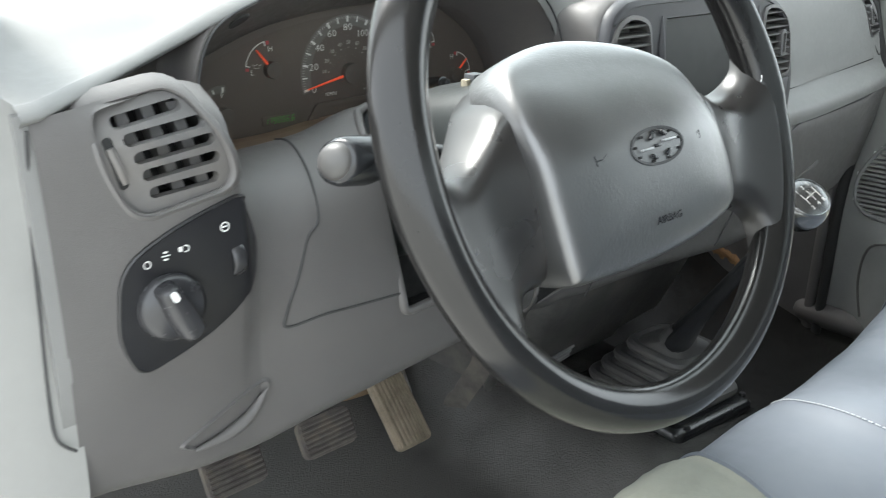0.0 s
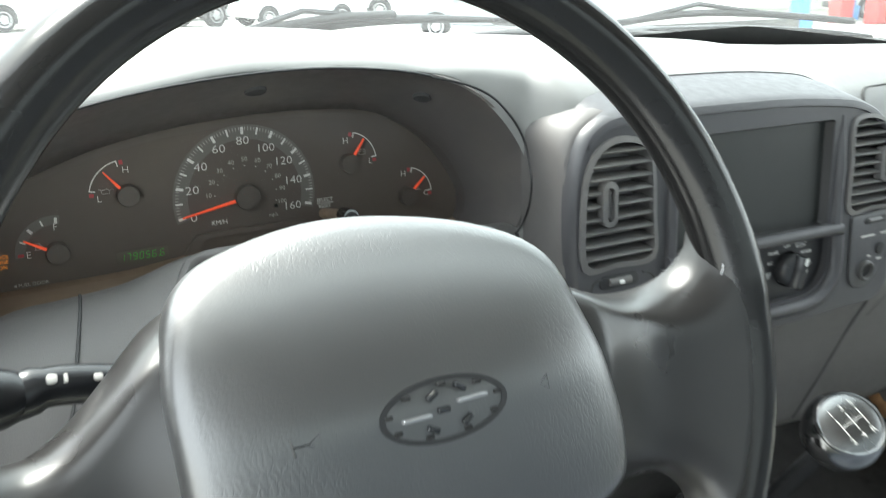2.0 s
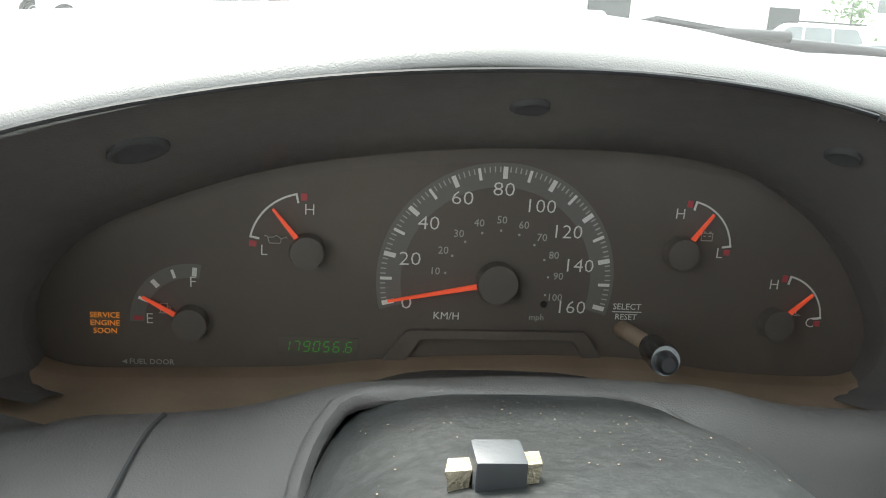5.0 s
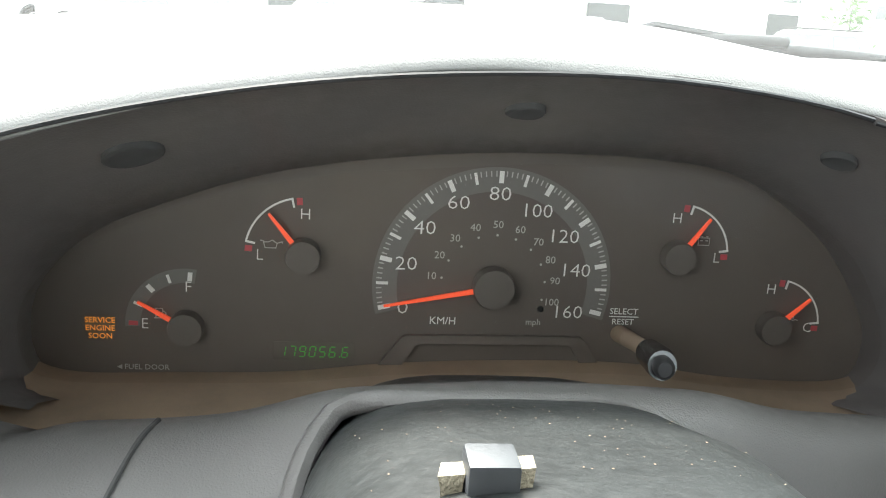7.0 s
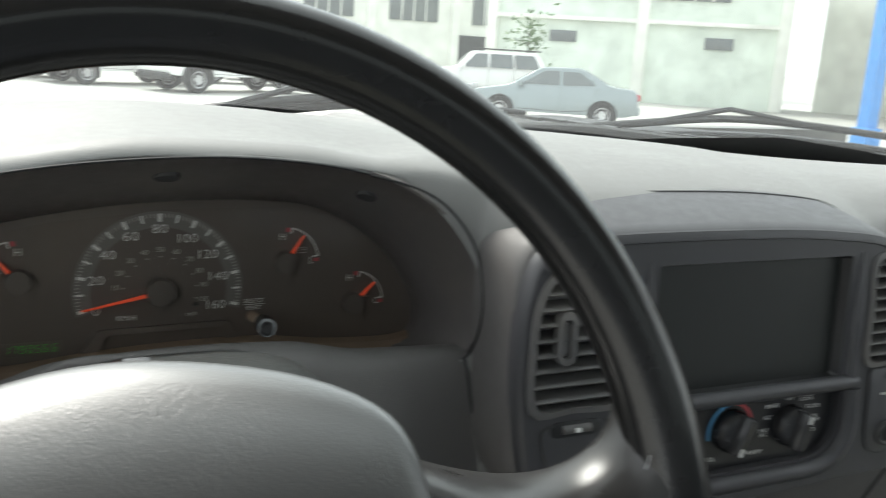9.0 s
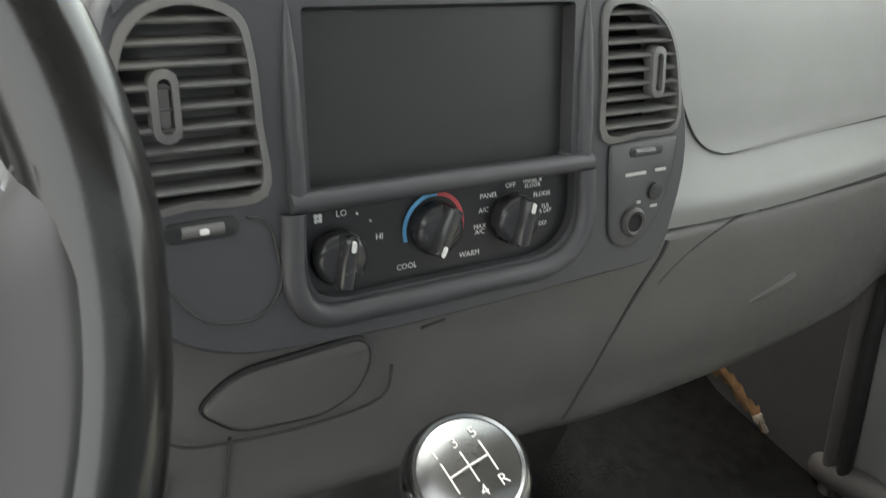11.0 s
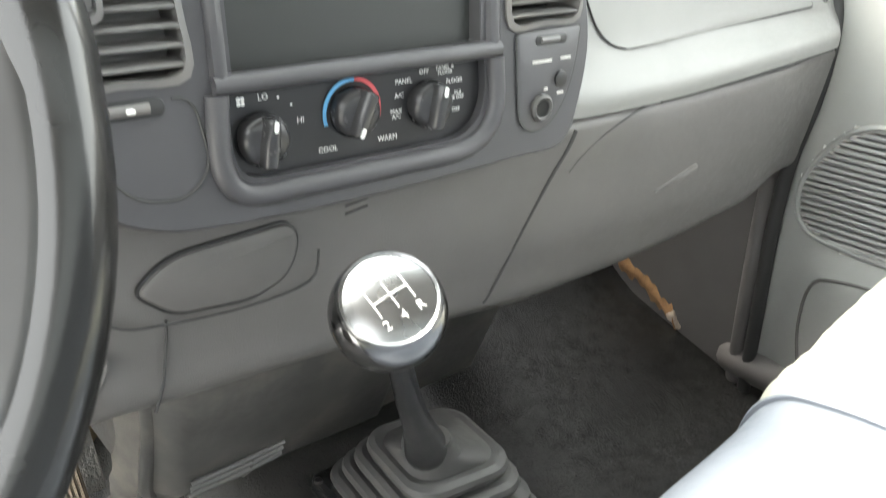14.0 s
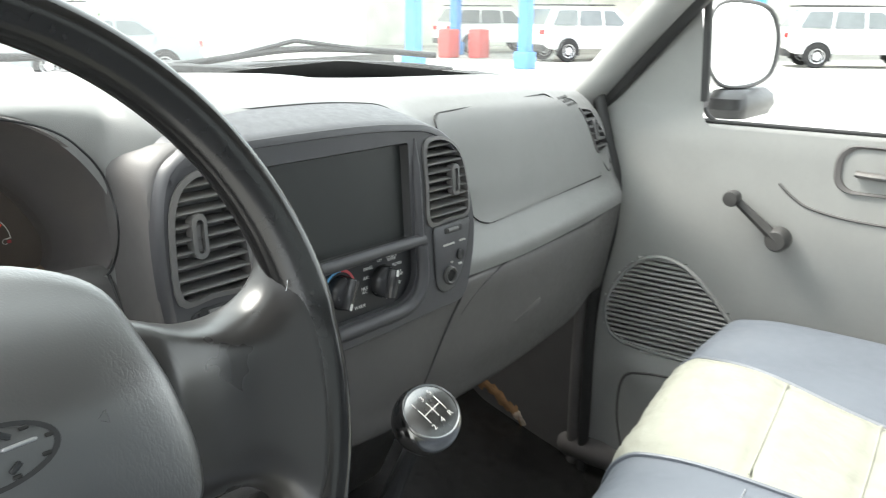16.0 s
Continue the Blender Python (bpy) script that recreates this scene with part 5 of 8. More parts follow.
add("note_rule", prism(rrect(0.0145, 0.0003, 0.0001, 1, -0.2722, 0.6612), lambda u, v, w: Vector((u, GY - w, v)), 0.0008, 0.0, 0.0001), INK, clus)
for t, v in (("SERVICE", 0.6525), ("ENGINE", 0.6487), ("SOON", 0.6449)):
    words("warning_lamp", t, 0.0037, at(-0.5141, v, 0.0006), AMBER, clus, None, "CENTER", "lit amber warning words")
odo = thing("odometer", (-0.4205, GY, 0.638), "lit green digital odometer", "display")
add("window", prism(rrect(0.0375, 0.0088, 0.0008, 2, -0.4184, 0.6398), lambda u, v, w: Vector((u, GY - w, v)), 0.0005, 0.0, 0.0001), FACE, odo)
BARS = {"0": "abcdef", "1": "bc", "5": "acdfg", "6": "acdefg", "7": "abc", "9": "abcdfg"}
SEG = {"a": ((-1, 2), (1, 2)), "b": ((1, 2), (1, 0)), "c": ((1, 0), (1, -2)), "d": ((-1, -2), (1, -2)), "e": ((-1, 0), (-1, -2)), "f": ((-1, 2), (-1, 0)), "g": ((-1, 0), (1, 0))}
for i, ch in enumerate("1790566"):
    u0 = -0.4184 - 0.0145 + 0.0046 * i + (0.0012 if i == 6 else 0)
    vs, fs = [], []
    for key in BARS[ch]:
        (x0, z0), (x1, z1) = SEG[key]
        p, q = Vector((x0 * 0.0013 + z0 * 0.00018, z0 * 0.00125)), Vector((x1 * 0.0013 + z1 * 0.00018, z1 * 0.00125))
        t = (q - p).normalized()
        p, q, nn = p + t * 0.0003, q - t * 0.0003, Vector((-t.y, t.x)) * 0.00026
        n = len(vs)
        vs += [Vector((u0 + a.x, GY - 0.0009, 0.6398 + a.y)) for a in (p + nn, q + nn, q - nn, p - nn)]
        fs.append((n, n + 1, n + 2, n + 3))
    add("digit", (vs, fs), GREEN, odo, "", 0)
add("decimal_point", prism(rrect(0.0006, 0.0006, 0.0002, 1, -0.4184 + 0.0119, 0.6374), lambda u, v, w: Vector((u, GY - w, v)), 0.0009, 0.0006, 0.0001), GREEN, odo)
frame_o = round_poly([(-0.390, 0.6325), (-0.3775, 0.6497), (-0.2920, 0.6510), (-0.280, 0.6335)], 0.003, 3)
frame_i = round_poly([(-0.378, 0.6345), (-0.371, 0.6462), (-0.298, 0.6472), (-0.291, 0.6355)], 0.002, 3)
add("gear_window", loft([[Vector((u, y, v)) for u, v in o] for o, y in ((frame_o, GY), (frame_o, GY - 0.003), (frame_i, GY - 0.004), (frame_i, GY - 0.0005))], (False, True)), FACE, clus, "empty raised window below the speedometer")
post = thing("reset_post", (-0.2725, GY, 0.652), "grey push post with a black rubber tip", "button")
p0, p1 = Vector((-0.2735, GY, 0.6525)), Vector((-0.2805, 0.311, 0.6700))
d = p1 - p0
axis = Matrix.Translation(p0) @ d.to_track_quat("Z", "Y").to_matrix().to_4x4()
L = d.length
add("stem", lathe([(0.0, 0.0), (0.0042, 0.0), (0.0036, L * 0.5), (0.0036, L * 0.72)], 18, axis), DUST, post, "dusty plastic stem")
add("collar", lathe([(0.0036, L * 0.66), (0.0058, L * 0.70), (0.0064, L * 0.86), (0.0058, L * 0.92), (0.0, L * 0.92)], 20, axis), CHROME, post, "dusty grey metal collar")
add("tip", lathe([(0.0, L * 0.9), (0.0042, L * 0.9), (0.0042, L * 0.98), (0.0028, L), (0.0, L)], 18, axis), BLACK, post)
for x, z in ((-0.287, 0.640), (-0.2845, 0.6365), (-0.3130, 0.6637)):
    add("screw", lathe([(0.0, 0.0), (0.0017, 0.0), (0.0013, 0.001), (0.0, 0.001)], 10, at(x, z)), BLACK, clus)

# ---- steering column ----
col = thing("steering_column", (-0.37, 0.23, 0.60), "dark plastic steering column shroud with worn top", "steering column")
UPV, NV = Vector((0, 0.371, 0.928)), Vector((0, -0.928, 0.371))
WC = Vector((-0.37, 0.0, 0.68))


def ell(c, a, b, n=28, sq=2.6):
    out = []
    for k in range(n):
        t = 2 * math.pi * k / n
        cu, su = math.cos(t), math.sin(t)
        out.append(c + Vector((1, 0, 0)) * (a * math.copysign(abs(cu) ** (2 / sq), cu)) + UPV * (b * math.copysign(abs(su) ** (2 / sq), su)))
    return out


rings = []
for s, a, b, dz in ((0.045, 0.038, 0.034, -0.012), (0.062, 0.056, 0.050, -0.006), (0.10, 0.068, 0.063, 0.006), (0.15, 0.073, 0.069, 0.014), (0.20, 0.077, 0.071, 0.022), (0.25, 0.078, 0.071, 0.025), (0.34, 0.078, 0.071, 0.025)):
    rings.append(ell(WC - NV * s + UPV * dz + Vector((0.031 * soft(0.05, 0.16, s), 0, 0)), a, b, 40, 3.6))
from mathutils.bvhtree import BVHTree
SHELL = BVHTree.FromPolygons(*loft(rings)[:2])


def shell_top(c):
    return SHELL.ray_cast(c, -UPV)[0]


add("shroud", loft(rings), SHROUD, col, "dusty black column shroud")
INSIDE[0] = False
leg = [p for p in ARCH]
add("opening_rim", tube([Vector((u, min(low_y(u, v), 0.289) - 0.001, v)) for u, v in leg], 0.0042, 8, True), DASHDARK, dash, "raised rim where the column enters the dash")
# the gap's shade is painted: a closed black cup round the column
add("opening_throat", loft([[Vector((u, min(low_y(u, v), 0.289) + d, v - 0.35 * d)) for u, v in leg] for d in (0.0, 0.02, 0.04)], (False, True)), VOID, dash, "throat round the column, painted black for its shade")
INSIDE[0] = True
CAP = mat("knob_cap_metal", (0.22, 0.223, 0.226), 0.27, metal=1.0, var=0.06, scale=6, bump=0.0, uneven=0.03)
CLIP = mat("clip_steel", (0.085, 0.09, 0.096), 0.5, metal=0.3, var=0.15, scale=60, bump=0.1)
ENGRAVE = mat("silvered_engraving", (0.48, 0.48, 0.47), 0.5, var=0.05, bump=0.0)
TAPE = mat("flaking_tape", (0.34, 0.30, 0.22), 0.9, var=0.4, scale=120, bump=0.5, depth=0.002)
tag = thing("column_clip", (-0.3685, 0.178, 0.692), "small steel clip with flaking tape on the column", "clip")
addbm("cap", box_data((0.0122, 0.0118, 0.016), None, 0.0012, (-0.3675, 0.1775, 0.6990)), CLIP, tag)
for sx, h in ((-0.0082, 0.012), (0.0080, 0.016)):
    add("flaked_tape", loft([[Vector((-0.3685 + sx + (0.0022 + 0.0006 * j) * a, 0.178 + (0.0055 - 0.001 * j) * b, z)) for a, b in ((-1, -1), (0.9, -0.7), (1, 1), (-0.6, 0.8))] for j, z in enumerate((0.692, 0.7005, 0.6975 + h * 0.45))], (True, True)), TAPE, tag, "flaking cream tape")
rnd = random.Random(11)
sv, sf = [], []
for k in range(80):
    x, b = -0.337 + rnd.uniform(-0.062, 0.062), rnd.uniform(0.165, 0.262)
    c = WC - NV * b + UPV * 0.12 + Vector((x + 0.37, 0, 0))
    hit = shell_top(c)
    if hit:
        r = rnd.uniform(0.00015, 0.00036)
        n = len(sv)
        a0 = rnd.uniform(0, 6)
        sv += [hit + Vector((r * math.cos(a0 + j * 1.257) * rnd.uniform(0.6, 1.3), r * math.sin(a0 + j * 1.257), 0.0)) + UPV * 0.0003 for j in range(5)]
        sf.append([n + j for j in range(5)])
add("dust_specks", (sv, sf), DUST, col, "pale dust specks")
# indicator stalk
st = thing("indicator_stalk", (-0.44, 0.11, 0.67), "thick black indicator stalk with a grey twist end", "stalk")
tip, root = Vector((-0.556, 0.092, 0.689)), Vector((-0.425, 0.115, 0.655))
mid = tip.lerp(root, 0.45) + Vector((0, 0, 0.004))
add("arm", tube(smooth_path([tip.lerp(root, 0.28), mid, root], 6), [0.0105] * 4 + [0.009] * 4 + [0.0085] * 5, 14), SHIFTBLACK, st)
axis = Matrix.Translation(tip) @ (root - tip).to_track_quat("Z", "Y").to_matrix().to_4x4()
add("twist_end", lathe([(0.0, 0.0), (0.0125, 0.0), (0.0145, 0.002), (0.0155, 0.006), (0.0158, 0.022), (0.0125, 0.036), (0.0105, 0.040)], 28, axis), SHIFTBLACK, st, "ribbed twist sleeve")
add("end_cap", lathe([(0.0, -0.0060), (0.0060, -0.0054), (0.0098, -0.0034), (0.0118, -0.0004), (0.0122, 0.003)], 28, axis), STEEL, st, "dark grey domed end cap", 60)
ax_s = (root - tip).normalized()
out_s = (Vector((0.0, -0.62, 0.78)) - ax_s * ax_s.dot(Vector((0.0, -0.62, 0.78)))).normalized()
up_s = ax_s.cross(out_s) * -1


def on_stalk(base, r):
    return lambda u, v, w: base + ax_s * u + up_s * v + out_s * (r - v * v / (2 * r) + w)


for at_s, marks in ((0.16, ((0.0, 0.0, 0.0022, 0.008), (0.004, 0.002, 0.0022, 0.004), (0.004, -0.003, 0.0022, 0.003))), (0.36, ((0.0, 0.0, 0.004, 0.0045), (0.0055, 0.0, 0.0016, 0.0045))), (0.50, ((0.0, 0.0, 0.004, 0.0035), (0.005, 0.0, 0.0014, 0.004)))):
    rad = 0.0158 if at_s < 0.3 else 0.0103
    for u, v, w0, h0 in marks:
        add("print_mark", prism(rrect(w0, h0, min(w0, h0) * 0.3, 2, u, v), on_stalk(tip.lerp(root, at_s) + Vector((0, 0, 0.0015)), rad), 0.0006, -0.001, 0.0001), INKDIM, st)
bh = thing("ignition_bezel", (-0.30, 0.20, 0.60), "black ignition lock housing on the column", "lock")
add("housing", lathe([(0.0, 0.0), (0.019, 0.0), (0.017, 0.022), (0.013, 0.026), (0.0, 0.027)], 22, Matrix.Translation((-0.318, 0.175, 0.640)) @ Matrix.Rotation(radians(70), 4, "X") @ Matrix.Rotation(radians(35), 4, "Y")), SHIFTBLACK, bh)

# ---- steering wheel ----
wh = thing("steering_wheel", (-0.37, 0.02, 0.66), "worn dark rubber steering wheel with a large airbag pad, emblem missing", "steering wheel")


def wheel(u, v, w):
    return WC + Vector((1, 0, 0)) * u + UPV * v + NV * w


RW, RR = 0.192, 0.0155
RU, RV, RZ = 0.008, 0.014, -0.028
rim_rings = []
for k in range(112):
    t = 2 * math.pi * k / 112
    c, s = math.cos(t), math.sin(t)
    # a slight thumb swelling where the spokes meet the rim
    rr = RR * (1 + 0.07 * math.exp(-((t - 0.1) / 0.25) ** 2) + 0.07 * math.exp(-((t - math.pi) / 0.25) ** 2))
    rim_rings.append([wheel(RU + (RW + rr * (1 + 0.035 * math.cos(4 * a + 0.6)) * math.cos(a)) * c, RV + (RW + rr * (1 + 0.035 * math.cos(4 * a + 0.6)) * math.cos(a)) * s, RZ + rr * (1.06 + 0.035 * math.cos(4 * a + 0.6)) * math.sin(a)) for a in (2 * math.pi * j / 32 for j in range(32))])
rim_rings.append(rim_rings[0])
add("rim", loft(rim_rings, (False, False)), RIMGRIP, wh, "thick dark rim with worn shine")


def spoke(up, lo):
    """A broad dished web from under the pad to the rim, between an upper and a lower notch."""
    def polar(p):
        return math.hypot(p[0] - RU, p[1] - RV), math.atan2(p[1] - RV, (p[0] - RU))

    up, lo = ([polar(p) for p in smooth_path([(a, b, 0) for a, b in o], 6)] for o in (up, lo))
    rows = []
    for i, ((r0, a0), (r1, a1)) in enumerate(zip(up, lo)):
        if a1 - a0 > math.pi:
            a1 -= 2 * math.pi
        if a0 - a1 > math.pi:
            a1 += 2 * math.pi
        s = i / (len(up) - 1)
        row = []
        for k in range(25):
            t = k / 24
            r, a = r0 + (r1 - r0) * t, a0 + (a1 - a0) * t
            near, far = min(1, t / 0.24), min(1, (1 - t) / 0.2)
            d = min(1, max(0, (r - 0.090) / (RW - 0.090)))
            face = -0.011 - 0.012 * math.sin(math.pi * min(1, d * 1.1)) - 0.004 * d
            face -= 0.038 * max(0, (RV + r * math.sin(a)) / 0.088) ** 1.6 * (1 - d) ** 1.5
            row.append((RU + r * math.cos(a), RV + r * math.sin(a), face - 0.052 * (1 - math.sqrt(1 - (1 - near) ** 2)) * (1 - 0.75 * d) - 0.022 * (1 - math.sqrt(1 - (1 - far) ** 2)) * (1 - 0.6 * d)))
        rows.append(row)
    front = [[wheel(*p) for p in row] for row in rows]
    back = [[wheel(p[0], p[1], min(p[2] - 0.006, -0.046 + 0.004 * math.hypot(p[0] - RU, p[1] - RV) / RW)) for p in row] for row in rows]
    return loft([f + b[::-1] for f, b in zip(front, back)], (False, False))


add("spoke", spoke([(-0.075, 0.066), (-0.098, 0.054), (-0.117, 0.037), (-0.136, 0.021), (-0.152, 0.0135), (-0.166, 0.018), (-0.176, 0.036), (-0.181, 0.055)],
                   [(-0.075, -0.066), (-0.096, -0.069), (-0.112, -0.070), (-0.124, -0.075), (-0.131, -0.088), (-0.133, -0.100), (-0.1315, -0.110), (-0.129, -0.118)]), WHEEL, wh, "broad worn spoke web", 60)
add("spoke", spoke([(0.070, 0.052), (0.095, 0.042), (0.118, 0.033), (0.142, 0.027), (0.162, 0.028), (0.177, 0.037), (0.187, 0.055), (0.191, 0.075)],
                   [(0.070, -0.066), (0.100, -0.066), (0.120, -0.065), (0.136, -0.067), (0.147, -0.076), (0.151, -0.088), (0.150, -0.100), (0.147, -0.117)]), WHEEL, wh, "broad worn spoke web", 60)
# scuffs where the upper notch of the spoke is worn to a shine
for u, v, l, a in ((0.181, 0.030, 0.006, 60),):
    q = Vector((math.cos(radians(a)), math.sin(radians(a)))) * l / 2
    add("scuff", tube([wheel(u - q.x, v - q.y, -0.0155), wheel(u, v, -0.0148), wheel(u + q.x, v + q.y, -0.0155)], 0.0003, 5), METAL, wh, "bright scuff")
add("hub_back", loft([[wheel(u, v, w) for u, v in rrect(0.18 * k, 0.125 * k, 0.03, 6, -0.004, 0.0)] for k, w in ((1.0, -0.030), (1.0, -0.042), (0.7, -0.065), (0.5, -0.085))]), SHIFTBLACK, wh, "black hub back")
PADO = smooth_path([(-0.0995, -0.066, 0), (-0.1015, -0.027, 0), (-0.103, 0.02, 0), (-0.103, 0.056, 0), (-0.096, 0.071, 0), (-0.079, 0.080, 0), (-0.042, 0.088, 0), (-0.004, 0.087, 0), (0.04, 0.077, 0), (0.072, 0.060, 0), (0.086, 0.036, 0),
                    (0.094, -0.005, 0), (0.096, -0.035, 0), (0.089, -0.056, 0), (0.06, -0.066, 0), (0.02, -0.072, 0), (-0.03, -0.0745, 0), (-0.08, -0.0735, 0), (-0.095, -0.072, 0)], 4, True)
PADO = [(p.x, p.y) for p in PADO]


def pad_rows():
    c = (-0.007, 0.0)
    rings = []
    for k, w in ((0.97, -0.040), (0.985, -0.030), (0.996, -0.020), (1.0, -0.012), (0.997, -0.006), (0.985, -0.002), (0.955, 0.001), (0.90, 0.003), (0.8, 0.0052), (0.65, 0.0072), (0.45, 0.0082), (0.25, 0.0084), (0.05, 0.0084)):
        rings.append([wheel(c[0] + (u - c[0]) * k + 0.014 * soft(0.02, 0.085, v * k), c[1] + (v - c[1]) * k, w - 0.043 * max(0, (v * k) / 0.088) ** 1.6 - 0.006) for u, v in PADO])
    return loft(rings)


PAD = mat("airbag_pad_leathered", (0.017, 0.0175, 0.0175), 0.42, var=0.1, scale=16, bump=0.45, grain=900, depth=0.0005, spec=0.6, coat=1.0, crack=420.0)
pad = add("airbag_pad", pad_rows(), PAD, wh, "creased grey-black airbag pad", 60)
add("pad_crease", tube(smooth_path([wheel(u, v, w) for u, v, w in ((-0.092, -0.0635, -0.0065), (-0.03, -0.0655, -0.005), (0.03, -0.0615, -0.0045), (0.085, -0.0505, -0.0065))], 5), 0.0011, 6), PAD, pad)


def pad_z(u, v):
    r = min(1.0, max(abs(u + 0.007) / 0.094, abs(v) / 0.07))
    return (0.0082 if r < 0.25 else 0.0082 - 0.0075 * ((r - 0.25) / 0.7) ** 2) - 0.043 * max(0, v / 0.088) ** 1.6 - 0.006


EMB = [(0.001 + 0.0295 * math.cos(t) , 0.0 + 0.0132 * math.sin(t)) for t in (2 * math.pi * k / 36 for k in range(36))]
EIN = [(0.001 + 0.0268 * math.cos(t), 0.0 + 0.0112 * math.sin(t)) for t in (2 * math.pi * k / 36 for k in range(36))]
add("emblem_recess", loft([[wheel(u, v, pad_z(u, v) + w) for u, v in o] for o, w in ((EMB, -0.001), (EMB, 0.0009), (EIN, 0.0006), (EIN, -0.0006))], (False, True)), BLACK, pad, "empty oval recess where the emblem was")
for u, v, w, h in ((-0.0125, -0.001, 0.013, 0.0016), (0.0135, 0.0022, 0.014, 0.0016)):
    add("recess_rib", prism(rrect(w, h, 0.0006, 2, u, v), lambda a, b, c: wheel(a, b, pad_z(0, 0) + c), 0.0026, -0.001, 0.0004), METAL, pad, "pale plastic clip rib")
for u, v, t in ((-0.004, 0.0065, 30), (0.009, 0.0075, -35), (-0.006, -0.0068, -30), (0.010, -0.006, 35), (0.0, 0.0, 0)):
    add("recess_tab", prism([(u + a * math.cos(radians(t)) - b * math.sin(radians(t)), v + a * math.sin(radians(t)) + b * math.cos(radians(t))) for a, b in rrect(0.0055, 0.0024, 0.0006, 2)], lambda a, b, c: wheel(a, b, pad_z(0, 0) + c), 0.002, -0.001, 0.0004), SHIFTBLACK, pad)
for t in range(10, 360, 40):
    add("recess_notch", prism(rrect(0.0035, 0.0018, 0.0004, 1, 0.001 + 0.0255 * math.cos(radians(t)), 0.0102 * math.sin(radians(t))), lambda a, b, c: wheel(a, b, pad_z(0, 0) + c), 0.0012, -0.001, 0.0003), VOID, pad)


words("airbag_word", "AIRBAG", 0.0074, Matrix.Translation((-0.373, -0.0198, 0.635)) @ Matrix.Rotation(radians(78.5), 4, "X"), SHIFTBLACK, pad, 0.028)
for u, v in ((-0.058, 0.0), (0.047, 0.0)):
    add("horn_mark", tube([wheel(u + a, v + b, pad_z(u, v) + 0.0006) for a, b in ((-0.006, 0.0035), (-0.005, -0.0035), (-0.0055, 0.0), (0.001, 0.0), (0.0055, 0.003), (0.0055, -0.003), (0.001, -0.0005))], 0.00045, 5), SHIFTBLACK, pad)

# ---- gear lever ----
gl = thing("gear_lever", (0.19, 0.33, 0.12), "tall gear lever with round chrome-topped knob and pleated rubber boot", "gear lever")
kc, neck = Vector((-0.036, 0.061, 0.542)), Vector((0.150, 0.286, 0.256))
ax = (kc - neck).normalized()
path = smooth_path([neck - ax * 0.02, neck + ax * 0.06, neck.lerp(kc, 0.6) + Vector((0.002, 0.003, -0.001)), kc - ax * 0.012], 5)
add("stick", tube(path, [0.0210, 0.0206, 0.0198, 0.0186, 0.0170, 0.0152, 0.0134, 0.0116, 0.0101, 0.0090, 0.0082, 0.0076, 0.0072, 0.0071, 0.0076, 0.0105][:len(path)], 18), SHIFTBLACK, gl, "black tapered stick sleeve")
tilt = Vector((-0.33, -0.56, 0.76)).normalized()
km = Matrix.Translation(kc) @ tilt.to_track_quat("Z", "Y").to_matrix().to_4x4()
R = 0.0262
ball = [(0.0, -R * 1.22), (R * 0.30, -R * 1.18), (R * 0.40, -R * 1.0)] + [(R * math.cos(radians(a)), R * math.sin(radians(a))) for a in (-62, -52, -42, -32, -22, -12, -2, 8, 18, 26, 33)]
knob = add("knob", lathe(ball + [(R * 0.80, R * 0.575), (0.0, R * 0.575)], 48, km), SMOKE, gl, "polished chromed ball knob", 60)
under(link("cap_ring", mesh("cap_ring", *lathe([(R * 0.85, R * 0.52), (R * 0.845, R * 0.585), (R * 0.81, R * 0.62), (R * 0.765, R * 0.60), (R * 0.755, R * 0.56)], 48, km)), CHROME, None, "bright ring"), knob)
under(link("cap", mesh("cap", *lathe([(R * 0.765, R * 0.55), (R * 0.76, R * 0.585), (R * 0.6, R * 0.645), (R * 0.4, R * 0.69), (R * 0.2, R * 0.712), (0.0, R * 0.72)], 48, km)), CAP, None, "polished metal shift-pattern cap", 60), knob)
# pattern: three strokes, a cross bar and figures, turned to the driver
pm = km @ Matrix.Rotation(radians(32), 4, "Z")


def cap_h(a, b):
    return R * 0.737 - 0.125 * R * (math.hypot(a, b) / (R * 0.76)) ** 2


for pts in (((-0.0085, 0.0), (0.0085, 0.0)), ((-0.0085, 0.0065), (-0.0085, -0.0065)), ((0.0, 0.0065), (0.0, -0.0065)), ((0.0085, 0.0065), (0.0085, -0.0065))):
    under(link("pattern_line", mesh("pattern_line", *tube([pm @ Vector((a, b, cap_h(a, b))) for a, b in ((pts[0][0] + (pts[1][0] - pts[0][0]) * q / 6, pts[0][1] + (pts[1][1] - pts[0][1]) * q / 6) for q in range(7))], 0.00042, 6)), ENGRAVE, None, "", 45), knob)
for t, a, b in (("1", -0.0085, 0.0105), ("2", -0.0085, -0.0105), ("3", 0.0, 0.0105), ("4", 0.0, -0.0105), ("5", 0.0085, 0.0105), ("R", 0.0085, -0.0105)):
    o = words("figure", t, 0.0062, pm @ Matrix.Translation((a, b, cap_h(a, b) + 0.0002)), ENGRAVE, gl)
    o.parent = knob
    o.matrix_parent_inverse = Matrix.Identity(4)


def sq_ring(c, a, b, r, z, lean=(0, 0), turn=-6, n=6):
    out = []
    for u, v in rrect(2 * a, 2 * b, r, n):
        ct, s = math.cos(radians(turn)), math.sin(radians(turn))
        out.append(Vector((c[0] + u * ct - v * s + lean[0], c[1] + u * s + v * ct + lean[1], z)))
    return out


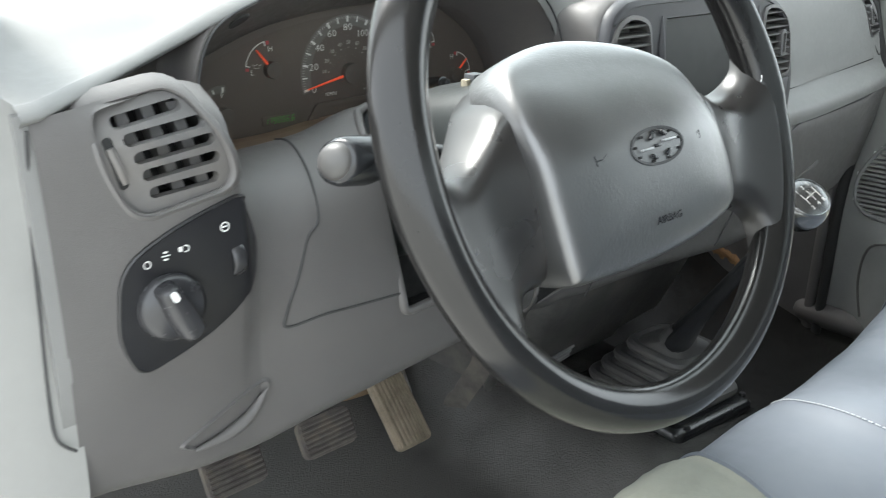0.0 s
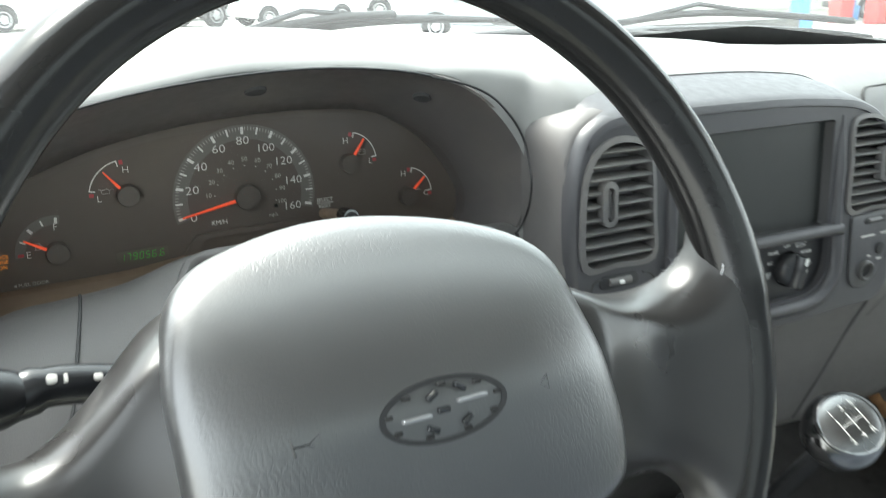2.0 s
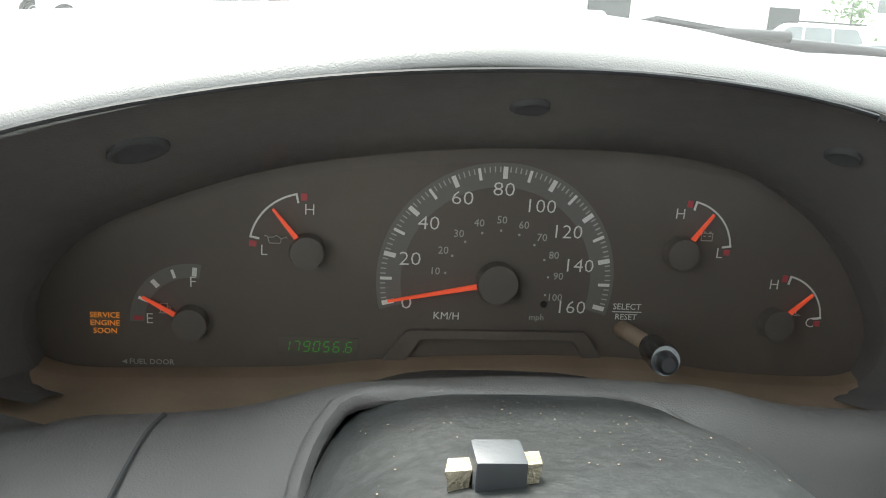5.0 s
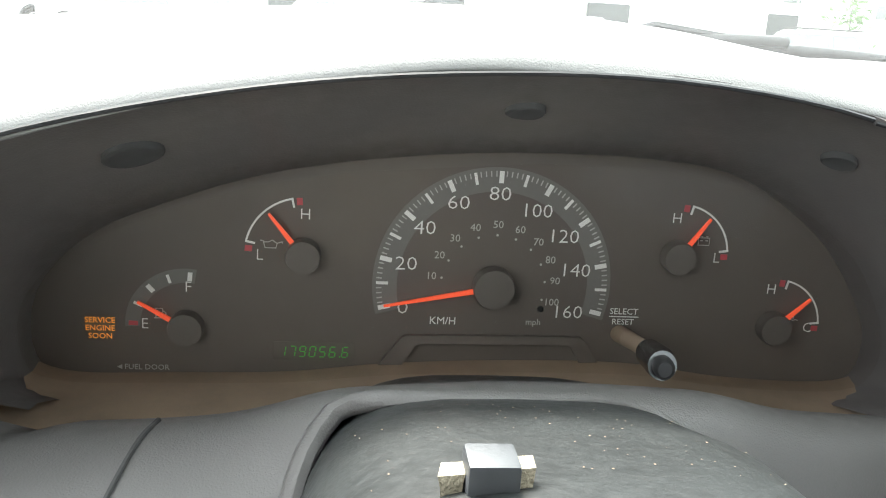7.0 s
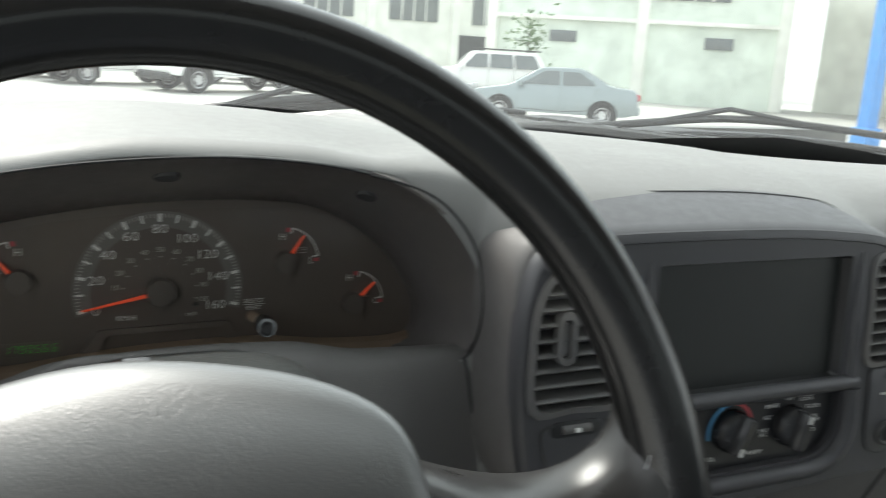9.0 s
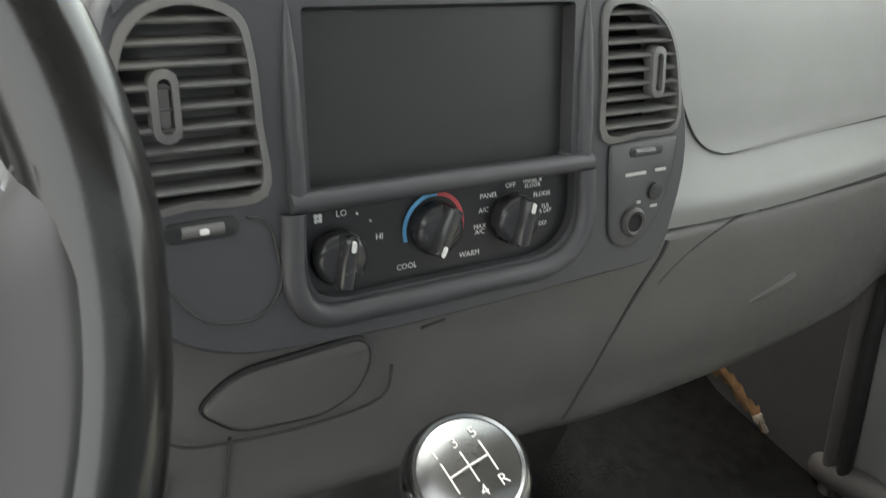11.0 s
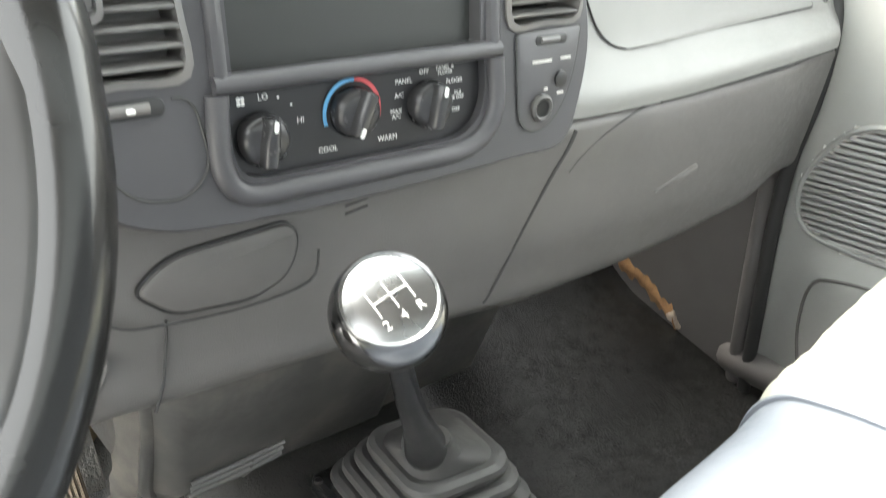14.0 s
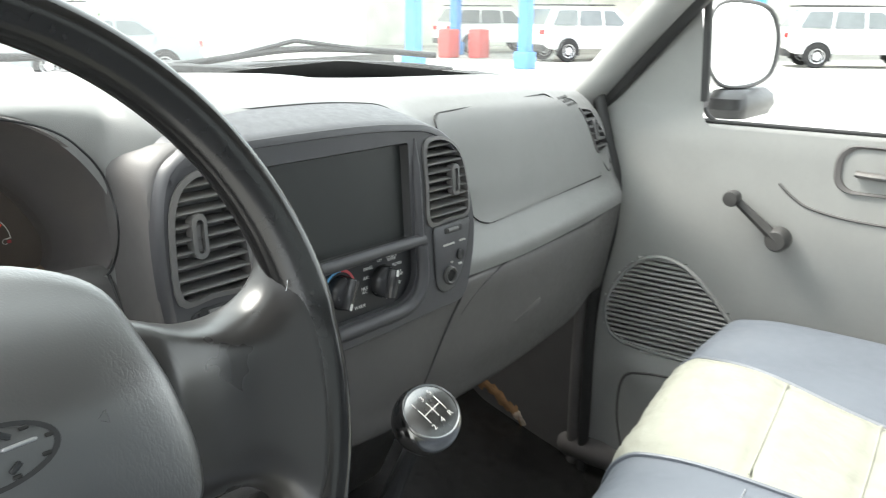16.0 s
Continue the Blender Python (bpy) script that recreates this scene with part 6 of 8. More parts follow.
bc = (0.202, 0.345)
prof = []
for i in range(4):
    k = i / 4
    a = 0.080 - 0.036 * k
    b = 0.092 - 0.046 * k
    off = (-0.022 * k + 0.003, -0.034 * k)
    z = 0.133 + 0.096 * k
    prof += [sq_ring(bc, a - 0.004, b - 0.004, 0.028, z - 0.003, off), sq_ring(bc, a + 0.002, b + 0.003, 0.030, z + 0.002, off), sq_ring(bc, a + 0.0035, b + 0.0045, 0.030, z + 0.007, off), sq_ring(bc, a + 0.002, b + 0.003, 0.030, z + 0.0125, off), sq_ring(bc, a - 0.003, b - 0.003, 0.028, z + 0.0155, off), sq_ring(bc, a - 0.0085, b - 0.0105, 0.026, z + 0.0145, off)]
prof += [sq_ring(bc, 0.036, 0.038, 0.026, 0.229, (-0.022, -0.036)), sq_ring(bc, 0.027, 0.028, 0.024, 0.238, (-0.034, -0.044)), sq_ring(bc, 0.0225, 0.0225, 0.021, 0.256, (-0.046, -0.052)), sq_ring(bc, 0.021, 0.021, 0.020, 0.272, (-0.056, -0.066))]
add("boot", loft(prof), BOOT, gl, "pleated black rubber boot", 30)
pl0 = [sq_ring(bc, 0.090, 0.112, 0.014, z) for z in (0.112, 0.122)] + [sq_ring(bc, 0.086, 0.108, 0.014, 0.127), sq_ring(bc, 0.080, 0.096, 0.03, 0.128), sq_ring(bc, 0.078, 0.092, 0.03, 0.135)]
add("boot_plate", loft(pl0), PLATE, gl, "black-painted steel boot plate, worn shiny at the corners")
for a, b in ((-0.076, -0.100), (0.076, -0.100), (-0.076, 0.100), (0.076, 0.100)):
    add("bolt", lathe([(0.0, 0.0), (0.005, 0.0), (0.0045, 0.003), (0.0, 0.0035)], 12, Matrix.Translation((bc[0] + a, bc[1] + b, 0.127))), BLACK, gl)
# ---- cab floor, tunnel and firewall ----
def ease(a, b, v):
    t = min(1, max(0, (v - a) / (b - a)))
    return t * t * (3 - 2 * t)


def floor_z(x, y):
    hump = 0.112 * (1 - ease(0.10, 0.24, abs(x - 0.19)))
    k = ease(0.36, 0.55, x)
    toe = (max(0, y - 0.60) * 0.55 + max(0, y - 0.80) * 0.8) * (1 - k) + (max(0, y - 0.38) * 0.38 + max(0, y - 0.62) * 0.4) * k
    return max(hump * (1 + 0.3 * ease(0.4, 0.8, y)), 0) * (1 - 0.5 * ease(0.75, 0.95, y)) + toe + 0.003 * math.sin(9 * x + 4 * y)


cab_floor = tagged(new("floor", mesh("floor", *grid([[Vector((x, y, floor_z(x, y))) for x in steps_between(-0.74, 0.94, 0.024)] for y in steps_between(-0.74, 1.0, 0.03)]))), "black textured vinyl cab floor over the tunnel, dusty and shiny, door sheen painted on the driver's side", "floor", "", "structure")
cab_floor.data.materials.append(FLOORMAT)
for p in cab_floor.data.polygons:
    p.use_smooth = True
fw = add("wall_front", loft([[Vector((x, y, z)) for x, z in ((-0.78, -0.05), (0.94, -0.05), (0.94, 0.745), (-0.78, 0.745))] for y in (0.93, 0.97)]), BOXBLACK, None)
tagged(fw, "black painted steel firewall behind the footwell", "firewall", "", "structure")
padt = thing("firewall_pad", (-0.13, 0.80, 0.17), "tan torn insulation pad on the firewall by the pedals", "insulation")
rows = []
for i in range(9):
    z = 0.075 + 0.03 * i
    rows.append([Vector((x, 0.722 - 0.03 * (i / 8) + 0.006 * math.sin(31 * x + 17 * z), z + 0.006 * math.sin(23 * x))) for x in steps_between(-0.175, 0.0, 0.0175)])
add("pad", grid(rows), OLDPAD, padt)
foil = [[Vector((x, 0.700 - 0.55 * (0.11 - z) + 0.004 * noise.noise(Vector((x * 50, z * 50, 0))), z)) for x in steps_between(-0.085, -0.035, 0.01)] for z in steps_between(0.055, 0.135, 0.01)]
add("foil_patch", grid(foil), FOIL, padt, "crumpled shiny foil patch")
add("tear", tube(smooth_path([(-0.165, 0.712, 0.138), (-0.14, 0.710, 0.142), (-0.09, 0.708, 0.140), (-0.04, 0.706, 0.152)], 5), 0.004, 6), VOID, padt, "dark tear in the pad")
for k in range(5):
    add("stamp_mark", loft([[Vector((x, 0.699 + dy, z)) for x, z in ((-0.115 + 0.009 * k, 0.172), (-0.109 + 0.009 * k, 0.173), (-0.109 + 0.009 * k, 0.180), (-0.115 + 0.009 * k, 0.179))] for dy in (0, -0.0015)]), VOID, padt, "", 0)

heater = thing("heater_box", (0.16, 0.5, 0.15), "black plastic heater duct box with slatted outlet under the dash", "heater")
hb = [(0.36, 0.385), (0.385, 0.30), (0.44, 0.185), (0.47, 0.160), (0.62, 0.155), (0.70, 0.30), (0.70, 0.385)]
add("body", loft([[Vector((x, y + dy, z)) for y, z in hb] for x, dy in ((-0.045, 0.03), (-0.03, 0.008), (-0.02, 0.0), (0.20, 0.0), (0.215, 0.012), (0.35, 0.02), (0.37, 0.05))]), BOXBLACK, heater)
for i in range(5):
    z = 0.166 + 0.0095 * i
    y0 = 0.44 - 0.478 * max(0, z - 0.185) + 1.2 * max(0, 0.185 - z) - 0.004
    add("outlet_slat", tube([(-0.018, y0, z), (0.03, y0 - 0.002, z + 0.003), (0.080, y0, z + 0.006)], 0.003, 6), VENT, heater)
for x in (0.012, 0.046):
    add("outlet_bar", tube([(x, 0.456, 0.166), (x, 0.436, 0.186), (x, 0.427, 0.207)], 0.002, 6), KICK, heater)
add("flange", tube(smooth_path([(-0.045, 0.40, 0.375), (-0.046, 0.43, 0.28), (-0.046, 0.47, 0.19), (-0.03, 0.50, 0.15)], 5), 0.008, 8), BOXBLACK, heater)
skirt = smooth_path([(-0.048, 0.43, 0.33), (-0.05, 0.445, 0.26), (-0.052, 0.475, 0.19), (-0.048, 0.515, 0.13), (-0.04, 0.54, 0.095)], 5)
add("felt_skirt", grid([[p + Vector((-0.012 * k - 0.006 * k * noise.noise(p * 40 + Vector((k, 0, 0))), 0.03 * k, 0.004 * noise.noise(p * 55 + Vector((0, k, 0))))) for p in skirt] for k in (0, 0.4, 0.8, 1.2)]), FELT, heater, "ragged dusty felt hanging at the box's edge")
add("lower_box", loft([[Vector((x, y, z)) for y, z in ((0.42, 0.36), (0.44, 0.27), (0.47, 0.225), (0.60, 0.225), (0.60, 0.36))] for x in (0.235, 0.38)]), KICK, heater, "grey lower heater cover")
for i in range(3):
    add("outlet_slat", tube([(0.262 , 0.470, 0.232 + 0.011 * i), (0.30, 0.468, 0.233 + 0.011 * i)], 0.0022, 6), STEEL, heater)


def pedal(name, c, w, h, lean, label, ribs_along, arm_top, rubber=PEDAL):
    p = thing(name, c, label, "pedal", "foot pedals")
    m = Matrix.Translation(c) @ Matrix.Rotation(radians(lean), 4, "X")
    add("pad", loft([[m @ Vector((u, wv, v)) for u, v in rrect(w - e, h - e, 0.010, 4)] for wv, e in ((0.012, 0), (0.002, 0), (0.0, 0.006))]), rubber, p, "worn dusty rubber pad")
    n = 9 if ribs_along else 7
    for k in range(n):
        s = -0.5 + (k + 0.5) / n
        a, b = ((s * w * 0.92, -h * 0.46), (s * w * 0.92, h * 0.46)) if ribs_along else ((-w * 0.46, s * h * 0.9), (w * 0.46, s * h * 0.9))
        add("rib", tube([m @ Vector((a[0], -0.001, a[1])), m @ Vector((b[0], -0.001, b[1]))], 0.0022, 5), rubber, p)
    add("arm", tube(smooth_path([m @ Vector((0, 0.012, h * 0.3)), m @ Vector((0, 0.05, h * 0.7)), arm_top], 5), 0.009, 8), STEEL, p, "black steel arm")
    return p


pedal("gas_pedal", Vector((-0.0930, 0.630, 0.080)), 0.058, 0.125, -42, "tall dusty tan accelerator pedal with worn ribs", True, Vector((-0.10, 0.84, 0.26)), TANPEDAL)
pedal("brake_pedal", Vector((-0.312, 0.50, 0.195)), 0.080, 0.050, -30, "dusty rubber brake pedal", False, Vector((-0.32, 0.58, 0.42)))
pedal("clutch_pedal", Vector((-0.448, 0.50, 0.200)), 0.078, 0.052, -30, "dusty rubber clutch pedal", False, Vector((-0.45, 0.58, 0.42)))

# passenger kick panel with a torn tan patch at its foot
kick = thing("kick_panel", (0.86, 0.55, 0.0), "grey-brown plastic kick panel beside the passenger footwell", "trim panel")
rows = [[Vector((0.865 - 0.02 * math.sin(math.pi * j / 8) , y, z)) for j, y in enumerate(steps_between(0.405, 0.90, 0.062))] for z in steps_between(-0.04, 0.50, 0.045)]
add("panel", grid(rows), KICK, kick)
add("panel_edge", tube(smooth_path([(0.860, 0.41, -0.04), (0.852, 0.405, 0.15), (0.852, 0.402, 0.30), (0.850, 0.395, 0.47)], 5), 0.012, 10), KICK, kick)
roll = smooth_path([(0.90, 0.47, 0.012), (0.88, 0.43, 0.016), (0.866, 0.38, 0.02), (0.865, 0.1, 0.02), (0.865, -0.3, 0.02)], 5)
add("sill_roll", tube(roll, [0.028 * min(1, 0.3 + k / 8) for k in range(len(roll))], 12), KICK, kick, "rounded door sill trim")
torn = thing("torn_patch", (0.83, 0.60, 0.02), "bare tan foam showing where floor vinyl is torn", "torn foam")
run = smooth_path([(0.846, 0.648, 0.108), (0.846, 0.615, 0.101), (0.847, 0.580, 0.084), (0.848, 0.550, 0.064), (0.850, 0.525, 0.048)], 6)
rows = []
for i, p in enumerate(run):
    w = 0.016 + 0.004 * math.sin(i * 1.7) + 0.003 * math.sin(i * 0.6)
    rows.append([p + Vector((-0.004 + 0.004 * abs(k) - 0.001 * noise.noise(p * 70), 0.3 * w * k, w * k + 0.003 * noise.noise(p * 60 + Vector((k, 0, 0))))) for k in (-1, -0.6, 0, 0.6, 1)])
add("strip", grid(rows), RUST, torn)
for c, r in (((0.850, 0.531, 0.050), 0.011), ((0.852, 0.520, 0.038), 0.008)):
    bm = bmesh.new()
    bmesh.ops.create_icosphere(bm, subdivisions=2, radius=r)
    for v in bm.verts:
        v.co *= 1 + 0.5 * noise.noise(v.co * 120)
        v.co.x *= 0.45
        v.co += Vector(c)
    addbm("pale_lump", bm, PALE, torn)

# ---- bench seat ----
seat = thing("bench_seat", (0.08, -0.25, 0.0), "grey-blue vinyl bench seat with cream patterned cloth inserts", "bench seat")
SEATP = [(0.040, 0.10), (0.042, 0.24), (0.034, 0.33), (0.014, 0.366), (-0.02, 0.380), (-0.08, 0.386), (-0.20, 0.381), (-0.34, 0.370), (-0.46, 0.356), (-0.54, 0.345)]
INS = [(-0.55, -0.20), (0.305, 0.645)]


def seat_point(x, prof):
    y, z = prof
    sag = 0.010 * math.exp(-((x + 0.35) / 0.2) ** 2) + 0.006 * math.exp(-((x - 0.45) / 0.2) ** 2)
    edge = ease(0.0, 0.05, x + 0.66) * ease(0.0, 0.05, 0.84 - x)
    fore = 0.004 + 0.088 * ease(-0.05, 0.75, x)
    return Vector((x, y + fore * ease(-0.45, 0.0, y) - (1 - edge) * 0.05 * (1 if y > -0.1 else 0), z - (1 - edge) * 0.06 - sag * ease(-0.05, -0.25, y) + 0.0015 * math.sin(40 * x + 25 * y)))


prof = [(p.x, p.y) for p in smooth_path([(y, z, 0) for y, z in SEATP], 5)]
xs = steps_between(-0.66, 0.84, 0.02)
add("cushion", grid([[seat_point(x, p) for p in prof] for x in xs]), VINYL, seat, "grey-blue vinyl cushion")
back = [(p.x, p.y) for p in smooth_path([(-0.52, 0.34, 0), (-0.50, 0.40, 0), (-0.52, 0.55, 0), (-0.57, 0.75, 0), (-0.60, 0.84, 0), (-0.64, 0.86, 0), (-0.68, 0.82, 0), (-0.66, 0.4, 0)], 5)]
add("backrest", grid([[Vector((x, y, z)) for y, z in back] for x in xs]), VINYL, seat, "grey-blue vinyl backrest")
fine = [(p.x, p.y) for p in smooth_path([(y, z, 0) for y, z in SEATP], 14)]
CROSS = (-0.108, -0.20, -0.29, -0.38)


def insert_right(b, y):
    """The insert narrows towards the back."""
    return b - 0.02 + 0.34 * (max(-0.25, min(0.07, y)) - 0.07)


for a, b in INS:
    rows = []
    for j in range(61):
        row = []
        for y, z in fine[20:]:
            x = a + (insert_right(b, y) - a) * j / 60
            p = seat_point(x, (y, z))
            e = min(j, 60 - j) / 60 * 0.34
            gap = min(abs(y - c) for c in CROSS)
            puff = 0.006 * ease(0, 0.04, e) + 0.0015 - 0.0032 * (1 - ease(0.0, 0.014, gap)) * ease(0, 0.02, e)
            front = ease(-0.10, 0.0, y)
            rumple = 0.0022 * front * noise.noise(Vector((x * 26 + y * 30, y * 75 - x * 40, 3.0))) + 0.0006 * noise.noise(Vector((x * 55, y * 90, 0.0)))
            row.append(p + Vector((0, (puff + rumple) * 0.6 if y > 0 else 0, puff + rumple * ease(0, 0.02, e))))
        rows.append(row)
    add("cloth_insert", grid(rows), CREAM, seat, "cream patterned cloth insert")
    for c in CROSS:
        y, z = min(fine, key=lambda p: abs(p[0] - c))
        add("seam", tube([seat_point(a + (insert_right(b, y) - a) * k / 30, (y, z)) + Vector((0, 0, 0.0046)) for k in range(1, 30)], 0.0011, 6), CREAM, seat, "stitched seam across the cloth insert")
    for side in (0, 1):
        add("piping", tube([seat_point(insert_right(b, p[0]) if side else a, p) + Vector((0, 0.001, 0.0015)) for p in prof[6:]], 0.003, 6), VINYL, seat)
# fine white stitching on the middle place: one run back from the front edge, one across it
run_back = [seat_point(-0.108, p) + Vector((0, 0.0005, 0.0009)) for p in fine if 0.018 > p[0] > -0.125]
run_across = [seat_point(-0.108 + 0.006 * k, (-0.112, fine[min(range(len(fine)), key=lambda i: abs(fine[i][0] + 0.112))][1])) + Vector((0, 0, 0.0009)) for k in range(67)]
for run in (run_back, run_across):
    for p, q in zip(run, run[1:]):
        n = max(1, round((q - p).length / 0.006))
        for j in range(n):
            add("stitch", tube([p.lerp(q, j / n), p.lerp(q, (j + 0.68) / n)], 0.0006, 4), STITCH, seat, "", 0)

# ---- passenger door ----
door = thing("passenger_door", (0.87, -0.1, 0.0), "closed pale grey plastic passenger door panel with window crank", "door")


def door_x(y, z):
    """Inner face of the door: leans out upward, hollow below the sill, swelling at the pocket."""
    return 0.862 - 0.018 * math.exp(-((z - 0.50) / 0.12) ** 2) - 0.03 * ease(0.26, 0.20, z) * ease(0.36, 0.25, y) + 0.012 * ease(0.62, 0.70, z)


SPK = smooth_path([(0, 0.262, 0.430), (0, 0.312, 0.405), (0, 0.352, 0.345), (0, 0.357, 0.295), (0, 0.335, 0.262), (0, 0.28, 0.252), (0, 0.18, 0.252), (0, 0.125, 0.275), (0, 0.118, 0.315), (0, 0.160, 0.372), (0, 0.21, 0.418)], 4, True)
SPK = [(p.y, p.z) for p in SPK]
def between(keys, z):
    for (z0, a), (z1, b) in zip(keys, keys[1:]):
        if z <= z1:
            return a + (b - a) * max(0, z - z0) / (z1 - z0)
    return keys[-1][1]


rows = []
for z in steps_between(0.03, 0.654, 0.012):
    rows.append([Vector((door_x(y, z), y, z)) for y in steps_between(-0.72, 0.385, 0.0125)])
v, f = grid(rows)
f = [q for q in f if not inside((sum(v[i].y for i in q) / 4, sum(v[i].z for i in q) / 4), SPK)]
add("panel", (v, f), DOORGREY, door, "grained pale grey door panel")
# corner ahead of the window, in one sweep with the panel, and the rolled sill
FORE = [(0.654, 0.385), (0.698, 0.385), (0.738, 0.343), (0.785, 0.298), (0.842, 0.243), (0.852, 0.236)]
AFT = [(0.654, 0.184), (0.6565, 0.196), (0.661, 0.204), (0.670, 0.2105), (0.69, 0.2145), (0.78, 0.222), (0.852, 0.231)]
add("corner_panel", grid([[Vector((door_x(0, z), between(AFT, z) + (between(FORE, z) - between(AFT, z)) * j / 14, z)) for j in range(15)] for z in (0.654, 0.6565, 0.661, 0.665, 0.67, 0.68, 0.69, 0.70, 0.715, 0.73, 0.75, 0.77, 0.79, 0.81, 0.83, 0.842, 0.852)]), DOORGREY, door, "grey corner of the door ahead of the window", 60)
add("sill", grid([[Vector((door_x(0, 0.654) + dx, y, 0.654 + dz)) for y in steps_between(-0.72, 0.2, 0.04)] for dx, dz in ((0, 0), (0.0012, 0.0028), (0.004, 0.0046), (0.008, 0.0055), (0.024, 0.0057))]), DOORGREY, door, "rolled sill edge", 70)
add("glass_seal", tube(smooth_path([(0.877, 0.2125, 0.684), (0.877, 0.206, 0.672), (0.877, 0.19, 0.6645), (0.877, 0.15, 0.663), (0.877, -0.7, 0.660)], 5), 0.0035, 8), SEAL, door, "black rubber window seal")
add("channel", tube([(0.876, 0.2135, 0.694), (0.876, 0.217, 0.78), (0.876, 0.222, 0.87), (0.872, 0.20, 0.92)], 0.0075, 8), SEAL, door, "black upright window channel")
frame_p = smooth_path([(0.872, 0.262, 0.848), (0.862, 0.17, 0.94), (0.845, 0.06, 1.06), (0.83, -0.05, 1.15), (0.82, -0.3, 1.18), (0.82, -0.72, 1.17)], 6)
add("window_frame", tube(frame_p, 0.022, 10), DOORGREY, door, "grey window frame")
add("pane", grid([[Vector((0.888 - 0.10 * max(0, z - 0.7) / 0.45, y, z)) for y in (-0.72, -0.3, 0.0, 0.21)] for z in (0.655, 0.85, 1.02, 1.15)]), GLASS, door, "clear side glass").visible_shadow = False
# speaker grille
spk = add("speaker_grille", loft([[Vector((door_x(y, z) + dx, y, z)) for y, z in SPK] for dx in (0.022, 0.024)]), VOID, door, "slatted speaker grille in the door")
n = 19
for k in range(n):
    z = 0.252 + 0.178 * (k + 0.5) / n
    s = span(SPK, z)
    if s:
        ys = steps_between(s[0], s[1], 0.05)
        under(link("grille_slat", mesh("grille_slat", *loft([[Vector((door_x(y, z) + dx, y, z + dz)) for dx, dz in ((-0.0012, -0.0027), (-0.0028, 0.0), (-0.0012, 0.0027), (0.018, 0.0036), (0.018, -0.0014))] for y in ys])), DOORGREY), spk)
add("grille_rim", tube([Vector((door_x(y, z) - 0.001, y, z)) for y, z in SPK], 0.004, 8, True), DOORGREY, door)
add("pocket_seam", tube(smooth_path([Vector((door_x(y, z) - 0.001, y, z)) for y, z in ((0.30, 0.05), (0.318, 0.12), (0.31, 0.19), (0.27, 0.215), (0.18, 0.222), (0.05, 0.222), (-0.2, 0.222))], 4), 0.0025, 6), KICK, door)
add("swage", tube(smooth_path([Vector((door_x(y, z) - 0.0005, y, z)) for y, z in ((0.075, 0.580), (0.05, 0.560), (0.02, 0.547), (-0.05, 0.538), (-0.2, 0.535))], 5), 0.0022, 6), KICK, door)
# latch bowl
lb = rrect(0.15, 0.062, 0.024, 6, -0.085, 0.612)
bowl = add("latch_bowl", loft([[Vector((door_x(y, z) + dx, -0.085 + (y + 0.085) * k, 0.612 + (z - 0.612) * k)) for y, z in lb] for k, dx in ((1.14, -0.001), (1.1, -0.005), (1.0, -0.003), (0.92, 0.014), (0.6, 0.02))], (False, True)), KICK, door, "recessed dark grey latch bowl")
under(link("latch_lever", mesh("latch_lever", *tube(smooth_path([(0.85, -0.032, 0.607), (0.846, -0.06, 0.606), (0.846, -0.11, 0.606), (0.85, -0.14, 0.608)], 5), 0.0085, 10, False, 0.6)), VENT, None, "grey pull lever"), bowl)
# window crank
a, b = Vector((door_x(0.1, 0.55) - 0.03, 0.132, 0.556)), Vector((door_x(0.06, 0.5) - 0.02, 0.062, 0.498))
crank = add("window_crank", tube([a.lerp(b, k / 8) for k in range(9)], [0.0085, 0.009, 0.0095, 0.010, 0.0105, 0.011, 0.0115, 0.0125, 0.0135], 10, False, 0.7), STEEL, door, "dark grey window crank")
under(link("crank_knob", mesh("crank_knob", *lathe([(0.0, 0.0), (0.010, 0.0), (0.0125, 0.008), (0.013, 0.02), (0.011, 0.026), (0.0, 0.027)], 22, Matrix.Translation(a + Vector((0.008, 0, 0))) @ Matrix.Rotation(radians(-90), 4, "Y"))), STEEL), crank)
under(link("crank_hub", mesh("crank_hub", *lathe([(0.0, -0.012), (0.019, -0.012), (0.0185, 0.004), (0.014, 0.012), (0.0, 0.013)], 24, Matrix.Translation(b) @ Matrix.Rotation(radians(-90), 4, "Y"))), STEEL), crank)
add("door_gap_seal", tube(smooth_path([(0.880, 0.384, 0.704), (0.864, 0.390, 0.703), (0.848, 0.388, 0.692), (0.842, 0.365, 0.62), (0.842, 0.345, 0.55), (0.842, 0.350, 0.46), (0.846, 0.372, 0.36), (0.848, 0.380, 0.25), (0.85, 0.382, 0.11), (0.852, 0.384, 0.04), (0.854, 0.386, -0.02)], 6), 0.0105, 10), SEAL, door, "black rubber door seal")
# mirror
mir = thing("side_mirror", (0.98, 0.17, 0.70), "large white-backed side mirror seen through the window", "mirror")
MO = smooth_path([(0, 0.215, 0.73), (0, 0.225, 0.80), (0, 0.205, 0.855), (0, 0.14, 0.862), (0, 0.085, 0.845), (0, 0.060, 0.79), (0, 0.068, 0.72), (0, 0.11, 0.692), (0, 0.18, 0.692)], 5, True)
mc = Vector((1.05, 0.222, 0.781))


def mirror_pt(y, z, k, w):
    u, v = (y - 0.145) * k * 0.95, (z - 0.778) * k * 0.84
    w += 0.12 * (y - 0.145) * k
    return mc + Vector((0.80, -0.60, 0)) * -u + Vector((0, 0, 1)) * v + Vector((-0.60, -0.80, 0)) * w


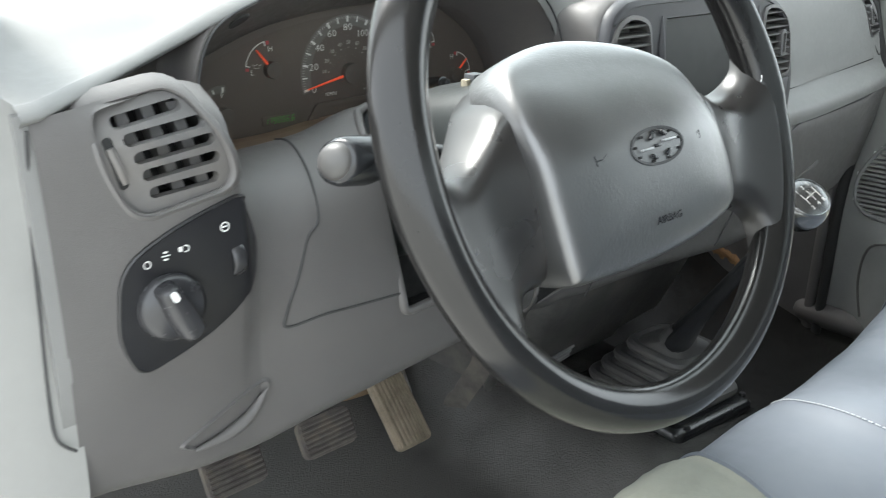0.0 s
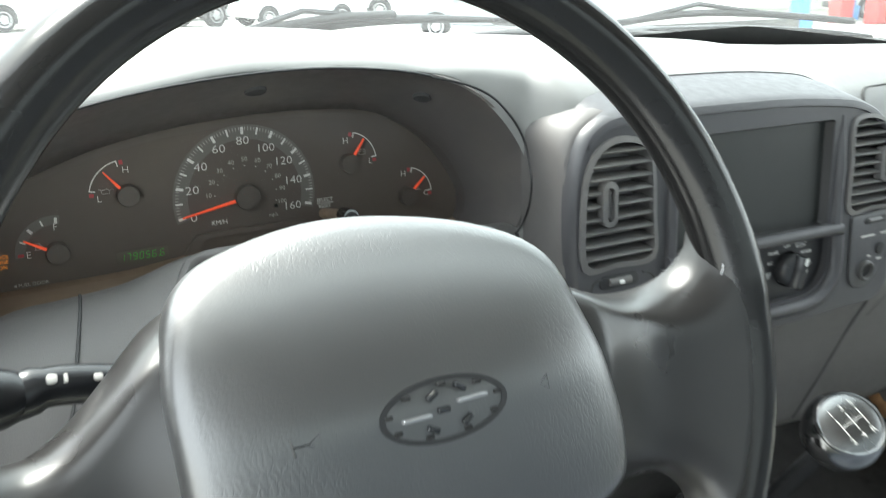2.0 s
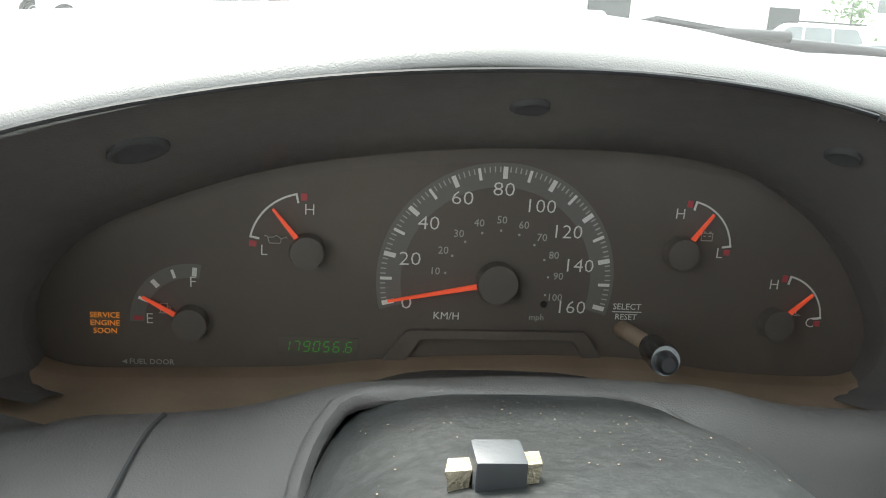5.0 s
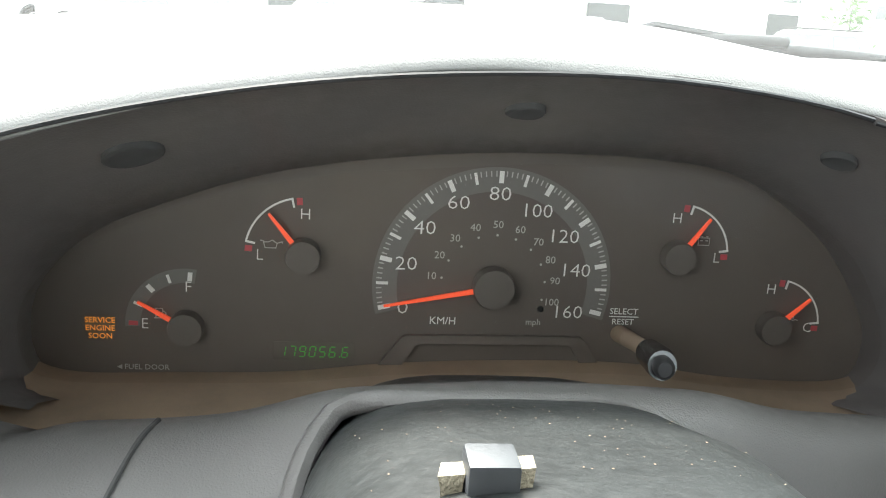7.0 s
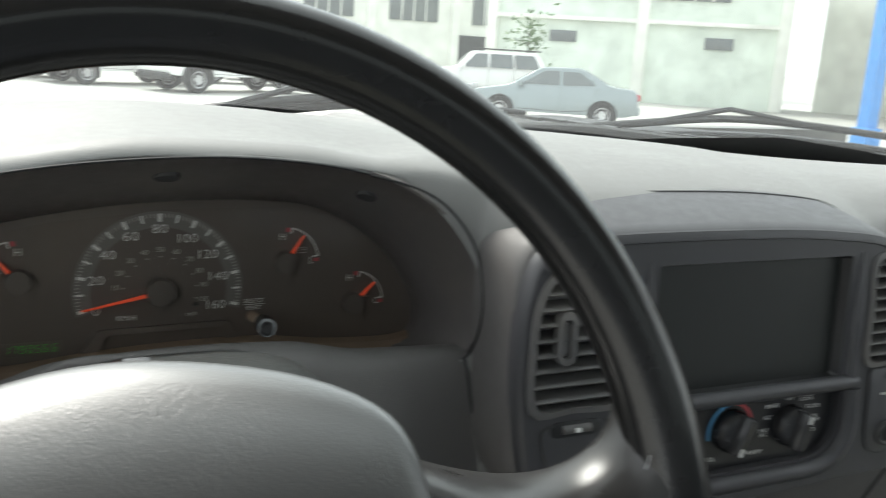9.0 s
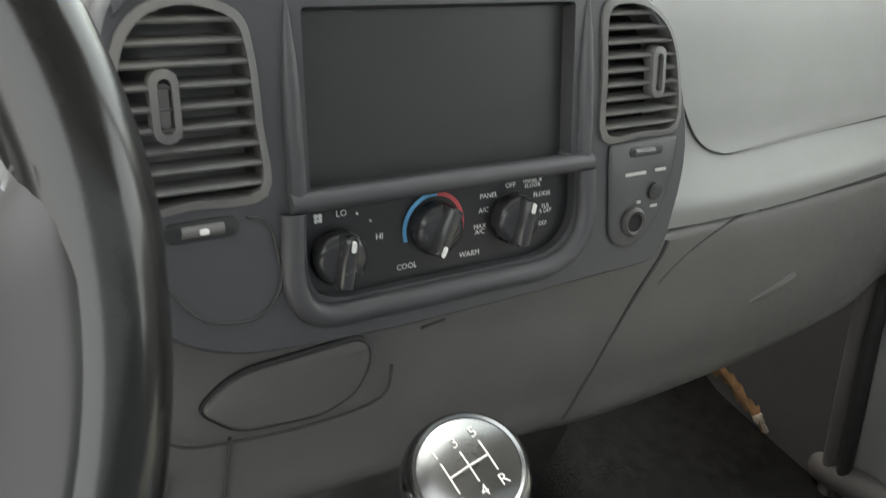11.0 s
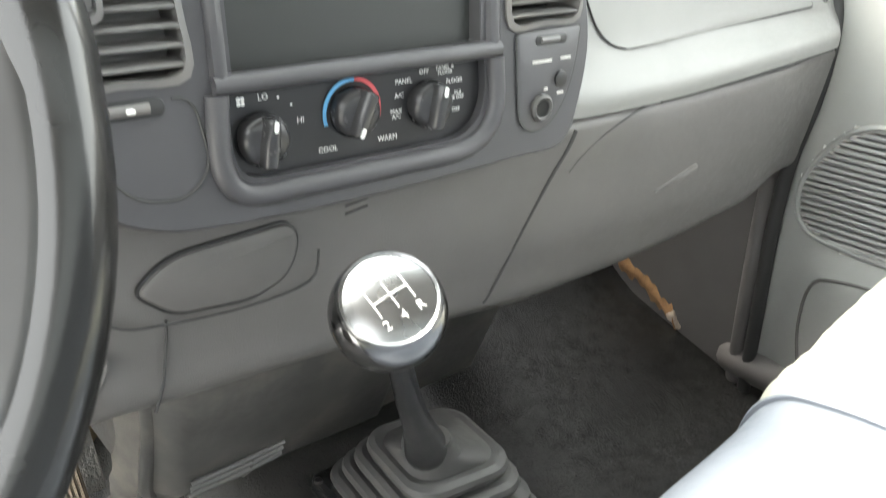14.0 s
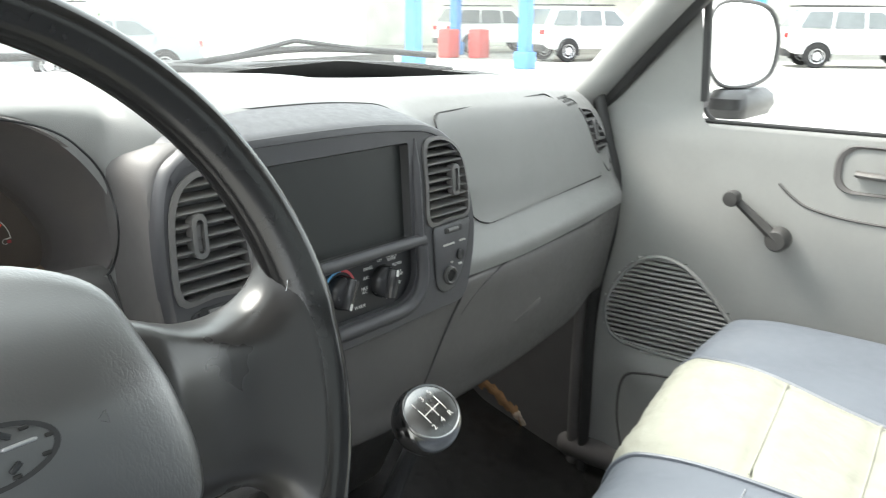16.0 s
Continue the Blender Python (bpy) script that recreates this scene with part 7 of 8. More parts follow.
add("housing", loft([[mirror_pt(p.y, p.z, k, w) for p in MO] for k, w in ((1.0, 0.0), (1.04, -0.01), (1.0, -0.04), (0.7, -0.075))], (False, True)), PAINT, mir, "white mirror housing")
add("mirror_glass", loft([[mirror_pt(p.y, p.z, k, w) for p in MO] for k, w in ((0.99, -0.003), (0.98, -0.002))]), MIRROR, mir, "silvered mirror glass")
add("mirror_rim", tube([mirror_pt(p.y, p.z, 1.0, 0.0) for p in MO], 0.0032, 8, True), VENT, mir, "grey rim")
add("foot", loft([[Vector((x, y, z)) for x, y in rrect(0.20 * k, 0.08 * k, 0.03 * k, 4, 1.07, 0.225)] for z, k in ((0.655, 0.85), (0.672, 1.0), (0.690, 0.95), (0.702, 0.7))]), BLACK, mir, "black mirror foot")
add("bracket", tube([(0.90, 0.25, 0.72), (0.95, 0.27, 0.735), (1.02, 0.26, 0.75)], 0.012, 10), PAINT, mir)

# ---- pillars, windscreen, roof and back wall ----
for side, name in ((1, "pillar_right"), (-1, "pillar_left")):
    x0 = 0.07 + side * 0.785
    pts = smooth_path([(x0 + side * 0.0, 0.455, 0.665), (x0, 0.40, 0.715), (x0 - side * 0.01, 0.30, 0.82), (x0 - side * 0.03, 0.15, 0.965), (x0 - side * 0.05, 0.0, 1.10), (x0 - side * 0.06, -0.10, 1.17)], 6)
    o = add(name, tube(pts, 0.036, 12, False, 0.8), DOORGREY, None)
    tagged(o, "pale grey windscreen pillar trim", "pillar", "", "structure")
    if side > 0:
        s = add("pillar_seal", tube([p + Vector((0.016, -0.028, -0.012)) for p in pts[2:]], 0.015, 8), SEAL, None)
        tagged(s, "black rubber seal along the windscreen pillar", "seal", "", "structure")


def base_y(x):
    prof = interp_profiles(TOP, max(-0.70, min(0.835, x)))
    return prof[0]


rows = []
for x in steps_between(-0.70, 0.83, 0.05):
    y, z = base_y(x)
    top = Vector((x * 0.92 + 0.006, 0.02, 1.17 - 0.02 * abs(x - 0.07)))
    b0 = Vector((x, y - 0.01, z + 0.004))
    rows.append([b0.lerp(top, k / 6) + Vector((0, 0.03 * math.sin(math.pi * k / 6), 0.03 * math.sin(math.pi * k / 6))) for k in range(7)])
ws = add("windscreen", grid(rows), TINTED, None)
tagged(ws, "clear curved windscreen glass", "windscreen", "", "structure")
ws.visible_shadow = False
wsb = add("windscreen_band", tube([r[0] + Vector((0, 0.016, -0.022 + 0.024 * ease(-0.05, 0.25, r[0].x))) for r in rows], 0.009, 8), SEAL, None)
tagged(wsb, "black rubber band along the foot of the windscreen", "seal", "", "structure")
# printed black band along the foot of the glass, on the passenger side
band = []
for k in range(25):
    x = 0.27 + 0.53 * k / 24
    y, z = base_y(x)
    b0, top = Vector((x, y - 0.014, z + 0.001)), Vector((x * 0.92 + 0.006, 0.016, 1.167 - 0.02 * abs(x - 0.07)))
    high = 0.050 * min(1, 3.0 * k / 24, 1.6 * (24 - k) / 24) ** 0.8 + 0.002
    band.append([b0.lerp(top, f) + Vector((0, 0.03 * math.sin(math.pi * f), 0.03 * math.sin(math.pi * f))) for f in (0.0, high * 0.5, high)])
frit = add("windscreen_print", grid(band), SEAL, None)
tagged(frit, "black printed band on the lower edge of the windscreen", "windscreen band", "", "structure")
roof = add("ceiling", grid([[Vector((x, y, 1.19 + 0.03 * math.cos((x - 0.07) * 1.6) + 0.02 * math.cos((y + 0.3) * 2))) for x in steps_between(-0.72, 0.86, 0.1)] for y in steps_between(-0.80, 0.04, 0.1)]), ROOFLINER, None)
tagged(roof, "grey cloth headliner", "ceiling", "", "structure")
roof_out = add("roof_panel", grid([[Vector((x, y, 1.215 + 0.03 * math.cos((x - 0.07) * 1.6) + 0.02 * math.cos((y + 0.3) * 2))) for x in steps_between(-0.74, 0.88, 0.1)] for y in steps_between(-0.82, 0.05, 0.1)]), PAINT, None)
tagged(roof_out, "white painted cab roof", "roof", "", "structure")
bw = add("wall_back", loft([[Vector((x, y, z)) for x, z in ((-0.74, -0.05), (0.90, -0.05), (0.90, 0.80), (-0.74, 0.80))] for y in (-0.78, -0.74)]), DOORGREY, None)
tagged(bw, "grey back wall of the cab below the rear window", "wall", "", "structure")
# unseen dark pane, added to cut the light from behind the cab
rear = add("rear_dimming_pane", grid([[Vector((x, -0.76, z)) for x in (-0.74, -0.2, 0.3, 0.90)] for z in (0.80, 0.96, 1.12)]), REARDIM, None)
tagged(rear, "added unseen dark pane that dims light through the rear window of the cab", "window", "", "structure")
bw2 = add("wall_back_header", loft([[Vector((x, y, z)) for x, z in ((-0.74, 1.12), (0.90, 1.12), (0.90, 1.22), (-0.74, 1.22))] for y in (-0.78, -0.74)]), DOORGREY, None)
tagged(bw2, "grey header above the rear window", "wall", "", "structure")
outer = add("wall_right", loft([[Vector((x, y, z)) for y, z in ((-0.78, -0.25), (0.95, -0.25), (0.95, 0.66), (0.40, 0.66), (-0.78, 0.64))] for x in (0.905, 0.93)]), PAINT, None)
tagged(outer, "white outer skin of the passenger side", "body side", "", "structure")
# hinge pillar by the open driver's door
hp = add("hinge_pillar", loft([[Vector((x + dx, y, z)) for x, z in round_poly([(-0.705, 0.725), (-0.706, 0.48), (-0.712, 0.40), (-0.80, 0.38), (-0.815, 0.74), (-0.76, 0.765)], 0.02)] for y, dx in ((0.62, 0.0), (0.215, 0.0), (0.196, 0.004), (0.190, 0.014))]), DOORGREY, None)
tagged(hp, "pale grey trim over the driver's hinge pillar", "pillar trim", "", "structure")
hs = add("hinge_pillar_seam", tube(smooth_path([(-0.697, 0.183, 0.716), (-0.702, 0.186, 0.66), (-0.706, 0.186, 0.60), (-0.709, 0.188, 0.54), (-0.708, 0.188, 0.515), (-0.698, 0.187, 0.503)], 5), 0.0011, 6), GROOVE, None)
tagged(hs, "dark seam between dash end and pillar trim", "seam", "", "structure")
low = add("hinge_pillar_foot", loft([[Vector((x, y, z)) for x, z in ((-0.70, 0.47), (-0.695, 0.0), (-0.80, -0.05), (-0.81, 0.40))] for y in (0.60, 0.24)]), KICK, None)
tagged(low, "dark grey lower hinge pillar and kick panel", "pillar trim", "", "structure")

# ---- bonnet, cowl and wipers ----
hood = thing("bonnet", (0.07, 1.4, 0.60), "white painted truck bonnet", "bonnet")
add("panel", grid([[Vector((0.07 + (x - 0.07) * (1 - 0.05 * (y - 1)), y, 0.705 - 0.02 * (y - 0.95) - 0.05 * (y - 0.95) ** 2 - 0.05 * ((x - 0.07) / 0.8) ** 4)) for x in steps_between(-0.80, 0.94, 0.06)] for y in steps_between(0.98, 2.1, 0.08)]), PAINT, hood)
cowl = thing("cowl_panel", (0.07, 0.85, 0.70), "black plastic cowl grille below the windscreen", "cowl")
add("grille", grid([[Vector((x, base_y(x)[0] + 0.01 + 0.24 * k / 5 * (1 + 0.3 * abs(x - 0.07)), base_y(x)[1] - 0.034 + 0.05 * ease(0.05, 0.35, x) - 0.012 * math.sin(math.pi * k / 5))) for x in steps_between(-0.70, 0.83, 0.04)] for k in range(6)]), SEAL, cowl)
for i in range(18):
    x = 0.20 + 0.034 * i
    add("cowl_rib", tube([(x, base_y(x)[0] + 0.06, base_y(x)[1] + 0.012), (x + 0.01, base_y(x)[0] + 0.17, base_y(x)[1] + 0.010)], 0.003, 5), BLACK, cowl)


INSIDE[0] = False


def wiper(pts, arm):
    w = thing("wiper", pts[0], "black wiper arm and blade resting on the windscreen", "wiper", "wipers")
    add("blade", tube(smooth_path(pts, 5), 0.0055, 8), SEAL, w)
    add("arm", tube(smooth_path(arm, 5), [0.011 - 0.0005 * k for k in range(len(smooth_path(arm, 5)))], 8), BLACK, w)
    m0 = smooth_path(pts, 5)
    add("bridge", tube([m0[len(m0) // 4], m0[len(m0) // 2] + Vector((0, 0, 0.014)), m0[3 * len(m0) // 4]], 0.004, 6), BLACK, w)


wiper([(-0.30, 0.775, 0.769), (-0.20, 0.785, 0.783), (-0.09, 0.79, 0.796), (0.0, 0.80, 0.798)], [(-0.22, 0.80, 0.772), (-0.08, 0.81, 0.788), (0.05, 0.815, 0.790), (0.20, 0.82, 0.784)])
wiper([(0.25, 0.785, 0.767), (0.38, 0.78, 0.779), (0.51, 0.765, 0.789), (0.66, 0.74, 0.784), (0.80, 0.70, 0.772)], [(0.36, 0.79, 0.757), (0.55, 0.77, 0.762), (0.74, 0.73, 0.755), (0.84, 0.69, 0.746)])

# ---- yard outside ----
GZ = -0.72
INSIDE[0] = False
gr = new("ground", mesh("ground", *grid([[Vector((x, y, GZ)) for x in (-900, -60, -20, 0, 20, 40, 80, 900)] for y in (-900, -40, 0, 20, 40, 70, 900)])))
gr.data.materials.append(ASPHALT)
tagged(gr, "pale concrete yard", "ground", "", "structure")


def wheel_set(parent, x, y, z, r, w, yaw=0.0):
    m = Matrix.Translation((x, y, z))
    t = link("wheel", mesh("wheel", *lathe([(r * 0.6, -w / 2), (r * 0.93, -w / 2), (r, -w * 0.35), (r, w * 0.35), (r * 0.93, w / 2), (r * 0.6, w / 2)], 24, m @ Matrix.Rotation(radians(90), 4, "X"))), TYRE)
    t.parent = parent
    for s in (-1, 1):
        h = link("rim", mesh("rim", *lathe([(0.0, 0.02), (r * 0.18, 0.03), (r * 0.5, 0.01), (r * 0.62, 0.03), (r * 0.64, 0.0)], 18, m @ Matrix.Translation((0, s * w * 0.42, 0)) @ Matrix.Rotation(radians(-90 * s), 4, "X"))), RIM)
        h.parent = t
        for k in range(5):
            a = 2 * math.pi * k / 5
            sp = link("rim_gap", mesh("rim_gap", *lathe([(0.0, 0.0), (r * 0.1, 0.0), (r * 0.1, 0.004)], 8, m @ Matrix.Translation((0.4 * r * math.cos(a), s * (w * 0.42 + 0.028), 0.4 * r * math.sin(a))) @ Matrix.Rotation(radians(-90 * s), 4, "X"))), TYRE)
            sp.parent = h


def vehicle(name, label, category, paint, outline, belt, half, windows, screens, axles, r, seams, flares=False, rails=False):
    """A car from its side outline (x, z): rounded body, tapered glasshouse, panes, dark arch patches, wheels, lamps,
    bumpers, door lines.
    """
    e = thing(name, (0, 0, 0), label, category, "parked vehicles")
    top = max(p[1] for p in outline)
    xf, xb = min(p[0] for p in outline), max(p[0] for p in outline)
    c = ((xf + xb) / 2, (belt + 0.3) / 2)

    def wide(z):
        return half * (1 - 0.05 * max(0, 0.5 - z) - 0.24 * max(0, z - belt) / (top - belt))

    o = round_poly(outline, 0.14, 4)
    rings = []
    for f, k in ((-1.0, 0.955), (-0.985, 0.982), (-0.95, 0.995), (-0.82, 1.0), (-0.4, 1.004), (0.4, 1.004), (0.82, 1.0), (0.95, 0.995), (0.985, 0.982), (1.0, 0.955)):
        rings.append([Vector((c[0] + (x - c[0]) * (1 - (1 - k) * 0.5), f * wide(z), c[1] + (z - c[1]) * k)) for x, z in o])
    body = link("body", mesh("body", *loft(rings)), paint, e, "", 50)
    for side in (-1, 1):
        for q in windows:
            q = round_poly(q, 0.06, 3)
            link("window", mesh("window", *loft([[Vector((x, side * (wide(z) + d), z)) for x, z in q] for d in (-0.03, 0.004)])), PANE, e, "", 0)
        for run in seams:
            link("door_line", mesh("door_line", *tube([(x, side * (wide(z) + 0.001), z) for x, z in run], 0.007, 4)), SEAL, e, "", 0)
        for x in axles:
            # tyre-black half-disc on the uncut side paints the shade inside the arch
            arch = [(x + r * 1.2 * math.cos(radians(t)), r + r * 1.2 * math.sin(radians(t))) for t in range(-20, 201, 20)]
            link("arch_shade", mesh("arch_shade", *loft([[Vector((u, side * (half + d), v)) for u, v in arch] for d in (-0.10, 0.004)])), TYRE, e, "", 0)
            if flares:
                link("flare", mesh("flare", *tube([(x + r * 1.22 * math.cos(radians(t)), side * (half + 0.01), r + r * 1.22 * math.sin(radians(t))) for t in range(-10, 191, 20)], 0.07, 8)), SEAL, e)
            wheel_set(e, x, side * (half - 0.085), r, r, 0.22)
        link("wing_mirror", mesh("wing_mirror", *lathe([(0.0, -0.07), (0.06, -0.06), (0.08, 0.0), (0.06, 0.06), (0.0, 0.07)], 10, Matrix.Translation((c[0] + (xf - c[0]) * 0.36, side * (half + 0.07), belt + 0.07)))), paint, e)
        for x, m, n in ((xf + 0.05, RIM, "headlight"), (xb - 0.04, TAIL, "tail_light")):
            part(n, box_data((0.14, 0.30, 0.17), None, 0.05, (x, side * (half - 0.2), belt - 0.14)), m, e)
        if rails:
            link("roof_rail", mesh("roof_rail", *tube([(xb * 0.0 - 0.5, side * half * 0.66, top + 0.05), (xb * 0.85, side * half * 0.66, top + 0.05)], 0.025, 6)), SEAL, e)
    for n, x in (("front_bumper", xf + 0.08), ("rear_bumper", xb - 0.06)):
        part(n, box_data((0.22, half * 1.86, 0.22), None, 0.07, (x, 0, 0.46)), paint if category == "car" else SEAL, e)
    for (x0, z0), (x1, z1) in screens:
        nx, nz = (z1 - z0), -(x1 - x0)
        l = math.hypot(nx, nz)
        nx, nz = nx / l * 0.012, nz / l * 0.012
        if nz < 0:
            nx, nz = -nx, -nz
        q = []
        for t, f in ((0.1, -0.84), (0.1, 0.84), (0.88, 0.80), (0.88, -0.80)):
            z = z0 + (z1 - z0) * t
            q.append(Vector((x0 + (x1 - x0) * t + nx, f * wide(z), z + nz)))
        link("windscreen", mesh("windscreen", *loft([[p - Vector((nx, 0, nz)) * 2 for p in q], q])), PANE, e, "", 0)
    return e


def pickup(name="pickup_truck", label="white double-cab pickup truck with black wheel flares parked in the yard", paint=PAINT):
    return vehicle(name, label, "pickup", paint, [(-2.55, 0.52), (-2.58, 0.95), (-2.42, 1.10), (-1.25, 1.20), (-0.62, 1.78), (0.72, 1.80), (1.0, 1.22), (2.55, 1.18), (2.58, 0.60), (2.3, 0.50), (-2.2, 0.48)], 1.17, 0.88,
                   ([(-0.98, 1.22), (-0.50, 1.68), (0.02, 1.69), (0.02, 1.23)], [(0.10, 1.23), (0.10, 1.69), (0.64, 1.69), (0.84, 1.24)]), (((-1.25, 1.20), (-0.62, 1.78)), ((1.0, 1.22), (0.72, 1.80))), (-1.62, 1.62), 0.39,
                   ([(-1.02, 1.2), (-1.06, 0.56), (0.02, 0.54), (0.06, 1.2)], [(0.08, 0.54), (0.86, 0.56), (0.92, 1.2)], [(1.04, 1.18), (1.04, 0.6)]), True)


def van(name="white_van", label="white sport utility vehicle parked in the yard", paint=PAINT):
    return vehicle(name, label, "utility vehicle", paint, [(-2.35, 0.45), (-2.38, 0.92), (-2.2, 1.05), (-1.15, 1.13), (-0.55, 1.76), (1.85, 1.80), (2.28, 1.14), (2.35, 0.55), (2.1, 0.42), (-2.1, 0.42)], 1.12, 0.92,
                   ([(-0.88, 1.17), (-0.42, 1.66), (0.02, 1.67), (0.02, 1.18)], [(0.10, 1.18), (0.10, 1.67), (0.92, 1.68), (0.98, 1.18)], [(1.06, 1.18), (1.0, 1.68), (1.72, 1.68), (1.98, 1.20)]), (((-1.15, 1.13), (-0.55, 1.76)), ((2.28, 1.14), (1.85, 1.80))), (-1.45, 1.42), 0.36,
                   ([(-0.95, 1.14), (-0.98, 0.5), (0.02, 0.48), (0.06, 1.14)], [(0.08, 0.48), (0.92, 0.5), (1.02, 1.14)]), False, True)


def sedan(name="saloon_car", label="white saloon car parked in the yard", paint=PAINT):
    return vehicle(name, label, "car", paint, [(-2.15, 0.34), (-2.18, 0.62), (-2.0, 0.76), (-1.1, 0.92), (-0.32, 1.40), (0.70, 1.43), (1.45, 1.02), (2.08, 0.97), (2.16, 0.70), (2.1, 0.36), (1.8, 0.28), (-1.8, 0.28)], 0.93, 0.85,
                   ([(-0.78, 0.97), (-0.22, 1.32), (0.16, 1.33), (0.18, 0.98)], [(0.25, 0.98), (0.23, 1.33), (0.66, 1.32), (1.10, 1.02)]), (((-1.1, 0.92), (-0.32, 1.40)), ((1.45, 1.02), (0.70, 1.43))), (-1.30, 1.28), 0.31,
                   ([(-0.86, 0.94), (-0.88, 0.36), (0.18, 0.34), (0.22, 0.94)], [(0.24, 0.34), (0.92, 0.4), (1.12, 0.96)]))


def place(x, y, yaw):
    return Matrix.Translation((x, y, GZ)) @ Matrix.Rotation(radians(yaw), 4, "Z")


p = pickup()
p.matrix_basis = place(4.9, 27.4, 24)
v0 = van("utility_vehicle")
v0.matrix_basis = place(1.9, 29.6, 22)
s0 = sedan()
s0.matrix_basis = place(9.3, 27.4, 8)
for x, y, a in ((-4.6, 32, 18), (-13.5, 34, 12), (9.0, 36.5, 0)):
    copy_thing(p, place(x, y, a))
for x, y, a in ((-1.5, 31.2, 20), (14.9, 29.6, -22), (-9.0, 33, 15), (27.2, 14.6, 150), (30.0, 20.6, 150), (29.5, 6.5, 120)):
    copy_thing(v0, place(x, y, a))
for x, y, a in ((6.6, 33, 0), (12.0, 33, -6)):
    copy_thing(s0, place(x, y, a))
gs = sedan("grey_saloon_car", "grey-green saloon car parked across the yard", CARGREY)
gs.matrix_basis = place(11.75, 19.5, -33)
for x, y, a in ((33, 2.0, 95), (31, -4.0, 120)):
    copy_thing(p, place(x, y, a))

# buildings and shelter
hall = thing("industrial_building", (20, 48, GZ), "long pale cream industrial building with grey windows", "building")
hall_m = Matrix.Translation((16, 50, GZ)) @ Matrix.Rotation(radians(-14), 4, "Z")
o = part("wall", box_data((84, 6, 11), hall_m, 0, (-18, 3, 5.5)), WALLPAINT, None)
under(o, hall)
for i in range(16):
    x = -56 + 5 * i
    for z in (4.2, 8.2):
        w = part("window", box_data((2.9, 0.16, 1.7), hall_m, 0.02, (x, -0.04, z)), PANE, None)
        under(w, hall)
        for k in (-0.7, 0.0, 0.7):
            b = part("glazing_bar", box_data((0.07, 0.2, 1.7), hall_m, 0, (x + k * 1.02, -0.07, z)), WALLPAINT, None)
            b.parent = w
    o = part("pier", box_data((0.5, 0.5, 11), hall_m, 0, (x + 2.5, -0.1, 5.5)), WALLPAINT, None)
    under(o, hall)
for i in range(6):
    # dark slab on the unbroken wall paints the unlit inside of an opening
    o = part("opening_shade", box_data((2.4, 0.2, 2.6), hall_m, 0.02, (-40 + 9.5 * i, -0.06, 1.4)), DARKBAY, None)
    under(o, hall)
shed = thing("workshop_building", (27, 30, GZ), "stained pale green workshop wall with windows", "building")
shed_m = Matrix.Translation((22.5, 33.5, GZ)) @ Matrix.Rotation(radians(-42), 4, "Z")
o = part("wall", box_data((13, 5, 8), shed_m, 0, (1.5, 2.5, 4.0)), WALLGREEN, None)
under(o, shed)
for x in (-3.2, 0.4, 4.0):
    w = part("window", box_data((3.0, 0.16, 1.5), shed_m, 0.02, (x, -0.03, 5.2)), PANE, None)
    under(w, shed)
    for k in (-0.75, 0, 0.75):
        b = part("glazing_bar", box_data((0.07, 0.2, 1.5), shed_m, 0, (x + k, -0.06, 5.2)), WALLPAINT, None)
        b.parent = w
o = part("ledge", box_data((13, 0.35, 0.18), shed_m, 0.02, (1.5, -0.12, 3.5)), WALLPAINT, None)
under(o, shed)
for x in (-1.6, 5.2):
    o = part("vent_opening", box_data((1.2, 0.14, 0.5), shed_m, 0.01, (x, -0.02, 2.7)), PANE, None)
    under(o, shed)
for x in (-4.9, 1.9, 7.8):
    o = part("pier", box_data((0.5, 0.4, 8), shed_m, 0.02, (x, -0.12, 4.0)), WALLPAINT, None)
    under(o, shed)
bay = thing("shelter", (26, 14, GZ), "open shelter with blue steel posts and a pale back wall", "shelter")
shel_m = Matrix.Translation((31, 20, GZ)) @ Matrix.Rotation(radians(-52), 4, "Z")
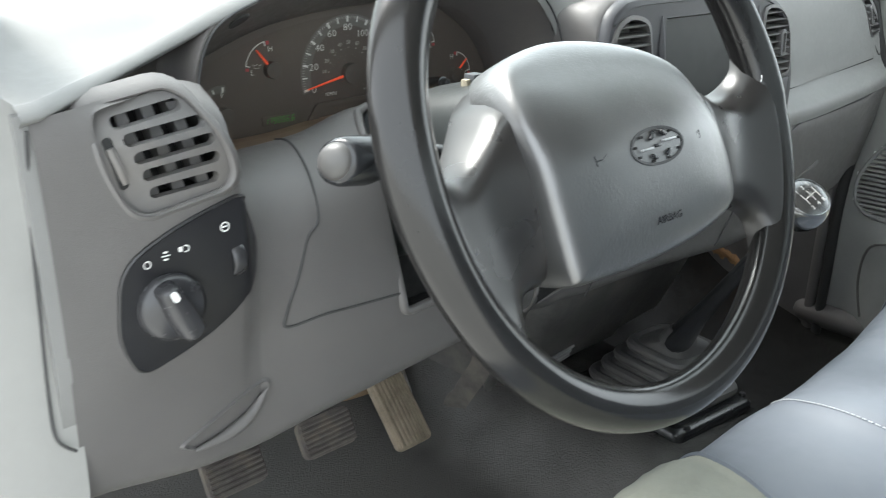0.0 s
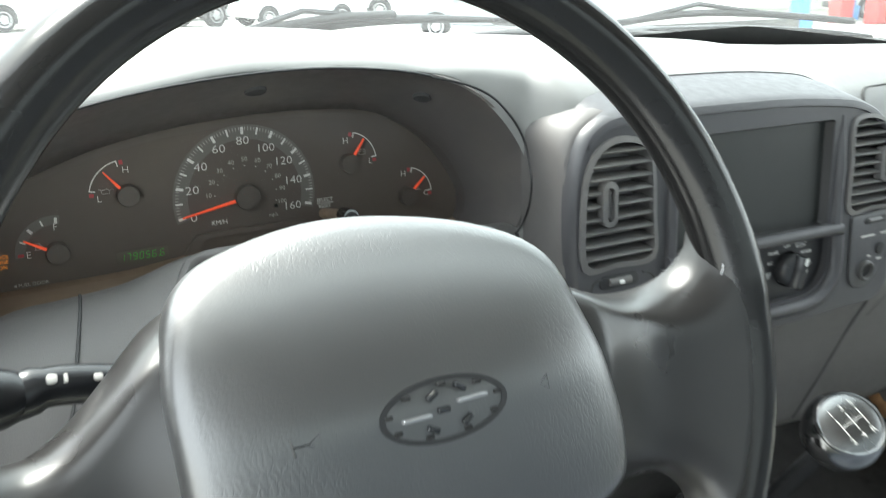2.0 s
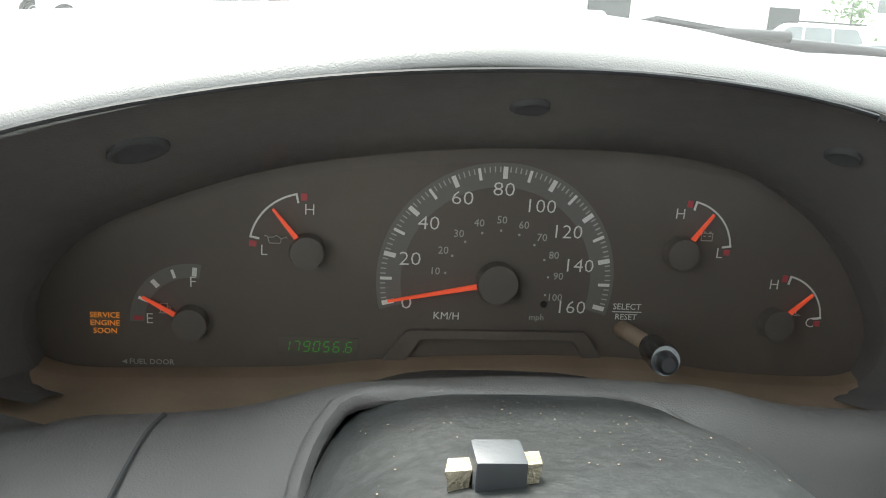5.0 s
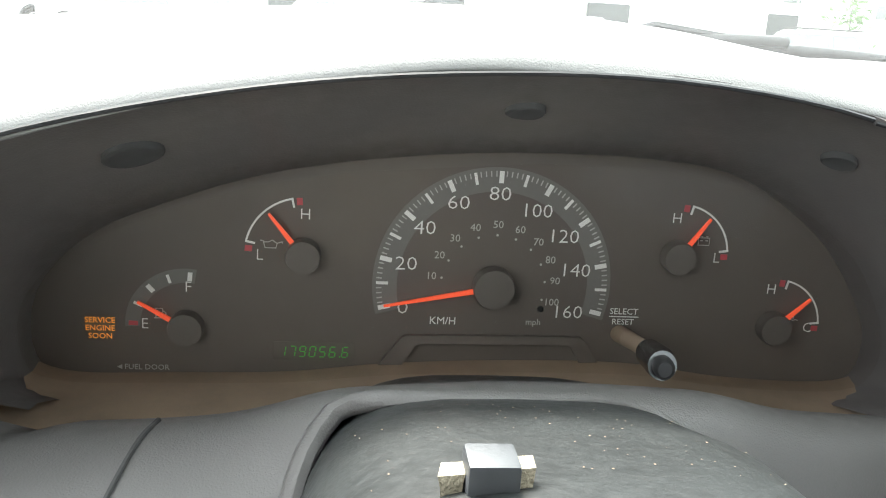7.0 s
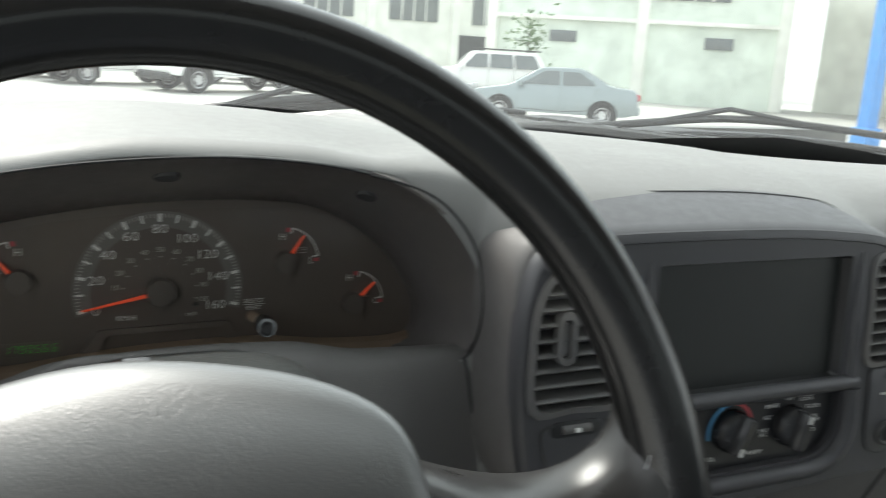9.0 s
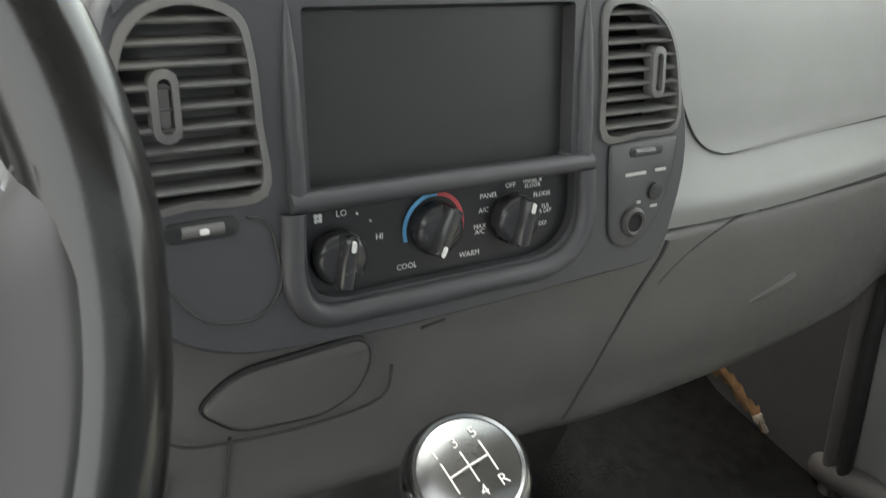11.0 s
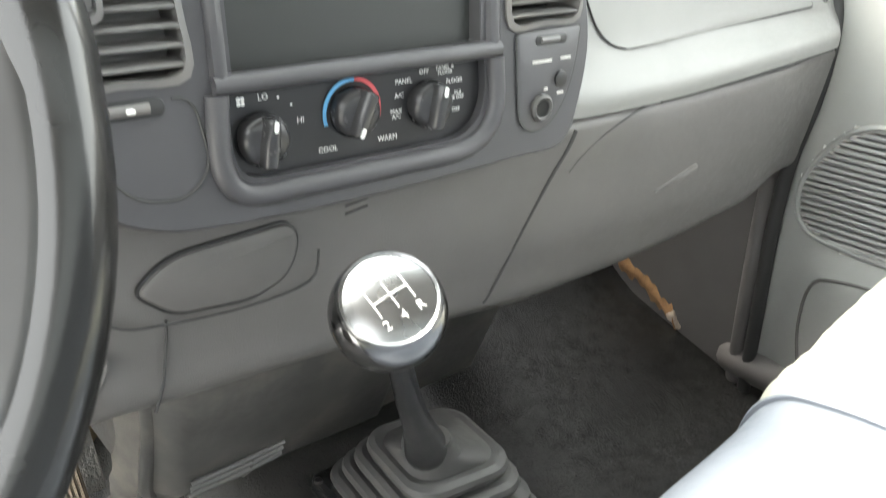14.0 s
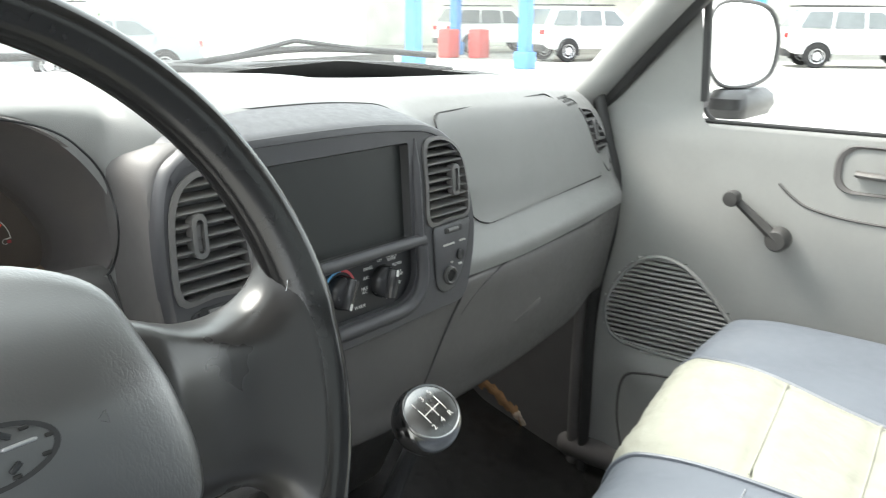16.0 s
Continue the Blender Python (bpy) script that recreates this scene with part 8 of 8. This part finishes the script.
o = part("roof", box_data((26, 12, 0.5), shel_m, 0.02, (6, 0, 5.4)), WALLPAINT, None)
under(o, bay)
o = part("back_wall", box_data((26, 0.4, 5.2), shel_m, 0.02, (6, 7.0, 2.6)), WALLPAINT, None)
under(o, bay)
for x, y in ((17.3, 14.4), (27.1, 20.4), (21.4, 13.6), (24.5, 8.0)):
    o = part("post", box_data((0.32, 0.32, 5.3), Matrix.Translation((x, y, GZ)), 0.02, (0, 0, 2.65)), POST, None, "blue painted steel post")
    under(o, bay)
    o = part("post_foot", box_data((0.5, 0.5, 0.5), Matrix.Translation((x, y, GZ)), 0.06, (0, 0, 0.25)), POST, None)
    under(o, bay)
for i, (x, y) in enumerate(((25.1, 19.2), (25.7, 18.3))):
    e = thing("red_barrier", (x, y, GZ), "red plastic road barrier standing by a post", "barrier", "barriers")
    o = part("block", box_data((0.65, 0.5, 1.0), Matrix.Translation((x, y, GZ)), 0.06, (0, 0, 0.5)), REDBAR, None)
    under(o, e)
# shrub by the wall
plant = thing("potted_shrub", (17.6, 31.2, GZ), "leafy shrub in a red pot by the wall", "plant")
m = Matrix.Translation((17.6, 31.2, GZ))
add("pot", lathe([(0.0, 0.0), (0.35, 0.0), (0.45, 0.7), (0.48, 0.75), (0.42, 0.74), (0.0, 0.7)], 16, m), TERRA, plant)
add("stem", tube([(17.6, 31.2, GZ + 0.7), (17.65, 31.2, GZ + 1.6), (17.58, 31.2, GZ + 2.6)], [0.06, 0.045, 0.03], 8), KICK, plant)
rnd = random.Random(4)
vs, fs = [], []
for k in range(260):
    c = Vector((17.6 + rnd.gauss(0, 0.38), 31.2 + rnd.gauss(0, 0.38), GZ + rnd.choice((1.2, 2.3, 2.8)) + rnd.gauss(0, 0.4)))
    u = Vector((rnd.gauss(0, 1), rnd.gauss(0, 1), rnd.gauss(0, 1))).normalized() * 0.16
    w = u.orthogonal().normalized() * 0.07
    i = len(vs)
    vs += [c - u, c + w, c + u, c - w]
    fs.append((i, i + 1, i + 2, i + 3))
add("leaves", (vs, fs), LEAF, plant, "", 0)
